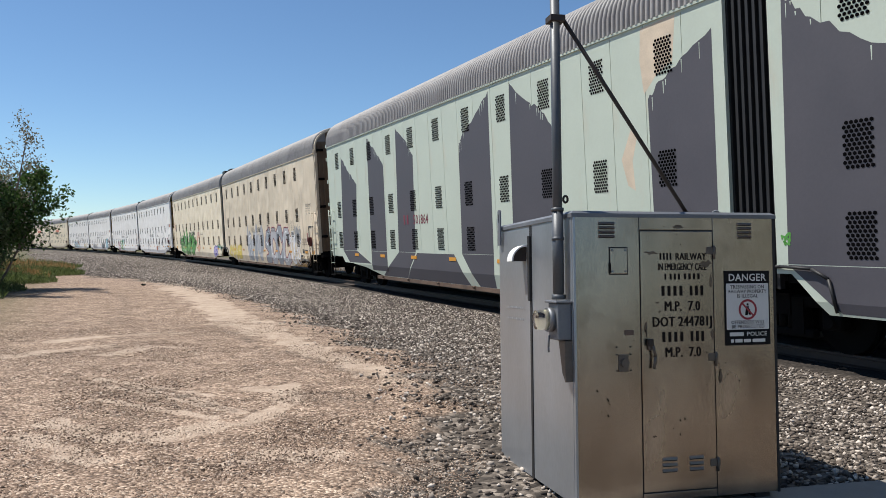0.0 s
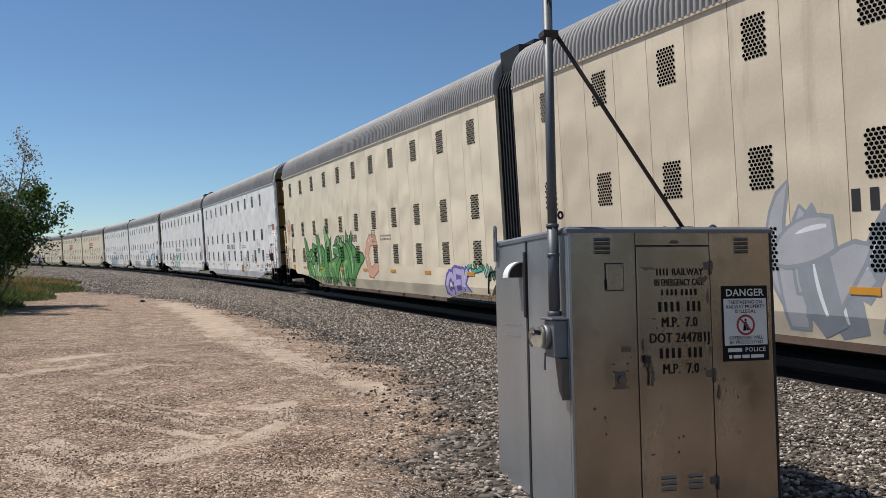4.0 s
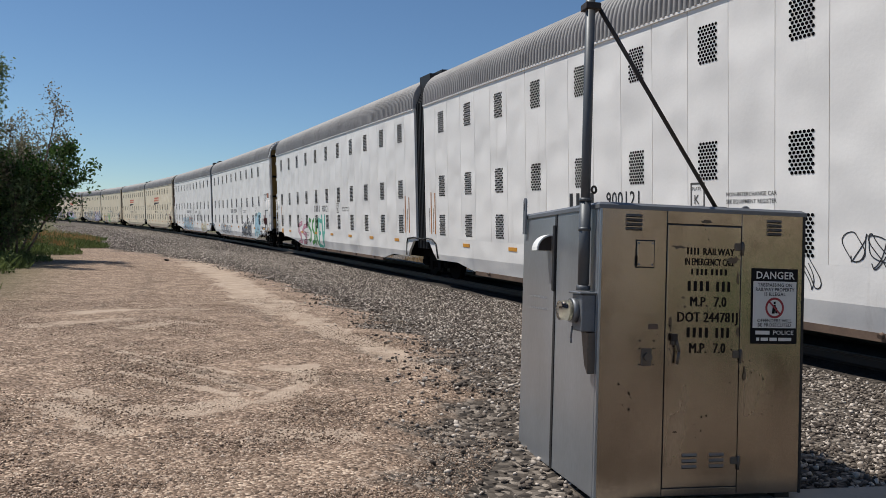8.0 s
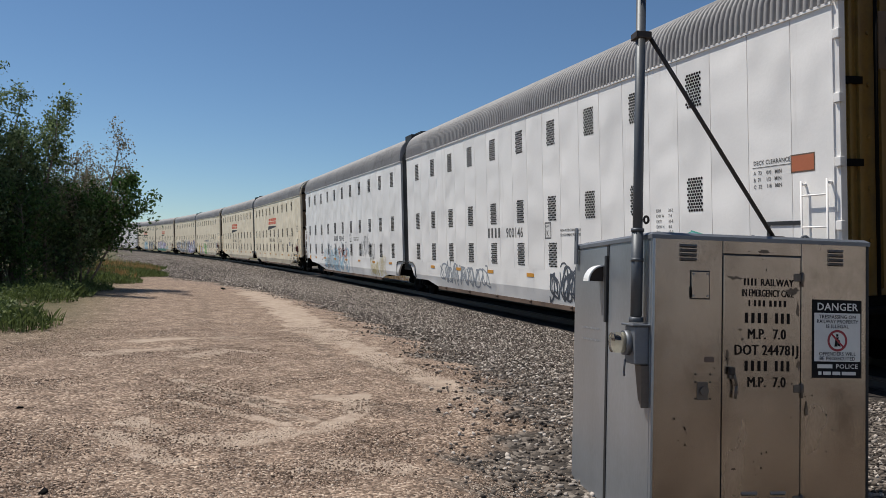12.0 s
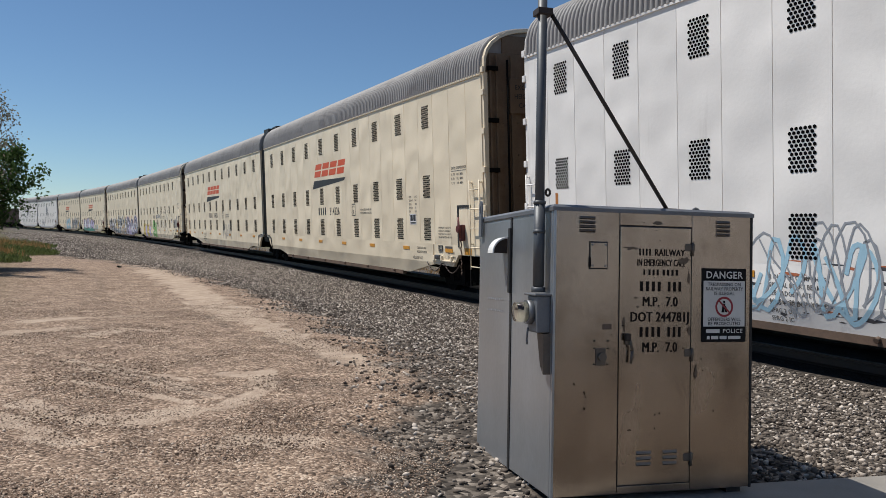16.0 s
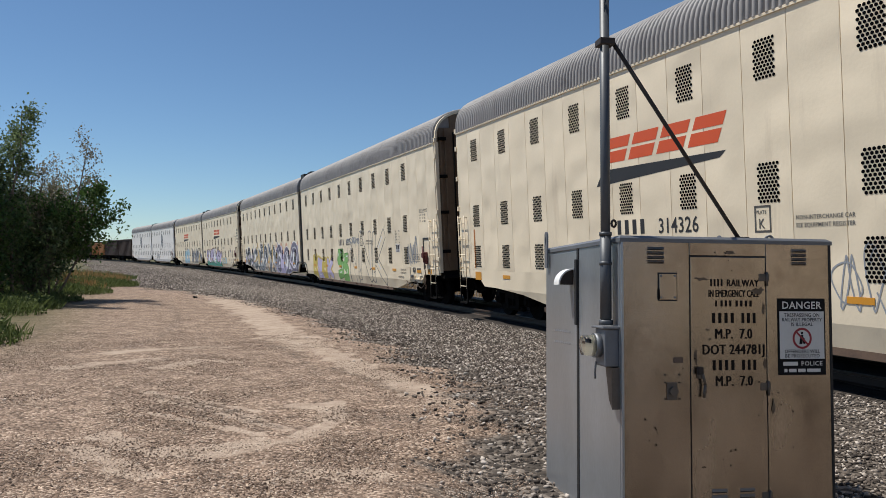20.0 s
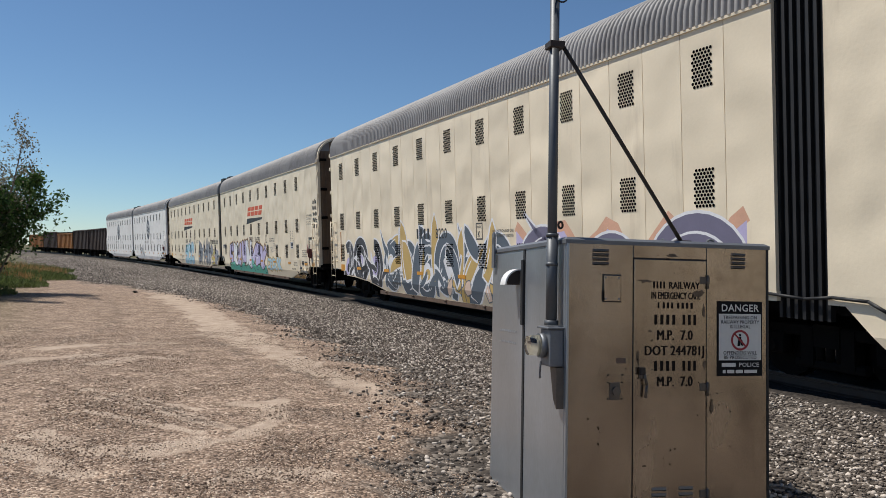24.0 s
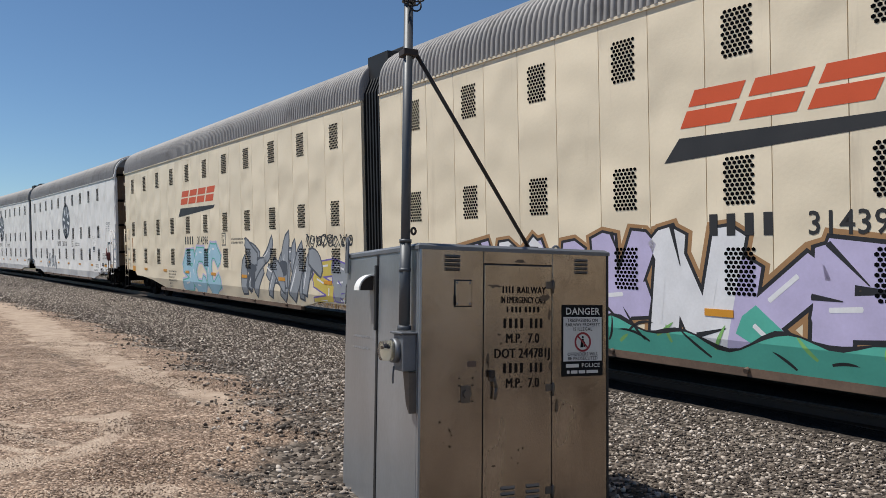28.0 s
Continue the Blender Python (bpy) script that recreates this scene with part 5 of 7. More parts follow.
tag(C1, 6.0, 4.6, 1.2, 1.8, "ink", 4, 24, 0.007)
bars(C1, [(8.6, 8.0, 0.72, 1.12)], spray("rust", None), "patch_plate", y=WALL + 0.0250)
stencils(D1, False, 4, "900146", color=GREYTXT)
stencils(D2, True, 4, "900145")
for _car in (C1, D1):
    bars(_car, [(0.78, 0.36, 2.90, 3.12)], spray("rust", None), "placard")
    bars(_car, [(0.80, 0.34, 2.88, 3.14)], SILLRUST, "placard_frame", y=WALL + 0.0255)
tag(D1, 8.9, 5.4, 0.5, 1.75, "slate", 5, 31, 0.03)
tag(D1, 8.7, 5.6, 0.6, 1.6, "slate", 6, 32, 0.02)
tag(D1, 17.0, 12.5, 0.6, 1.4, "grey", 7, 33, 0.025)
smears(D2, 16.2, 11.4, 0.55, 1.5, ("rust", "coal"), 334, 16)
tag(D2, 15.2, 11.8, 0.6, 2.05, "sky", 3, 34, 0.03)
tag(D2, 15.0, 12.0, 0.55, 1.9, "grey", 3, 134, 0.014)
tag(D2, 12.6, 9.0, 0.5, 2.1, "sky", 3, 35, 0.04)
tag(D2, 12.4, 9.2, 0.6, 2.0, "grey", 2, 135, 0.016)
tag(D2, 11.6, 9.6, 1.2, 1.9, "rust", 2, 235, 0.02)
tag(D2, 6.5, 4.2, 1.2, 2.4, "slate", 5, 36, 0.007)
tag(D2, 5.0, 2.4, 0.5, 1.4, "yellow", 7, 37, 0.008)
graffiti(D1, 4.4, 2.6, 0.6, 1.9, ["sky"], "teal", None, 3, 38, 0.16)
for car, flip, num in ((E1, False, "314326"), (E2, True, "314326"), (G1, False, "314396"), (G2, True, "314396")):
    stencils(car, flip, 4, num)
    emblem(car, 13.21, 3.42)
tag(E2, 8.9, 6.6, 0.9, 2.0, "grey", 5, 41, 0.012)
stencils(F1, False, 4, "8220", color=GREYTXT)
stencils(F2, True, 4, "8220")
graffiti(F1, 11.2, 5.6, 0.5, 2.35, ["cream"], "slate", None, 3, 51, 0.10, kinds=(0, 2, 5), label="hollow outlined block letters")
tag(F1, 11.4, 9.0, 2.1, 2.45, "grey", 4, 57, 0.02)
graffiti(F1, 12.9, 10.9, 0.5, 1.9, ["lime"], "green", None, 2, 52, 0.15)
graffiti(F1, 18.2, 14.0, 0.5, 1.4, ["yellow", "lilac"], "gold", "yellow", 4, 53, 0.2)
swirls(F2, 19.6, 15.4, 0.45, 2.2, "coal", "snow", "lilac", "ink", 54, 3, label="black and grey swirling sprayed letters")
wild(F2, 15.2, 7.1, 0.42, 2.3, ["storm", "storm", "gold"], "snow", None, 20, 255, fat=0.14)
swirls(F2, 15.3, 7.2, 0.42, 2.2, "storm", "snow", "snow", "gold", 55, 6, label="slate blue swirling sprayed letters with gold and white eyes")
wild(F2, 11.0, 7.2, 0.42, 1.1, ["gold", "gold", "rose"], "storm", None, 12, 155, fat=0.22)
swirls(F2, 7.0, 0.5, 0.42, 2.35, "dusk", "snow", "snow", "slate", 58, 3, ground="lilac", rim="salmon", label="lilac and grey swirling sprayed letters with an orange rim")
tag(F1, 3.0, 1.9, 1.3, 2.3, "grey", 4, 58, 0.015)
graffiti(G1, 18.2, 8.9, 0.45, 1.88, ["lilac", "lilac", "lilac", "snow"], "ink", "brown", 8, 61, 0.165, low="teal", label="lilac and teal sprayed graffiti with black outlines", kinds=(0, 2, 3, 4, 5))
paint_band(G1, 18.1, 8.8, 0.46, 0.95, "teal", "ink", 161, "lime")
graffiti(G1, 8.6, 5.9, 0.72, 1.28, ["sky"], "sky", "gold", 6, 62, 0.09, label="pale blue sprayed letters on a yellow ground")
tag(G1, 7.9, 6.9, 1.55, 2.0, "grey", 2, 162, 0.008)
for _k in range(5):
    tag(G1, 0.66, 0.12, 3.52 - 0.24 * _k, 3.70 - 0.24 * _k, "ink", 4, 63 + 7 * _k, 0.008)
tag(G1, 20.2, 19.0, 1.7, 2.0, "slate", 6, 64, 0.014)
graffiti(G2, 13.0, 9.0, 0.5, 1.9, ["sky"], "teal", "lilac", 3, 65, 0.15)
wild(G2, 7.4, 2.4, 0.45, 2.1, ["grey", "slate", "grey"], "slate", None, 24, 66, fat=0.13)
graffiti(G2, 2.6, 0.4, 0.5, 1.6, ["grey", "yellow"], "violet", None, 2, 67, 0.16)
tag(G2, 3.0, 0.5, 1.95, 2.3, "ink", 8, 68, 0.013)
tag(H1, 16.0, 13.0, 0.8, 1.9, "grey", 4, 71, 0.04)
for car in (H1, H2):
    bm = bmesh.new()
    xc, zc = 10.2, 3.4
    ring = [(xc + 0.95 * math.cos(a), zc + 0.95 * math.sin(a)) for a in np.linspace(0, 2 * math.pi, 28, endpoint=False)]
    add_poly(bm, ring, WALL + 0.0240)
    part("round_emblem", bm, spray("slate", None), car, "round dark emblem")
    bm = bmesh.new()
    for k in range(8):
        a = k * math.pi / 4 + 0.2
        add_poly(bm, [(xc + r * math.cos(a + d), zc + r * math.sin(a + d)) for r, d in ((0.35, -0.2), (0.8, -0.1), (0.8, 0.1), (0.35, 0.2))], WALL + 0.0250)
    part("emblem_rays", bm, spray("snow", None), car)
    stencils(car, car is H2, 4, "305118", color=GREYTXT)


def end_notice(car, paint):
    plate = painted("notice_plate", NOTICE_ME, car, paint)
    for k, w in enumerate(("EXCESS", "HEIGHT", "CAR")):
        me = text_mesh(w, 0.15, "CENTER", 0.0, 0.9, 0.0, 0.002)
        me.materials.clear()
        me.materials.append(BLACK)
        o = part("notice", me, None, plate)
        o.matrix_basis = Matrix(((0, 0, -1, -0.108), (-1, 0, 0, 0.50), (0, 1, 0, 4.75 - k * 0.2), (0, 0, 0, 1)))


NOTICE_ME = made(box(-0.104, -0.05, 0.16, 0.86, 4.22, 5.0, bevel=0.01), "notice_plate", ENDRUST)
PLATE = material("tan_plate", (0.15, 0.10, 0.062), 0.6, vary=0.15, scale=3, bump=0.05)
for _car in (B1, C1, D1, E1, F1, G1):
    end_notice(_car, PLATE)


def lean_marks():
    """Lays what is painted on the sill onto its leaning part."""
    for car in UNITS:
        for o in car.children:
            if o.name.split(".")[0] not in ON_WALL:
                continue
            m = o.matrix_basis.copy()
            if o.data.users > 1 or min((m @ v.co).z for v in o.data.vertices) > BEND:
                continue
            bm = bmesh.new()
            bm.from_mesh(o.data)
            bm.transform(m)
            lean_in(bm)
            bm.transform(m.inverted())
            bm.to_mesh(o.data)
            bm.free()


ON_WALL = ("lettering", "marking", "graffiti", "tag", "slate_patch", "slate_band", "reporting_mark", "patch_plate", "number", "reflective_plate", "stencil", "paint_smear")
lean_marks()


# ---- the open cars behind the auto carriers ----
DARKCAR = material("dark_brown_car", (0.055, 0.035, 0.028), 0.7, vary=0.25, scale=1.5, bump=0.2, dirt=(0.10, 0.06, 0.04), dirt_amount=0.5)
OCHRECAR = material("ochre_car", (0.36, 0.15, 0.04), 0.65, vary=0.2, scale=1.2, bump=0.2, dirt=(0.16, 0.07, 0.03), dirt_amount=0.5)


def open_car(mat, label, length, height):
    car = thing("hopper_car", label, "rail car", "open cars")
    bm = bmesh.new()
    for y in (1.45, -1.5):
        add_box(bm, 0.5, length - 0.5, y, y + 0.05, 1.1, height)
    for x in (0.5, length - 0.55):
        add_box(bm, x, x + 0.05, -1.45, 1.45, 1.1, height)
    add_box(bm, 0.5, length - 0.5, -1.45, 1.45, 1.1, 1.2)
    part("body", bm, mat, car)
    for i in range(12):
        x = 0.5 + (length - 1.1) * i / 11
        part("side_post", box(x, x + 0.12, 1.5, 1.6, 1.1, height), mat, car)
    part("top_rail", box(0.4, length - 0.4, 1.44, 1.62, height - 0.02, height + 0.12), mat, car)
    part("load", box(0.6, length - 0.6, -1.4, 1.4, 1.25, height - 0.25), UNDER, car)
    part("underframe", box(0.0, length, -0.3, 0.3, 0.65, 1.1), UNDER, car)
    for x in (2.0, length - 2.0):
        t = part("truck", TRUCK_ME, None, car)
        t.location = (x, 0, 0)
        for dx in (-0.88, 0.88):
            w = part("wheelset", WHEEL_ME, None, t)
            w.location = (dx, 0, 0.455)
    return car


_s = END_OF_RACKS - 0.2
for mat, words, length, height in ((DARKCAR, "dark brown open hopper car with ribbed sides", 16.2, 4.0), (DARKCAR, "dark brown open hopper car with ribbed sides", 16.2, 4.0),
                                   (OCHRECAR, "faded ochre open gondola car", 17.0, 3.6), (DARKCAR, "dark brown open hopper car with ribbed sides", 16.2, 4.0), (OCHRECAR, "faded ochre open gondola car", 17.0, 3.6)):
    MOVERS.append((open_car(mat, words, length, height), _s, _s + length))
    _s += length + 0.3


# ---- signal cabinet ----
# warm front, bluish side: reflected ground and sky put into the base colours
ALU = material("ground_tinted_aluminium", (0.37, 0.31, 0.257), 0.24, 1.0, vary=0.30, scale=3.2, fine=90, bump=0.05, dirt=(0.16, 0.12, 0.09), dirt_amount=0.35, stretch=(1, 1, 0.35))
ALU_SIDE = material("sky_tinted_aluminium", (0.37, 0.395, 0.425), 0.34, 0.7, vary=0.16, scale=2.2, fine=70, bump=0.05, dirt=(0.36, 0.37, 0.39), dirt_amount=0.4, stretch=(1, 1, 0.35))
LOUV = material("louvre_metal", (0.30, 0.25, 0.205), 0.5, 0.7, vary=0.1, scale=5, bump=0.02)
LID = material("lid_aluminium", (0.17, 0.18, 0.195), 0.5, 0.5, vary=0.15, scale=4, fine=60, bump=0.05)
HINGE = material("worn_hinge_steel", (0.15, 0.128, 0.108), 0.55, 0.6, vary=0.2, scale=12, bump=0.06)
GALV = material("galvanised_pipe", (0.19, 0.20, 0.215), 0.55, 0.6, vary=0.15, scale=6, fine=60, bump=0.06)
MAST = material("dark_conduit", (0.085, 0.093, 0.103), 0.5, 0.3, vary=0.15, scale=6, fine=60, bump=0.06)
BRACE = material("brown_iron", (0.045, 0.035, 0.03), 0.65, 0.3, vary=0.2, scale=8, bump=0.1)
SEAL = material("black_seal", (0.012, 0.012, 0.013), 0.6, bump=0.05)
SIGNWHITE = material("sign_white", (0.66, 0.65, 0.62), 0.45, vary=0.06, scale=6, fine=50, bump=0.0)
SIGNBLACK = material("sign_black", (0.010, 0.010, 0.011), 0.7, vary=0.2, bump=0.0, spec=0.15)
SIGNRED = material("sign_red", (0.30, 0.025, 0.035), 0.45, vary=0.15, bump=0.0)
STENCIL = material("black_stencil", (0.012, 0.010, 0.009), 0.75, vary=0.3, scale=40, bump=0.0, spec=0.12)
METERFACE = material("meter_cream", (0.50, 0.47, 0.36), 0.5, vary=0.05, bump=0.0)
HOODWHITE = material("hood_white", (0.74, 0.74, 0.72), 0.5, vary=0.05, bump=0.0)
CONCRETE = material("pad_concrete", (0.22, 0.205, 0.185), 0.85, vary=0.15, scale=4, fine=80, bump=0.25, dirt=(0.22, 0.19, 0.16), dirt_amount=0.4)
SMEAR = material("dark_smear", (0.13, 0.105, 0.085), 0.45, 0.8, vary=0.4, scale=30, fine=120, bump=0.0)
GLASS = bpy.data.materials.new("meter_glass")
GLASS.use_nodes = True
GLASS.node_tree.nodes["Principled BSDF"].inputs["Transmission Weight"].default_value = 1.0
GLASS.node_tree.nodes["Principled BSDF"].inputs["Roughness"].default_value = 0.05
CW, CD, CH0, CH1 = 1.345, 1.42, -0.125, 1.578
ON_FRONT = Matrix(((1, 0, 0, 0), (0, 0, -1, 0), (0, 1, 0, 0), (0, 0, 0, 1)))


def front_text(parent, body, x, z, size, mat, y=-0.012, align="CENTER", width=0.85, bold=None, name="lettering", fit=0.0, heavy=0.0):
    me = text_mesh(body, size, align, 0.0, width, 0.0, size * 0.010 if bold is None else bold)
    if fit:
        xs = [v.co.x for v in me.vertices]
        me.transform(Matrix.Diagonal((fit / (max(xs) - min(xs)), 1, 1, 1)))
    if heavy:
        bm = bmesh.new()
        for k in (-1, 0, 1):
            twin = me.copy()
            twin.transform(Matrix.Translation((k * heavy, 0, 0.0003 * k)))
            bm.from_mesh(twin)
        bm.to_mesh(me)
        bm.free()
    me.materials.clear()
    me.materials.append(mat)
    o = part(name, me, None, parent)
    o.matrix_basis = Matrix.Translation((x, y, z)) @ ON_FRONT
    return o


def front_bar(parent, x0, x1, z0, z1, mat, y=-0.012, name="lettering"):
    bm = bmesh.new()
    f = [bm.verts.new(v) for v in ((x0, y, z0), (x1, y, z0), (x1, y, z1), (x0, y, z1))]
    bm.faces.new(f)
    return part(name, bm, mat, parent)


def letter_bars(parent, x0, x1, z0, z1, n):
    """Plain bars in place of letters."""
    p = (x1 - x0) / n
    for i in range(n):
        front_bar(parent, x0 + p * (i + 0.20), x0 + p * (i + 0.70), z0, z1, STENCIL)


def louvres(parent, x0, x1, z0, n, gap, mat):
    for i in range(n):
        z = z0 + i * gap
        bm = bmesh.new()
        vs = [bm.verts.new(v) for v in ((x0, -0.009, z), (x1, -0.009, z), (x1 - 0.006, -0.022, z + 0.004), (x0 + 0.006, -0.022, z + 0.004), (x0, -0.009, z + gap * 0.62), (x1, -0.009, z + gap * 0.62))]
        bm.faces.new((vs[3], vs[2], vs[5], vs[4])), bm.faces.new((vs[0], vs[1], vs[2], vs[3])), bm.faces.new((vs[0], vs[3], vs[4])), bm.faces.new((vs[1], vs[5], vs[2]))
        part("louvre", bm, LOUV, parent)
        front_bar(parent, x0 + 0.004, x1 - 0.004, z - 0.004, z + 0.001, SEAL, -0.0125, "louvre_slot")


def cabinet():
    cab = thing("signal_cabinet", "brushed aluminium trackside signal cabinet on a concrete pad", "cabinet", m=Matrix.Translation((0, 0, 0.8)) @ pose(0, 0, 0, -2.6) @ Matrix.Translation((0, 0, -0.8)))
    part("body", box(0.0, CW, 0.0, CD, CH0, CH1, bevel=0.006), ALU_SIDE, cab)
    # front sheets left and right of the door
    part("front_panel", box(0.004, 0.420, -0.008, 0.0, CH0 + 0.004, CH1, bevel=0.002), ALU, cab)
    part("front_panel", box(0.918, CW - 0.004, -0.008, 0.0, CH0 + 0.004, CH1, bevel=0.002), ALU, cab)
    part("front_header", box(0.424, 0.914, -0.008, 0.0, 1.500, CH1, bevel=0.002), ALU, cab)
    part("front_sill", box(0.424, 0.914, -0.008, 0.0, CH0 + 0.004, CH0 + 0.048, bevel=0.002), ALU, cab)
    part("door_gap", box(0.418, 0.920, -0.003, 0.0015, CH0 + 0.015, 1.503), SEAL, cab)
    door = part("door", box(0.426, 0.911, -0.011, -0.003, CH0 + 0.055, 1.492, bevel=0.003), ALU, cab, "aluminium door with stencilled lettering")
    # corner trims
    part("corner_trim", box(-0.006, 0.010, -0.013, 0.012, CH0, CH1, bevel=0.003), ALU_SIDE, cab)
    part("corner_trim", box(CW - 0.010, CW + 0.006, -0.013, 0.012, CH0, CH1, bevel=0.003), SEAL, cab)
    # roof: a shallow lid with a lip
    bm = bmesh.new()
    o, zt = 0.014, 1.612
    low = [bm.verts.new(v) for v in ((-o, -o, CH1 - 0.005), (CW + o, -o, CH1 - 0.005), (CW + o, CD + o, CH1 - 0.005), (-o, CD + o, CH1 - 0.005))]
    mid = [bm.verts.new((v.co.x, v.co.y, zt - 0.016)) for v in low]
    top = [bm.verts.new((v.co.x + (0.02 if v.co.x < 0.5 else -0.02), v.co.y + (0.03 if v.co.y < 0.5 else -0.03), zt)) for v in low]
    for a, b in ((low, mid), (mid, top)):
        for i in range(4):
            bm.faces.new((a[i], a[(i + 1) % 4], b[(i + 1) % 4], b[i]))
    bm.faces.new(top), bm.faces.new(low[::-1])
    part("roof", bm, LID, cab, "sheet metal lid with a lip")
    for x0, y0 in ((-0.034, CD - 0.10), (CW + 0.022, CD - 0.10)):
        bm = bmesh.new()
        out = [(0.0, 1.46), (0.06, 1.46), (0.06, 1.70)] + [(0.03 + 0.03 * math.cos(a), 1.70 + 0.03 * math.sin(a)) for a in np.linspace(0.3, math.pi - 0.3, 6)] + [(0.0, 1.70)]
        hole = [(0.03 + 0.013 * math.cos(a), 1.66 + 0.035 * math.sin(a)) for a in np.linspace(0, 2 * math.pi, 12, endpoint=False)]
        rings = []
        for dx in (0.0, 0.012):
            ov, hv = [bm.verts.new((x0 + dx, y0 + q, z)) for q, z in out], [bm.verts.new((x0 + dx, y0 + q, z)) for q, z in hole]
            es = [bm.edges.new((r[i], r[(i + 1) % len(r)])) for r in (ov, hv) for i in range(len(r))]
            bmesh.ops.triangle_fill(bm, edges=es, use_beauty=True)
            rings.append((ov, hv))
        for a, b in zip(*rings):
            for i in range(len(a)):
                bm.faces.new((a[i], a[(i + 1) % len(a)], b[(i + 1) % len(a)], b[i]))
        part("lifting_lug", bm, GALV, cab, "flat steel lifting lug with a slot")
    for x, y in ((CW - 0.05, 0.55),):
        bm = bmesh.new()
        prev = None
        for i in range(13):
            a = math.pi * i / 12
            c = Vector((x + 0.028 * math.cos(a), y, zt + 0.028 + 0.028 * math.sin(a)))
            if prev is not None:
                add_tube(bm, prev, c, 0.009, 6)
            prev = c
        for s in (-1, 1):
            add_tube(bm, (x + s * 0.028, y, zt - 0.01), (x + s * 0.028, y, zt + 0.03), 0.009, 6)
        part("lifting_eye", bm, GALV, cab)
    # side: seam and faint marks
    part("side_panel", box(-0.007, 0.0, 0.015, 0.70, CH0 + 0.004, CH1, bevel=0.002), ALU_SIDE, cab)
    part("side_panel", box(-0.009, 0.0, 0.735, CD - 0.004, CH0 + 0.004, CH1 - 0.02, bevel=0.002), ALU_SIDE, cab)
    part("side_seam", box(-0.012, 0.0, 0.70, 0.735, CH0, CH1 - 0.01), SEAL, cab, "black rubber seam")
    bm = bmesh.new()
    for z in (1.00, 0.92):
        for i in range(4):
            y = 1.20 - i * 0.09
            bm.faces.new([bm.verts.new(v) for v in ((-0.0115, y, z), (-0.0115, y - 0.07, z), (-0.0115, y - 0.07, z + 0.014), (-0.0115, y, z + 0.014))])
    part("faded_marks", bm, material("faded_white", (0.21, 0.215, 0.225), 0.6, bump=0), cab)
    # hooded vent on the side
    bm = bmesh.new()
    prev = None
    for i in range(9):
        a = math.pi / 2 * i / 8
        ring = [bm.verts.new((-0.012 - 0.11 * math.cos(a), yy, 1.33 + 0.11 * math.sin(a))) for yy in (0.78, 0.89)]
        ring += [bm.verts.new((-0.012 - 0.10 * math.cos(a), yy, 1.33 + 0.10 * math.sin(a))) for yy in (0.89, 0.78)]
        if prev:
            for k in range(4):
                bm.faces.new((prev[k], prev[(k + 1) % 4], ring[(k + 1) % 4], ring[k]))
        prev = ring
    hood = part("vent_hood", bm, HOODWHITE, cab, "white curved hood")
    bm = bmesh.new()
    for yy in (0.80, 0.886):
        bm = bmesh.new()
        bm.faces.new([bm.verts.new((-0.012, yy, 1.33))] + [bm.verts.new((-0.012 - 0.105 * math.cos(math.pi / 2 * i / 8), yy, 1.33 + 0.105 * math.sin(math.pi / 2 * i / 8))) for i in range(9)])
        # near end takes a dark colour in place of the shade inside the hood
        part("hood_end", bm, HOODWHITE if yy > 0.85 else BRACE, hood)
    # thin black strip along the seam, drawn as the shadow cast by the hood
    part("strap", box(-0.026, -0.008, 0.705, 0.745, 1.06, 1.50, bevel=0.005), SEAL, cab, "dark strip drawn as the hood's shadow")
    # louvres
    louvres(cab, 0.155, 0.262, 1.452, 4, 0.026, ALU)
    louvres(cab, 1.085, 1.185, 1.452, 4, 0.026, ALU)
    louvres(door, 0.545, 0.648, 0.045, 3, 0.034, ALU)
    louvres(door, 0.725, 0.825, 0.045, 3, 0.034, ALU)
    # hatch, plates, locks
    hatch = part("hatch", box(0.228, 0.338, -0.016, -0.008, 1.235, 1.39, bevel=0.003), ALU, cab, "small bolted cover plate")
    part("hatch_gap", box(0.222, 0.344, -0.0095, -0.0075, 1.229, 1.396), SEAL, cab)
    for x in (0.240, 0.326):
        for z in (1.25, 1.376):
            part("bolt", tube((x, -0.016, z), (x, -0.021, z), 0.006, 8), GALV, hatch)
    front_bar(cab, 0.222, 0.232, 1.24, 1.30, STENCIL, -0.0175, "stain")
    part("name_plate", box(0.315, 0.375, -0.012, -0.008, 0.868, 0.900, bevel=0.002), material("brown_plate", (0.12, 0.08, 0.06), 0.5), cab)
    lk = part("lock_plate", box(0.272, 0.338, -0.014, -0.008, 0.652, 0.755, bevel=0.003), HINGE, cab)
    part("lock_knob", tube((0.310, -0.014, 0.705), (0.310, -0.032, 0.705), 0.026, 16), HINGE, lk)
    for x in (0.262, 0.352):
        for z in (0.66, 0.755, 0.80):
            part("bolt", tube((x, -0.008, z), (x, -0.014, z), 0.005, 8), SEAL, cab)
    hd = part("door_handle", box(0.462, 0.498, -0.03, -0.011, 0.775, 0.835, bevel=0.006), HINGE, door, "steel handle with a padlock")
    part("lever", pipe([(0.485, -0.035, 0.81), (0.500, -0.04, 0.74), (0.492, -0.035, 0.665)], 0.009, 8), HINGE, hd)
    part("padlock", box(0.455, 0.490, -0.045, -0.02, 0.80, 0.845, bevel=0.006), BRACE, hd)
    for z in (1.35, 0.70, 0.06):
        h = part("hinge", box(0.868, 0.935, -0.017, -0.0085, z, z + 0.045, bevel=0.004), HINGE, cab)
        part("hinge_pin", tube((0.917, -0.02, z - 0.03), (0.917, -0.02, z + 0.055), 0.007, 8), HINGE, h)
    # smudges and drips below hinges and handle
    bm = bmesh.new()
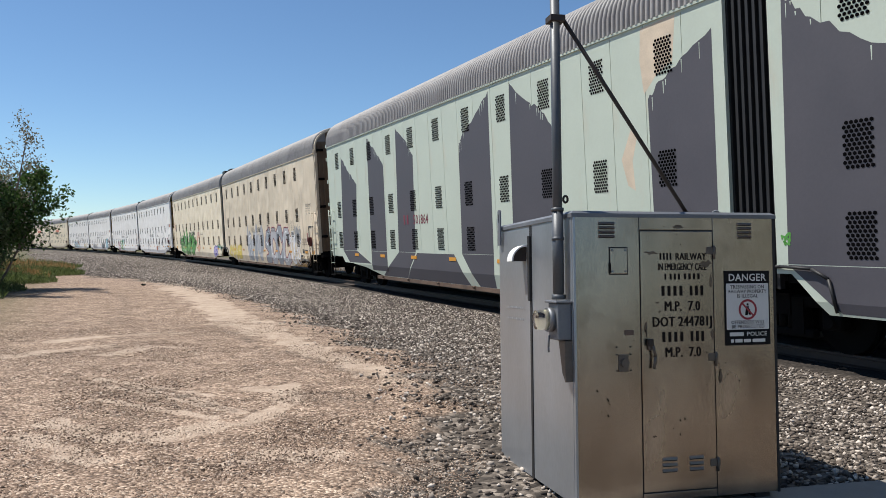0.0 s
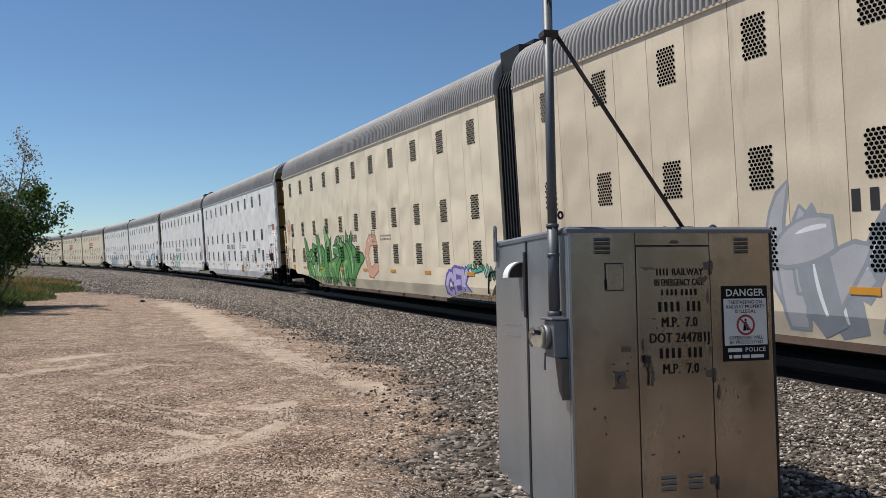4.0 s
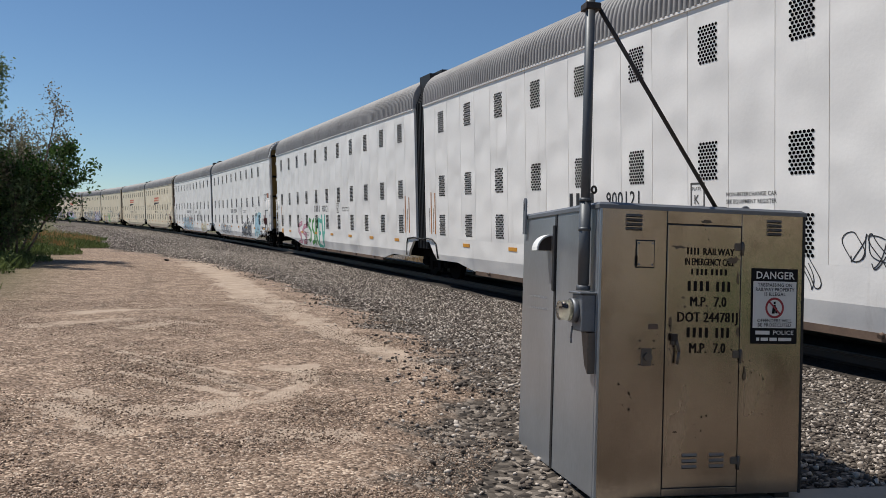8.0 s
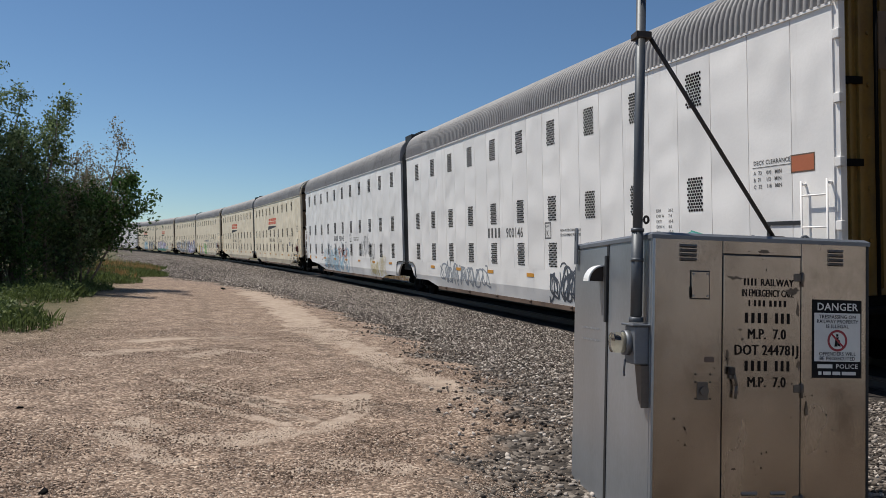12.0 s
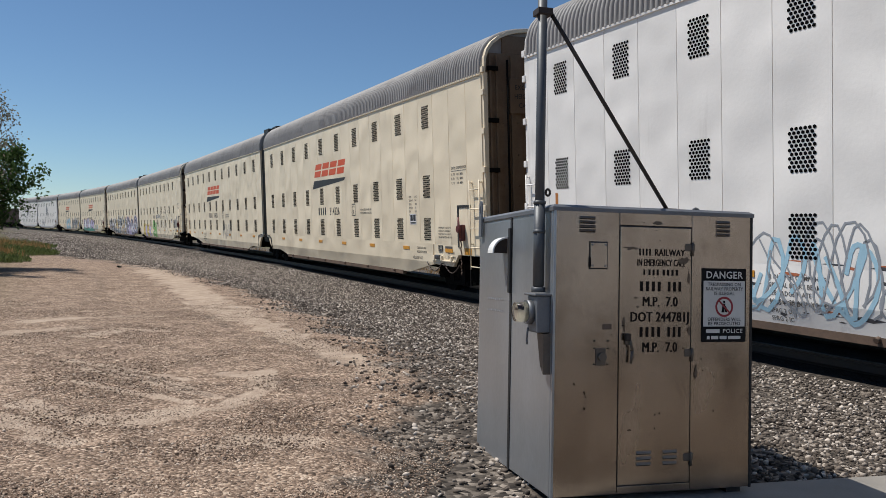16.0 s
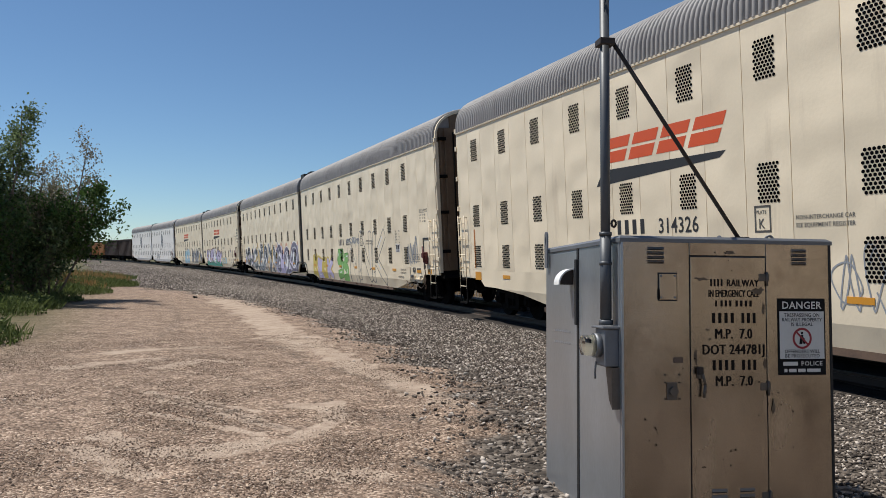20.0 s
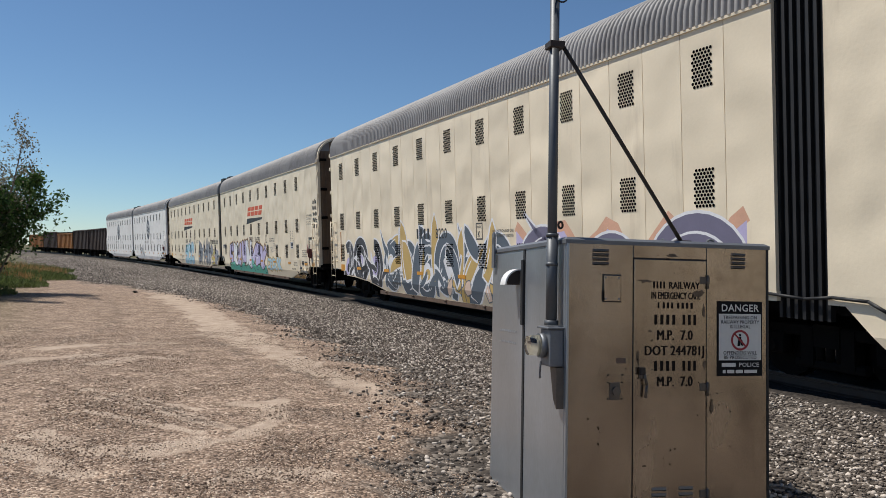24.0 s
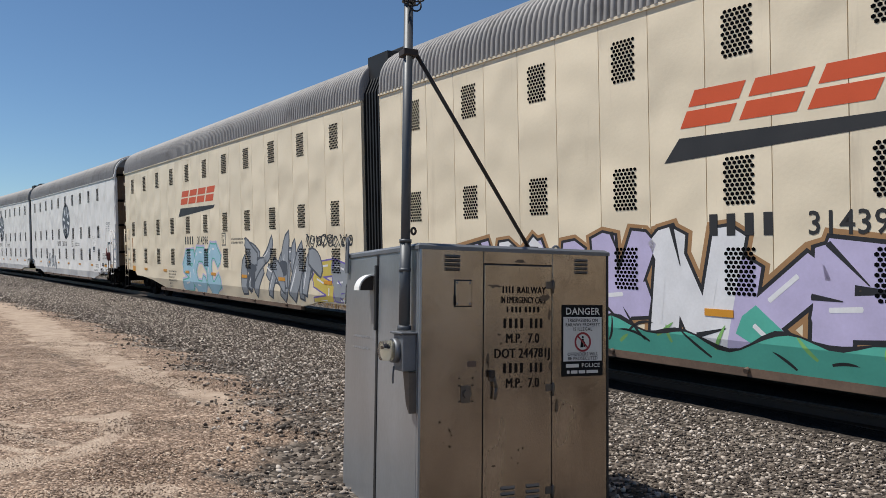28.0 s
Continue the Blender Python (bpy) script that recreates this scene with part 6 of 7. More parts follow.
    rnd = random.Random(4)
    for cx, cz, n in ((0.475, 0.74, 14), (0.90, 0.64, 10), (0.66, 0.30, 7), (0.18, 0.5, 6), (1.1, 0.45, 5), (0.65, 1.505, 5)):
        for _ in range(n):
            x, z, r = cx + rnd.gauss(0, 0.04), cz + rnd.gauss(0, 0.06), rnd.uniform(0.0015, 0.005)
            bm.faces.new([bm.verts.new((x + r * math.cos(a) * rnd.uniform(0.6, 1.4), -0.0128, z + r * 1.5 * math.sin(a))) for a in np.linspace(0, 6.28, 7)[:-1]])
    part("grime", bm, STENCIL, cab)
    # rubbed dark smears round the door's edge and the hinges
    for cx, cz, w, h, seed in ((0.86, 1.29, 0.05, 0.03, 1), (0.50, 1.36, 0.05, 0.012, 2), (0.455, 0.905, 0.012, 0.05, 3), (0.535, 1.06, 0.014, 0.008, 4), (0.545, 1.005, 0.010, 0.008, 5), (0.952, 0.60, 0.012, 0.05, 6), (0.90, 0.86, 0.012, 0.04, 7), (0.68, 1.52, 0.05, 0.012, 8), (0.50, 0.26, 0.02, 0.008, 9), (0.895, 1.18, 0.01, 0.05, 10)):
        rs = random.Random(seed)
        bm = bmesh.new()
        bm.faces.new([bm.verts.new((cx + w * math.cos(a) * rs.uniform(0.4, 1.2), -0.01265, cz + h * math.sin(a) * rs.uniform(0.4, 1.2))) for a in np.linspace(0, 2 * math.pi, 18, endpoint=False)])
        part("smear", bm, SMEAR, cab)
    # stencilled lines on the door
    xc = 0.704
    letter_bars(door, xc - 0.155, xc - 0.065, 1.318, 1.360, 4)
    front_text(door, "RAILWAY", xc + 0.058, 1.318, 0.060, STENCIL, fit=0.205, bold=0.0, heavy=0.0018)
    front_text(door, "IN EMERGENCY CALL", xc, 1.255, 0.060, STENCIL, fit=0.325, bold=0.0, heavy=0.0016)
    for a, b in ((-0.125, -0.102), (-0.092, -0.008), (0.004, 0.125)):
        letter_bars(door, xc + a, xc + b, 1.198, 1.234, max(1, round((b - a) / 0.03)))
    for z in (1.100, 0.822):
        letter_bars(door, xc - 0.150, xc + 0.010, z, z + 0.060, 4)
        letter_bars(door, xc + 0.040, xc + 0.150, z, z + 0.060, 3)
    for z in (1.008, 0.730):
        front_text(door, "M.P.  7.0", xc - 0.005, z, 0.085, STENCIL, fit=0.235, bold=0.0, heavy=0.0028)
    front_text(door, "DOT 244781J", xc - 0.005, 0.915, 0.085, STENCIL, fit=0.395, bold=0.0, heavy=0.0028)
    # warning sign
    sign = part("warning_sign", box(0.988, 1.304, -0.013, -0.008, 0.788, 1.248, bevel=0.002), SIGNBLACK, cab, "black and white danger sign")
    front_bar(sign, 0.998, 1.294, 0.885, 1.170, SIGNWHITE, -0.0142, "sign_field")
    front_text(sign, "DANGER", 1.146, 1.186, 0.062, SIGNWHITE, -0.0145, fit=0.262, bold=0.001)
    for k, w in enumerate(("TRESPASSING ON", "RAILWAY PROPERTY", "IS ILLEGAL")):
        front_text(sign, w, 1.146, 1.138 - k * 0.028, 0.030, SIGNBLACK, -0.0155, fit=(0.235, 0.265, 0.145)[k])
    for k, w in enumerate(("OFFENDERS WILL", "BE PROSECUTED")):
        front_text(sign, w, 1.146, 0.920 - k * 0.027, 0.030, SIGNBLACK, -0.0155, fit=(0.235, 0.228)[k])
    front_bar(sign, 1.018, 1.115, 0.845, 0.868, SIGNWHITE, -0.0145)
    front_text(sign, "POLICE", 1.208, 0.845, 0.036, SIGNWHITE, -0.0145, fit=0.140)
    for a, b in ((1.025, 1.045), (1.055, 1.105), (1.115, 1.165), (1.175, 1.265)):
        front_bar(sign, a, b, 0.806, 0.826, SIGNWHITE, -0.0145)
    bm = bmesh.new()
    c, r0, r1 = (1.146, 1.008), 0.050, 0.064
    ring = [[bm.verts.new((c[0] + r * math.cos(a), -0.0150, c[1] + r * math.sin(a))) for a in np.linspace(0, 2 * math.pi, 32, endpoint=False)] for r in (r0, r1)]
    for i in range(32):
        bm.faces.new((ring[0][i], ring[0][(i + 1) % 32], ring[1][(i + 1) % 32], ring[1][i]))
    part("prohibition_ring", bm, SIGNRED, sign)
    bm = bmesh.new()
    bm.faces.new([bm.verts.new((c[0] + a, -0.0165, c[1] + b)) for a, b in ((-0.042, 0.034), (-0.034, 0.042), (0.042, -0.034), (0.034, -0.042))])
    part("prohibition_bar", bm, SIGNRED, sign)
    bm = bmesh.new()
    for pts in (((-0.02, -0.035), (0.0, -0.035), (0.008, 0.02), (-0.012, 0.02)), ((0.004, -0.03), (0.02, -0.036), (0.016, 0.0), (0.004, 0.01)), ((-0.008, 0.024), (0.006, 0.024), (0.006, 0.038), (-0.008, 0.038))):
        bm.faces.new([bm.verts.new((c[0] + a, -0.0155, c[1] + b)) for a, b in pts])
    part("pictogram", bm, SIGNBLACK, sign)
    # skids
    for x in (0.05, CW - 0.15):
        part("skid", box(x, x + 0.1, 0.02, CD - 0.03, CH0 - 0.085, CH0 + 0.004), SEAL, cab)
    # electric meter, mast and brace
    mb = part("meter_box", box(-0.095, -0.007, 0.02, 0.175, 0.845, 1.065, bevel=0.008), GALV, cab, "grey steel meter box")
    part("meter_lid", box(-0.112, -0.005, 0.005, 0.195, 1.065, 1.078, bevel=0.004), GALV, mb)
    mt = part("meter_ring", tube((-0.095, 0.115, 0.965), (-0.130, 0.115, 0.965), 0.072, 28), GALV, cab)
    part("meter_face", tube((-0.130, 0.115, 0.965), (-0.152, 0.115, 0.965), 0.050, 24), METERFACE, mt)
    part("meter_glass", tube((-0.131, 0.115, 0.965), (-0.198, 0.115, 0.965), 0.064, 28, r2=0.057), GLASS, mt)
    part("meter_dial", box(-0.158, -0.152, 0.10, 0.15, 0.975, 0.99), STENCIL, mt)
    part("seal_tag", pipe([(-0.11, 0.125, 0.87), (-0.12, 0.115, 0.80), (-0.118, 0.115, 0.77)], 0.006, 6), GALV, mb)
    bm = bmesh.new()
    a = [bm.verts.new(v) for v in ((-0.008, 0.015, 0.84), (-0.008, 0.115, 0.84), (-0.008, 0.06, 0.65), (-0.008, 0.014, 0.60), (-0.008, 0.012, 0.68))]
    b = [bm.verts.new((-0.055, v.co.y, v.co.z)) for v in a]
    order = [1, 0, 4, 3, 2]
    bm.faces.new([a[i] for i in order]), bm.faces.new([b[i] for i in order][::-1])
    for i in range(5):
        p, q = order[i], order[(i + 1) % 5]
        bm.faces.new((a[p], b[p], b[q], a[q]))
    part("cable_shroud", bm, HINGE, cab, "bent sheet metal cable shroud")
    mx, my = -0.056, 0.10
    mast = part("mast", tube((mx, my, 1.09), (mx, my, 3.12), 0.029, 18), MAST, cab, "galvanised conduit mast")
    part("sleeve", tube((mx, my, 1.12), (mx, my, 1.62), 0.034, 18), MAST, mast)
    part("sleeve", tube((mx, my, 1.615), (mx, my, 1.635), 0.038, 18), MAST, mast)
    part("sleeve", tube((mx, my, 1.44), (mx, my, 1.46), 0.038, 18), MAST, mast)
    part("nut", tube((mx, my, 1.085), (mx, my, 1.115), 0.042, 6), MAST, mast)
    cl = part("clamp", box(mx - 0.045, mx + 0.05, my - 0.05, my + 0.045, 2.76, 2.80, bevel=0.004), BRACE, mast)
    part("brace", pipe([(mx + 0.05, my, 2.79), (0.89, 0.25, 1.63)], 0.013, 10), BRACE, mast, "dark brown iron brace")
    part("brace_foot", box(0.84, 0.94, 0.2, 0.3, 1.62, 1.632, bevel=0.004), BRACE, mast)
    wh = part("weather_head", tube((mx, my, 3.10), (mx + 0.01, my - 0.01, 3.19), 0.045, 14, r2=0.03), GALV, mast)
    for k, sx in enumerate((0.06, -0.05, 0.03)):
        pts = [(mx + sx * 0.3 + sx * math.sin(u) * (1 + 0.2 * k), my - 0.04 - 0.05 * math.sin(u * 0.5), 3.13 + 0.05 * math.cos(u) - 0.03 * k) for u in np.linspace(0, 5.2, 12)]
        part("wire_loop", pipe(pts, 0.005, 6), SEAL, wh)
    # ring hanging on the mast just above the roof
    pts = [(mx + 0.04 + 0.014 * math.cos(u), my - 0.03, 1.685 + 0.02 * math.sin(u)) for u in np.linspace(0, 6.28, 14)]
    part("hook", pipe(pts, 0.007, 6), BRACE, mast)


cabinet()


def pad():
    bm = box(0.04, 2.6, -0.9, 0.12, -0.36, -0.158, bevel=0.012)
    tagged(part("concrete_pad", bm, CONCRETE), "weathered grey concrete pad under the cabinet", "concrete pad")


pad()


# ---- loose stone ----
def islands_material(name, dark, light, rough=0.85, mid=None, translucent=0.0):
    m = bpy.data.materials.new(name)
    m.use_nodes = True
    nt = m.node_tree
    n, l = nt.nodes.new, nt.links.new
    bs = nt.nodes["Principled BSDF"]
    g = n("ShaderNodeNewGeometry")
    r = n("ShaderNodeValToRGB")
    r.color_ramp.elements[0].color, r.color_ramp.elements[1].color = (*dark, 1), (*light, 1)
    if mid:
        e = r.color_ramp.elements.new(0.62)
        e.color = (*mid, 1)
    l(g.outputs["Random Per Island"], r.inputs[0])
    nz = n("ShaderNodeTexNoise")
    nz.inputs["Scale"].default_value, nz.inputs["Detail"].default_value = 40, 4
    l(g.outputs["Position"], nz.inputs[0])
    mr = n("ShaderNodeMapRange")
    mr.inputs[3].default_value, mr.inputs[4].default_value = 0.75, 1.25
    l(nz.outputs[0], mr.inputs[0])
    sc = n("ShaderNodeVectorMath")
    sc.operation = "SCALE"
    l(r.outputs[0], sc.inputs[0]), l(mr.outputs[0], sc.inputs["Scale"])
    l(sc.outputs[0], bs.inputs["Base Color"])
    bs.inputs["Roughness"].default_value = rough
    bs.inputs["Specular IOR Level"].default_value = 0.3
    if translucent:
        tr = n("ShaderNodeBsdfTranslucent")
        l(sc.outputs[0], tr.inputs[0])
        mx = n("ShaderNodeMixShader")
        mx.inputs[0].default_value = translucent
        l(bs.outputs[0], mx.inputs[1]), l(tr.outputs[0], mx.inputs[2])
        l(mx.outputs[0], nt.nodes["Material Output"].inputs[0])
    return m


BALLAST = islands_material("crushed_stone", (0.038, 0.030, 0.025), (0.60, 0.53, 0.46), 0.85, (0.145, 0.118, 0.097))
PEBBLE = islands_material("pebbles", (0.075, 0.05, 0.036), (0.68, 0.56, 0.45), 0.9, (0.31, 0.222, 0.163))
RUBBLE = islands_material("asphalt_crumbs", (0.05, 0.038, 0.03), (0.34, 0.26, 0.20), 0.9, (0.16, 0.122, 0.095))
DRY = islands_material("dry_grass", (0.22, 0.12, 0.04), (0.50, 0.33, 0.15), 0.8, translucent=0.3)
WEED = islands_material("green_weeds", (0.05, 0.075, 0.022), (0.17, 0.215, 0.07), 0.7, translucent=0.3)
LEAF = islands_material("elm_leaves", (0.055, 0.085, 0.035), (0.22, 0.29, 0.125), 0.6, translucent=0.35)
LEAF_GREY = islands_material("olive_leaves", (0.13, 0.12, 0.08), (0.34, 0.30, 0.21), 0.65, translucent=0.3)
LEAF_DEEP = islands_material("deep_green_leaves", (0.03, 0.065, 0.018), (0.10, 0.18, 0.045), 0.6, translucent=0.3)
BARK = material("grey_bark", (0.17, 0.135, 0.11), 0.9, vary=0.3, scale=6, fine=40, bump=0.5)


def mesh_from(name, verts, faces_flat, size, mat):
    """A mesh of equal faces from arrays."""
    me = bpy.data.meshes.new(name)
    nf = len(faces_flat) // size
    me.vertices.add(len(verts))
    me.vertices.foreach_set("co", verts.astype(np.float32).ravel())
    me.loops.add(nf * size)
    me.loops.foreach_set("vertex_index", faces_flat.astype(np.int32))
    me.polygons.add(nf)
    me.polygons.foreach_set("loop_start", np.arange(0, nf * size, size, dtype=np.int32))
    me.polygons.foreach_set("loop_total", np.full(nf, size, dtype=np.int32))
    me.update(calc_edges=True)
    me.validate()
    me.materials.append(mat)
    return me


def scatter_stones(name, xy, z, size, mat, rng, flat=0.7, fine=True):
    bm = bmesh.new()
    if fine:
        bmesh.ops.create_icosphere(bm, subdivisions=1, radius=1.0)
    else:
        bmesh.ops.create_cone(bm, segments=4, radius1=1.0, radius2=0.35, depth=1.2, cap_ends=True, cap_tris=True)
    bmesh.ops.triangulate(bm, faces=bm.faces[:])
    bm.verts.index_update()
    base = np.array([v.co[:] for v in bm.verts])
    tri = np.array([[v.index for v in f.verts] for f in bm.faces])
    bm.free()
    n, k = len(xy), len(base)
    v = base[None] * (1 + rng.uniform(-0.5, 0.35, (n, k, 1)))
    v = v * (size[:, None, None] * rng.uniform(0.55, 1.4, (n, 1, 3)) * np.array([1, 1, flat]))
    a = rng.uniform(0, 6.28, n)
    b = rng.uniform(-0.6, 0.6, n)
    y, zz = v[..., 1] * np.cos(b)[:, None] - v[..., 2] * np.sin(b)[:, None], v[..., 1] * np.sin(b)[:, None] + v[..., 2] * np.cos(b)[:, None]
    x = v[..., 0] * np.cos(a)[:, None] - y * np.sin(a)[:, None]
    y = v[..., 0] * np.sin(a)[:, None] + y * np.cos(a)[:, None]
    out = np.stack([x + xy[:, 0, None], y + xy[:, 1, None], zz + z[:, None]], -1).reshape(-1, 3)
    idx = (tri[None] + (np.arange(n) * k)[:, None, None]).ravel()
    return new(name, mesh_from(name, out, idx, 3, mat))


def build_stones():
    rng = np.random.default_rng(5)
    s = -7 + 47 * rng.random(130000) ** 2.1
    d = rng.uniform(1.45, 8.6, len(s))
    X, Y, H = np.interp(s, LINE_S, LINE_X), np.interp(s, LINE_S, LINE_Y), np.interp(s, LINE_S, LINE_H)
    x, y = X - d * np.cos(H), Y - d * np.sin(H)
    e = ballast_edge(y)
    fade = np.clip((np.minimum(e, 7.6) + 0.75 - d) / 1.9, 0, 1)
    keep = (rng.random(len(s)) < fade ** 1.2) & ~((x > 0.03) & (x < 2.62) & (y > -0.9) & (y < 0.13))
    x, y = x[keep], y[keep]
    size = rng.uniform(0.011, 0.025, len(x))
    o = scatter_stones("ballast_stones", np.stack([x, y], 1), ground_height(x, y) + size * 0.35, size, BALLAST, rng)
    tagged(o, "grey and brown crushed ballast stones", "ballast", kind="stuff")
    s = rng.uniform(6, 42, 46000)
    d = rng.uniform(1.5, 8.2, len(s))
    X, Y, H = np.interp(s, LINE_S, LINE_X), np.interp(s, LINE_S, LINE_Y), np.interp(s, LINE_S, LINE_H)
    x, y = X - d * np.cos(H), Y - d * np.sin(H)
    keep = rng.random(len(s)) < np.clip((ballast_edge(y) + 0.4 - d) / 1.6, 0, 1) ** 1.2
    x, y = x[keep], y[keep]
    size = rng.uniform(0.018, 0.036, len(x))
    o = scatter_stones("ballast_stones", np.stack([x, y], 1), ground_height(x, y) + size * 0.35, size, BALLAST, rng, 0.8, False)
    tagged(o, "coarse crushed ballast stones on the track's shoulder", "ballast", kind="stuff")
    s = rng.uniform(26, 110, 52000)
    d = rng.uniform(1.5, 12.5, len(s))
    X, Y, H = np.interp(s, LINE_S, LINE_X), np.interp(s, LINE_S, LINE_Y), np.interp(s, LINE_S, LINE_H)
    x, y = X - d * np.cos(H), Y - d * np.sin(H)
    keep = rng.random(len(s)) < np.clip((ballast_edge(y) + 0.6 - d) / 2.0, 0, 1) ** 1.2
    x, y = x[keep], y[keep]
    size = rng.uniform(0.028, 0.055, len(x))
    o = scatter_stones("ballast_stones", np.stack([x, y], 1), ground_height(x, y) + size * 0.2, size, BALLAST, rng, 0.7, False)
    tagged(o, "crushed ballast stones further along the track", "ballast", kind="stuff")
    rim = [(-4.2, -0.6), (-4.9, 1.7), (-5.95, 4.0), (-7.05, 7.0), (-8.85, 11.4)]
    u = rng.random(4200)
    y = -0.6 + 12.0 * u
    x = np.interp(y, [q[1] for q in rim], [q[0] for q in rim]) + rng.normal(0, 0.26, len(u)) * (0.5 + rng.random(len(u))) + 0.05
    size = rng.uniform(0.006, 0.017, len(u)) * (1 + 1.2 * (rng.random(len(u)) > 0.985))
    o = scatter_stones("asphalt_rubble", np.stack([x, y], 1), ground_height(x, y) + size * 0.3, size, RUBBLE, rng, 0.6)
    tagged(o, "dark crumbs of broken asphalt along the slab's edge", "rubble", kind="stuff")
    n = 130000
    r = 1.2 + 13 * rng.random(n) ** 1.25
    a = rng.uniform(radians(62), radians(132), n)
    x, y = -1.9 + r * np.cos(a), -4.3 + 2.2 + r * np.sin(a)
    keep = ~((x > 0.03) & (x < 2.62) & (y > -0.9) & (y < 0.13))
    x, y = x[keep], y[keep]
    size = rng.uniform(0.004, 0.010, len(x)) * (1 + 0.8 * (rng.random(len(x)) > 0.95))
    o = scatter_stones("gravel_pebbles", np.stack([x, y], 1), ground_height(x, y) + size * 0.2, size, PEBBLE, rng, 0.6, False)
    tagged(o, "small tan and grey gravel pebbles", "gravel", kind="stuff")


build_stones()


# ---- plants ----
def blades(name, spots, n, height, width, mat, rng, label, lean=0.35):
    """Grass: many bent blades round the given spots (x, y, radius)."""
    w = np.array([q[2] ** 2 for q in spots])
    pick = rng.choice(len(spots), n, p=w / w.sum())
    ctr = np.array(spots)[pick]
    r = ctr[:, 2] * np.sqrt(rng.random(n))
    a = rng.uniform(0, 6.28, n)
    x, y = ctr[:, 0] + r * np.cos(a), ctr[:, 1] + r * np.sin(a)
    z = ground_height(x, y)
    h = height * rng.uniform(0.35, 1.0, n) * np.clip(1.25 - r / ctr[:, 2] * 0.7, 0.3, 1)
    t = rng.uniform(0, 6.28, n)
    l = rng.uniform(0, lean, n) * h
    dx, dy = np.cos(t), np.sin(t)
    ww = width * rng.uniform(0.6, 1.3, n)
    p0 = np.stack([x - dy * ww, y + dx * ww, z - 0.02], 1)
    p1 = np.stack([x + dy * ww, y - dx * ww, z - 0.02], 1)
    p2 = np.stack([x + dx * l * 0.4 + dy * ww * 0.8, y + dy * l * 0.4 - dx * ww * 0.8, z + h * 0.6], 1)
    p3 = np.stack([x + dx * l, y + dy * l, z + h], 1)
    v = np.stack([p0, p1, p2, p3], 1).reshape(-1, 3)
    o = new(name, mesh_from(name, v, np.arange(len(v)), 4, mat))
    return tagged(o, label, "grass", kind="stuff")


def mounds(name, spots, n, height, size, mat, rng, label):
    """Low leafy growth: small leaves heaped over the given spots."""
    w = np.array([q[2] ** 2 for q in spots])
    ctr = np.array(spots)[rng.choice(len(spots), n, p=w / w.sum())]
    r = np.sqrt(rng.random(n))
    a = rng.uniform(0, 6.28, n)
    x, y = ctr[:, 0] + ctr[:, 2] * r * np.cos(a), ctr[:, 1] + ctr[:, 2] * r * np.sin(a)
    lump = 0.6 + 0.4 * np.sin(x * 4.1 + 1) * np.sin(y * 3.7)
    c = np.stack([x, y, ground_height(x, y) + height * (1 - r ** 2 * 0.8) * lump * rng.random(n) ** 0.6], 1)
    u = rng.normal(0, 1, (n, 3))
    u /= np.linalg.norm(u, axis=1)[:, None]
    q = np.cross(u, rng.normal(0, 1, (n, 3)))
    q /= np.linalg.norm(q, axis=1)[:, None]
    sz = size * rng.uniform(0.6, 1.4, (n, 1))
    v = np.stack([c - u * sz, c + q * sz * 0.5, c + u * sz, c - q * sz * 0.5], 1).reshape(-1, 3)
    return tagged(new(name, mesh_from(name, v, np.arange(len(v)), 4, mat)), label, "weeds", kind="stuff")


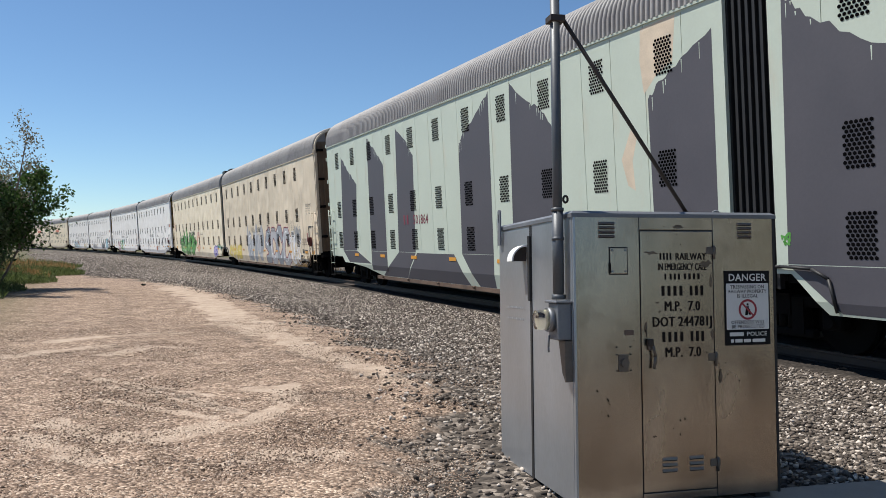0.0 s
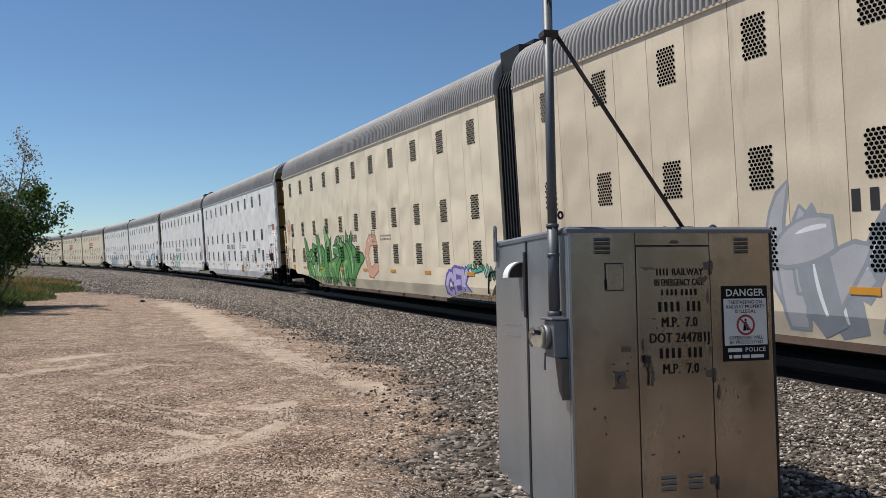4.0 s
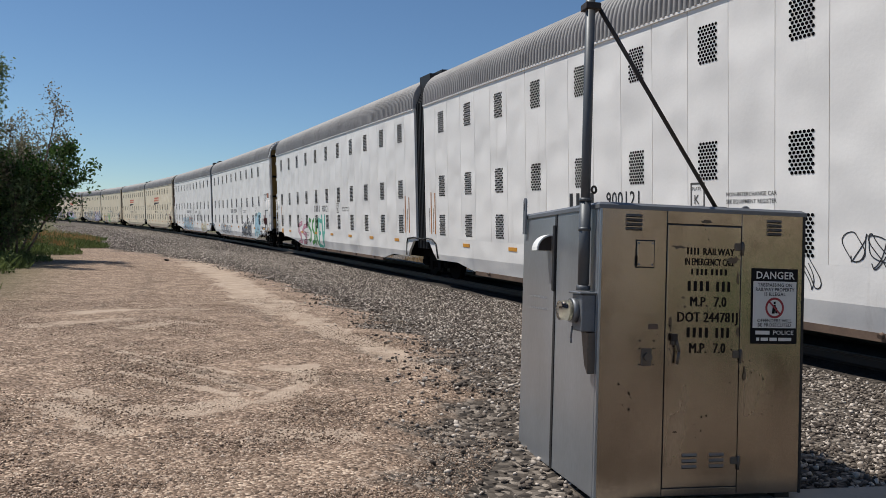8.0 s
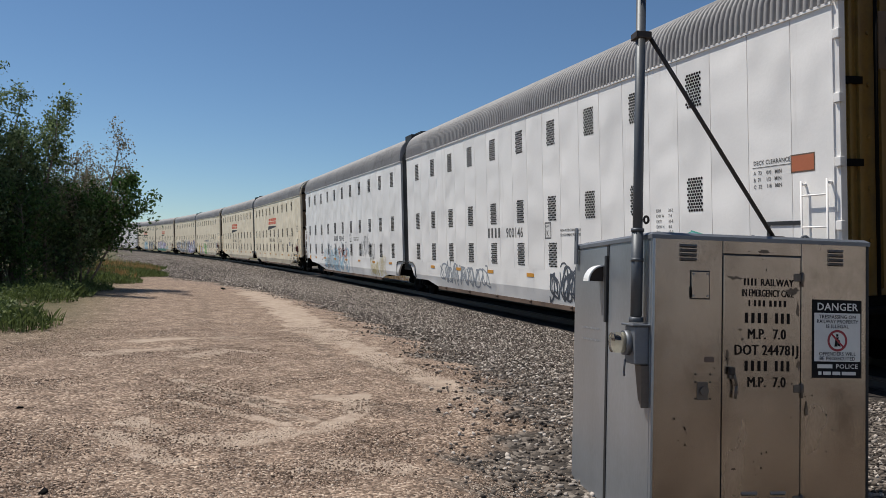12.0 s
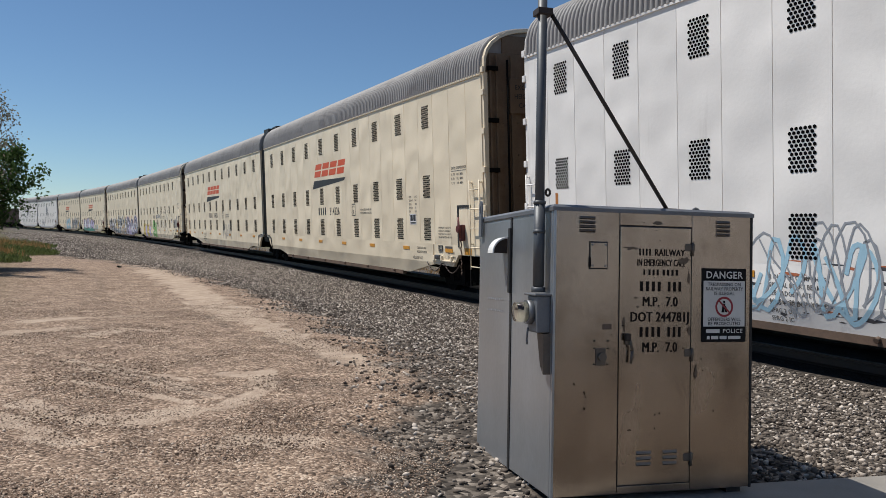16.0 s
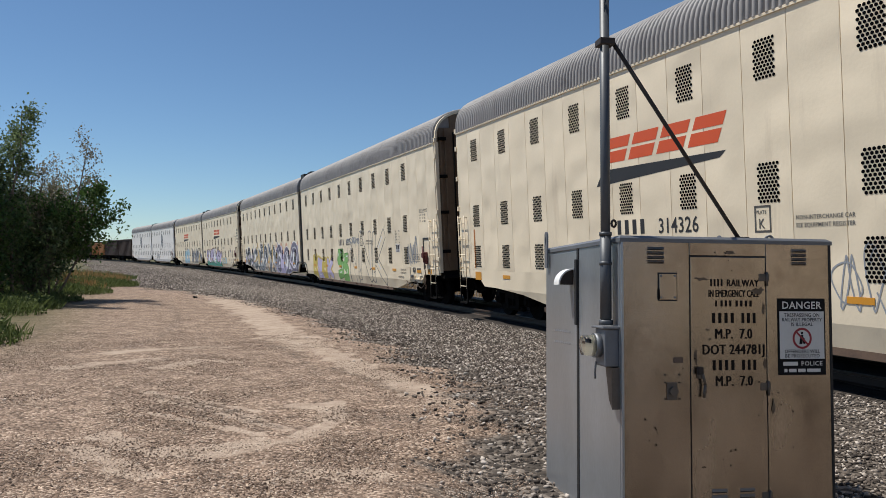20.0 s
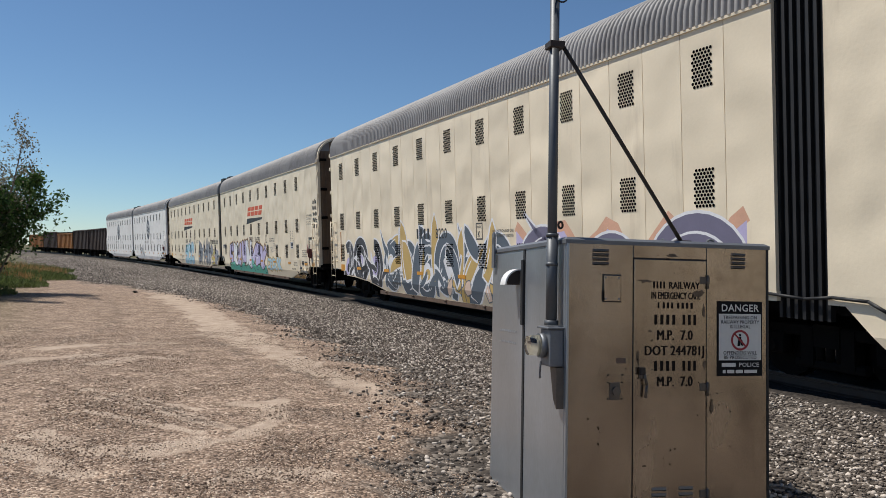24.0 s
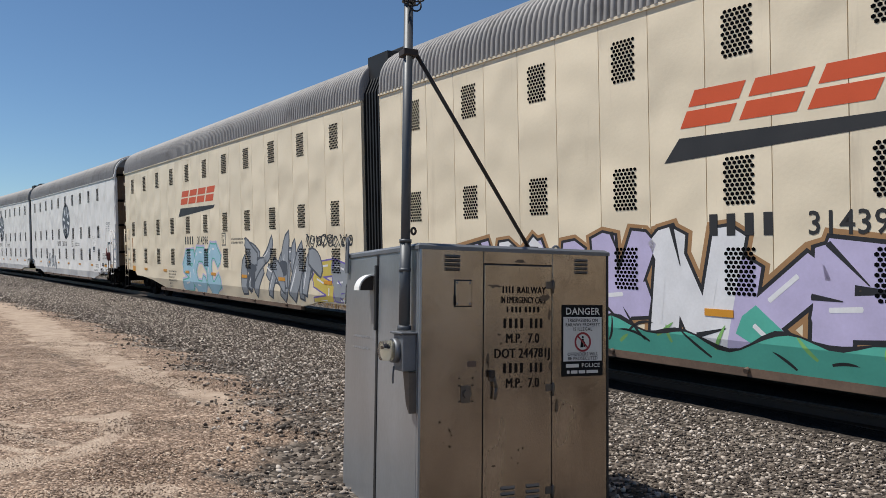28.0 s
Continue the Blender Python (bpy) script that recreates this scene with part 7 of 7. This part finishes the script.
def tree(x, y, height, spread, seed, leaf_mat, leaves, leaf_size, label, stems=1, lean=(0, 0), bare=0.0, low=0.15, droop=0.0):
    rnd = random.Random(seed)
    rng = np.random.default_rng(seed)
    if leaf_size < 0.2:
        leaves, leaf_size = int(leaves * 2.2), leaf_size * 0.74
        height = height * (0.88 if height > 5 else 0.95)
    t = thing("tree", label, "tree", "trees by the yard", pose(x, y, float(ground_height(x, y)[0]) - 0.05))
    trunk, limbs = bmesh.new(), bmesh.new()
    tips = []

    def grow(p, d, length, r, level):
        n = 3
        q = p
        for i in range(n):
            d2 = (d + Vector((rnd.uniform(-1, 1), rnd.uniform(-1, 1), rnd.uniform(-0.4, 0.7 - droop))) * 0.17).normalized()
            e = q + d2 * length / n
            ra, rb = r * (1 - 0.25 * i / n), r * (1 - 0.25 * (i + 1) / n)
            add_tube(trunk if level == 0 else limbs, q, e, ra, 7 if level < 2 else 5, rb, cap=False)
            q, d = e, d2
            if level < 3:
                k = rnd.randint(1, 2) if level else 3
                if level == 0 and i == 0 and low > 0.3:
                    k = 0
                for _ in range(k):
                    side = Vector((rnd.uniform(-1, 1) * spread, rnd.uniform(-1, 1) * spread, rnd.uniform(0.05, 0.9) - droop * 0.7))
                    grow(q, (d * 0.55 + side * 0.75).normalized(), length * rnd.uniform(0.5, 0.72), rb * 0.55, level + 1)
            if level >= 2:
                tips.append((q, r))
        tips.append((q, r))

    for s in range(stems):
        a = rnd.uniform(0, 6.28)
        tilt = 0.12 + 0.16 * (stems > 1)
        grow(Vector((rnd.uniform(-0.5, 0.5), rnd.uniform(-0.5, 0.5), 0)) * (stems > 1), Vector((math.cos(a) * tilt + lean[0], math.sin(a) * tilt + lean[1], 1)).normalized(), height * rnd.uniform(0.42, 0.5), 0.035 * height * (0.5 if stems > 1 else 0.62), 0)
    part("trunk", trunk, BARK, t, "grey-brown bark")
    part("branch", limbs, BARK, t)
    pts = np.array([p[:] for p, _ in tips])
    w = np.clip((pts[:, 2] / height), 0.35, 1)
    pick = rng.choice(len(pts), leaves, p=w / w.sum())
    c = pts[pick] + rng.normal(0, 0.25, (leaves, 3)) * np.array([1, 1, 0.8])
    if bare:
        c = c[rng.random(len(c)) > bare * (c[:, 2] / height)]
    c = c[c[:, 2] > 0.2]
    n = len(c)
    u = rng.normal(0, 1, (n, 3))
    u /= np.linalg.norm(u, axis=1)[:, None]
    q = np.cross(u, rng.normal(0, 1, (n, 3)))
    q /= np.linalg.norm(q, axis=1)[:, None]
    sz = leaf_size * rng.uniform(0.6, 1.3, (n, 1))
    v = np.stack([c - u * sz, c + q * sz * 0.6, c + u * sz, c - q * sz * 0.6], 1).reshape(-1, 3)
    o = new("crown", mesh_from("crown", v, np.arange(len(v)), 4, leaf_mat))
    o.parent = t
    o["label"] = "crown of small leaves with gaps"
    return t


def plume(x, y, height, width, seed, leaf_mat, leaves, leaf_size, label, stems=4, low=0.12, bare=0.0, lean=(0.0, 0.0), fan=0.16):
    """A many-stemmed tree: steep stems, short rising side twigs and leaves in clumps along them."""
    rnd = random.Random(seed)
    rng = np.random.default_rng(seed)
    t = thing("tree", label, "tree", "trees by the yard", pose(x, y, float(ground_height(x, y)[0]) - 0.05))
    trunk, limbs = bmesh.new(), bmesh.new()
    clumps, weight = [], []
    for k in range(stems):
        a = 2 * math.pi * k / stems + rnd.uniform(-0.5, 0.5)
        hk = height * (1.0 if k == 0 else rnd.uniform(0.66, 0.96))
        d = Vector((math.cos(a) * fan * rnd.uniform(0.5, 1.3) + lean[0], math.sin(a) * fan * rnd.uniform(0.5, 1.3) + lean[1], 1)).normalized()
        p, n = Vector((math.cos(a), math.sin(a), 0)) * 0.12 * (stems > 1), 12
        r0 = 0.012 * height
        for i in range(n):
            u = i / n
            d = (d + Vector((rnd.uniform(-1, 1) * 0.10, rnd.uniform(-1, 1) * 0.10, 0.06))).normalized()
            q = p + d * hk / n
            add_tube(trunk, p, q, r0 * (1 - 0.85 * u), 7, r0 * (1 - 0.85 * (u + 1 / n)), cap=False)
            if u > low:
                for _ in range(rnd.randint(3, 4)):
                    b = rnd.uniform(0, 6.28)
                    long = width * rnd.uniform(0.35, 1.0) * (1.0 - 0.72 * u) + 0.22
                    e = Vector((math.cos(b), math.sin(b), rnd.uniform(0.45, 1.25))).normalized()
                    s0 = p.lerp(q, rnd.random())
                    prev = s0
                    for m in range(4):
                        e = (e + Vector((rnd.uniform(-0.2, 0.2), rnd.uniform(-0.2, 0.2), 0.05))).normalized()
                        nxt = prev + e * long / 4
                        add_tube(limbs, prev, nxt, max(0.004, 0.010 * (1 - m / 4)), 4, 0.004, cap=False)
                        if m >= 1:
                            clumps.append(nxt[:])
                            weight.append(rnd.uniform(0.15, 1.0) * (1 - bare * (nxt.z / height > 0.3)))
                        prev = nxt
            p = q
        clumps.append(p[:]), weight.append(1.0)
    part("trunk", trunk, BARK, t, "grey-brown bark")
    part("branch", limbs, BARK, t)
    pts, w = np.array(clumps), np.array(weight) + 1e-6
    keep = rng.random(len(pts)) > 0.12
    pts, w = pts[keep], w[keep]
    n = int(leaves * (1 - 0.8 * bare))
    c = pts[rng.choice(len(pts), n, p=w / w.sum())] + rng.normal(0, 0.115, (n, 3))
    c = c[c[:, 2] > 0.1]
    n = len(c)
    u = rng.normal(0, 1, (n, 3))
    u /= np.linalg.norm(u, axis=1)[:, None]
    q = np.cross(u, rng.normal(0, 1, (n, 3)))
    q /= np.linalg.norm(q, axis=1)[:, None]
    sz = leaf_size * rng.uniform(0.6, 1.3, (n, 1))
    v = np.stack([c - u * sz, c + q * sz * 0.55, c + u * sz, c - q * sz * 0.55], 1).reshape(-1, 3)
    o = new("crown", mesh_from("crown", v, np.arange(len(v)), 4, leaf_mat))
    o.parent = t
    o["label"] = "crown of small leaves with gaps"
    return t


def build_plants():
    rng = np.random.default_rng(9)
    for k, (x, y, h, wd) in enumerate(((-13.6, 19.0, 6.1, 1.25), (-12.5, 19.4, 6.2, 1.25), (-11.5, 19.7, 6.4, 1.3), (-11.0, 20.7, 5.7, 1.1), (-12.2, 21.2, 5.9, 1.4))):
        plume(x, y, h, wd, 21 + k, LEAF, 9500, 0.050, "tall many-stemmed elm with loose green plumes", 4)
    plume(-10.25, 21.2, 4.9, 0.8, 31, LEAF, 4200, 0.050, "slim young elm with a narrow crown", 2, fan=0.10)
    plume(-9.9, 22.2, 5.0, 1.6, 32, LEAF_GREY, 13000, 0.042, "half-bare greyish tree with thin twigs", 6, low=0.25, bare=0.62, lean=(0.16, 0.0), fan=0.22)
    plume(-9.5, 22.6, 3.7, 2.3, 33, LEAF_DEEP, 15000, 0.060, "low dark green tree leaning over the yard", 4, low=0.2, lean=(0.22, 0.0), fan=0.34)
    for k, (x, y, h) in enumerate(((-14.9, 18.8, 4.6), (-16.0, 19.6, 4.3), (-17.5, 20.0, 4.4), (-19.2, 20.5, 4.6))):
        plume(x, y, h, 1.2, 41 + k, LEAF, 9000, 0.06, "elm sapling with loose rising branches", 4)
    for k, (x, y, h) in enumerate(((-12.9, 18.0, 3.1), (-14.6, 17.6, 3.0), (-11.5, 18.9, 3.2), (-10.6, 20.2, 3.0), (-16.3, 17.4, 3.0), (-12.0, 20.4, 3.6), (-13.4, 20.2, 3.8), (-9.8, 21.8, 2.4), (-18.0, 18.0, 3.0))):
        plume(x, y, h, 1.5, 60 + k, LEAF if k % 3 else LEAF_DEEP, 7500, 0.054, "shrubby young elm with leaves to the ground", 6, low=0.0, fan=0.34)
    for k, (x, y, h) in enumerate(((-14.5, 25.5, 4.2), (-17.5, 27.0, 4.4), (-20.5, 24.0, 4.6), (-13.0, 30.5, 3.6), (-22.0, 20.5, 4.2))):
        plume(x, y, h, 1.7, 80 + k, LEAF, 8000, 0.08, "bushy elm thicket behind the yard's trees", 6, low=0.0, fan=0.3)
    weeds = [(-7.2, 10.2, 0.9), (-8.2, 11.0, 1.1), (-9.4, 12.6, 1.5), (-10.8, 14.8, 2.0), (-9.6, 19.2, 1.4), (-8.9, 18.2, 0.9), (-10.4, 22.0, 2.0), (-10.6, 27.0, 2.0), (-12.0, 34.0, 3.0), (-15.0, 44.0, 4.0), (-6.8, 9.6, 0.5), (-8.9, 16.6, 1.0)]
    blades("weeds", weeds, 16000, 0.5, 0.008, WEED, rng, "green roadside weeds", 0.9)
    mounds("weed_leaves", weeds, 42000, 0.75, 0.034, WEED, rng, "leafy green roadside weeds")
    dry = [(-9.0, 12.0, 0.7), (-8.8, 11.8, 0.5), (-8.6, 12.2, 0.5), (-11.5, 30.0, 2.0), (-13.5, 40.0, 3.0)]
    blades("dry_grass", dry, 5000, 0.75, 0.007, DRY, rng, "tall dry tan grass", 0.25)
    # low weeds behind the track
    back = []
    for s in range(-10, 60, 3):
        x, y, h = on_line(s)
        back.append((x + 4.5 * math.cos(h) + rng.uniform(-1, 1.5), y + 4.5 * math.sin(h), rng.uniform(0.5, 1.4)))
    blades("weeds", back, 5000, 0.4, 0.009, DRY, rng, "dry weeds beyond the track")
    # far trees along the horizon, seen left of the train
    for k, (x, y) in enumerate(((-62, 215), (-75, 225), (-90, 240), (-50, 150), (-60, 130), (-44, 120))):
        tree(x, y, rng.uniform(6, 9), 0.9, 40 + k, LEAF, 2500, 0.28, "distant tree on the flat horizon", 2)
    # small things on the ground
    for x, y, s, lab in ((-4.50, 2.42, 0.06, "dark clod of earth on the gravel"), (-4.42, 2.36, 0.035, "dark clod of earth on the gravel"), (-4.47, 3.13, 0.032, "small dark clod on the gravel"), (-3.46, 0.64, 0.035, "small dark clod on the gravel"), (-5.15, 4.02, 0.04, "small dark clod on the gravel"), (-5.32, 24.3, 0.14, "dark stone lying on the gravel")):
        o = scatter_stones("stone", np.array([[x, y]]), ground_height(x, y) + s * 0.2, np.array([s]), BALLAST, rng, 0.5)
        o.data.materials.clear()
        o.data.materials.append(UNDER)
        tagged(o, lab, "stone")


build_plants()


def utility_pole(x, y, h):
    p = thing("utility_pole", "weathered wooden utility pole with crossarms", "pole", m=pose(x, y, -0.4, 0, 0, 20))
    part("post", tube((0, 0, 0), (0, 0, h), 0.16, 10, r2=0.11), TIE, p)
    for z in (h - 0.5, h - 1.4):
        part("crossarm", box(-1.1, 1.1, -0.06, 0.06, z, z + 0.12), TIE, p)
        for q in (-1.0, -0.45, 0.45, 1.0):
            part("insulator", tube((q, 0, z + 0.12), (q, 0, z + 0.28), 0.05, 8), SEAL, p)


utility_pole(-51.0, 208.0, 10.5)


def motions():
    for ob, s0, s1 in MOVERS:
        walk(ob, [(t, car_pose(s0 - travel(t), s1 - travel(t))) for t in range(0, 29)])


motions()
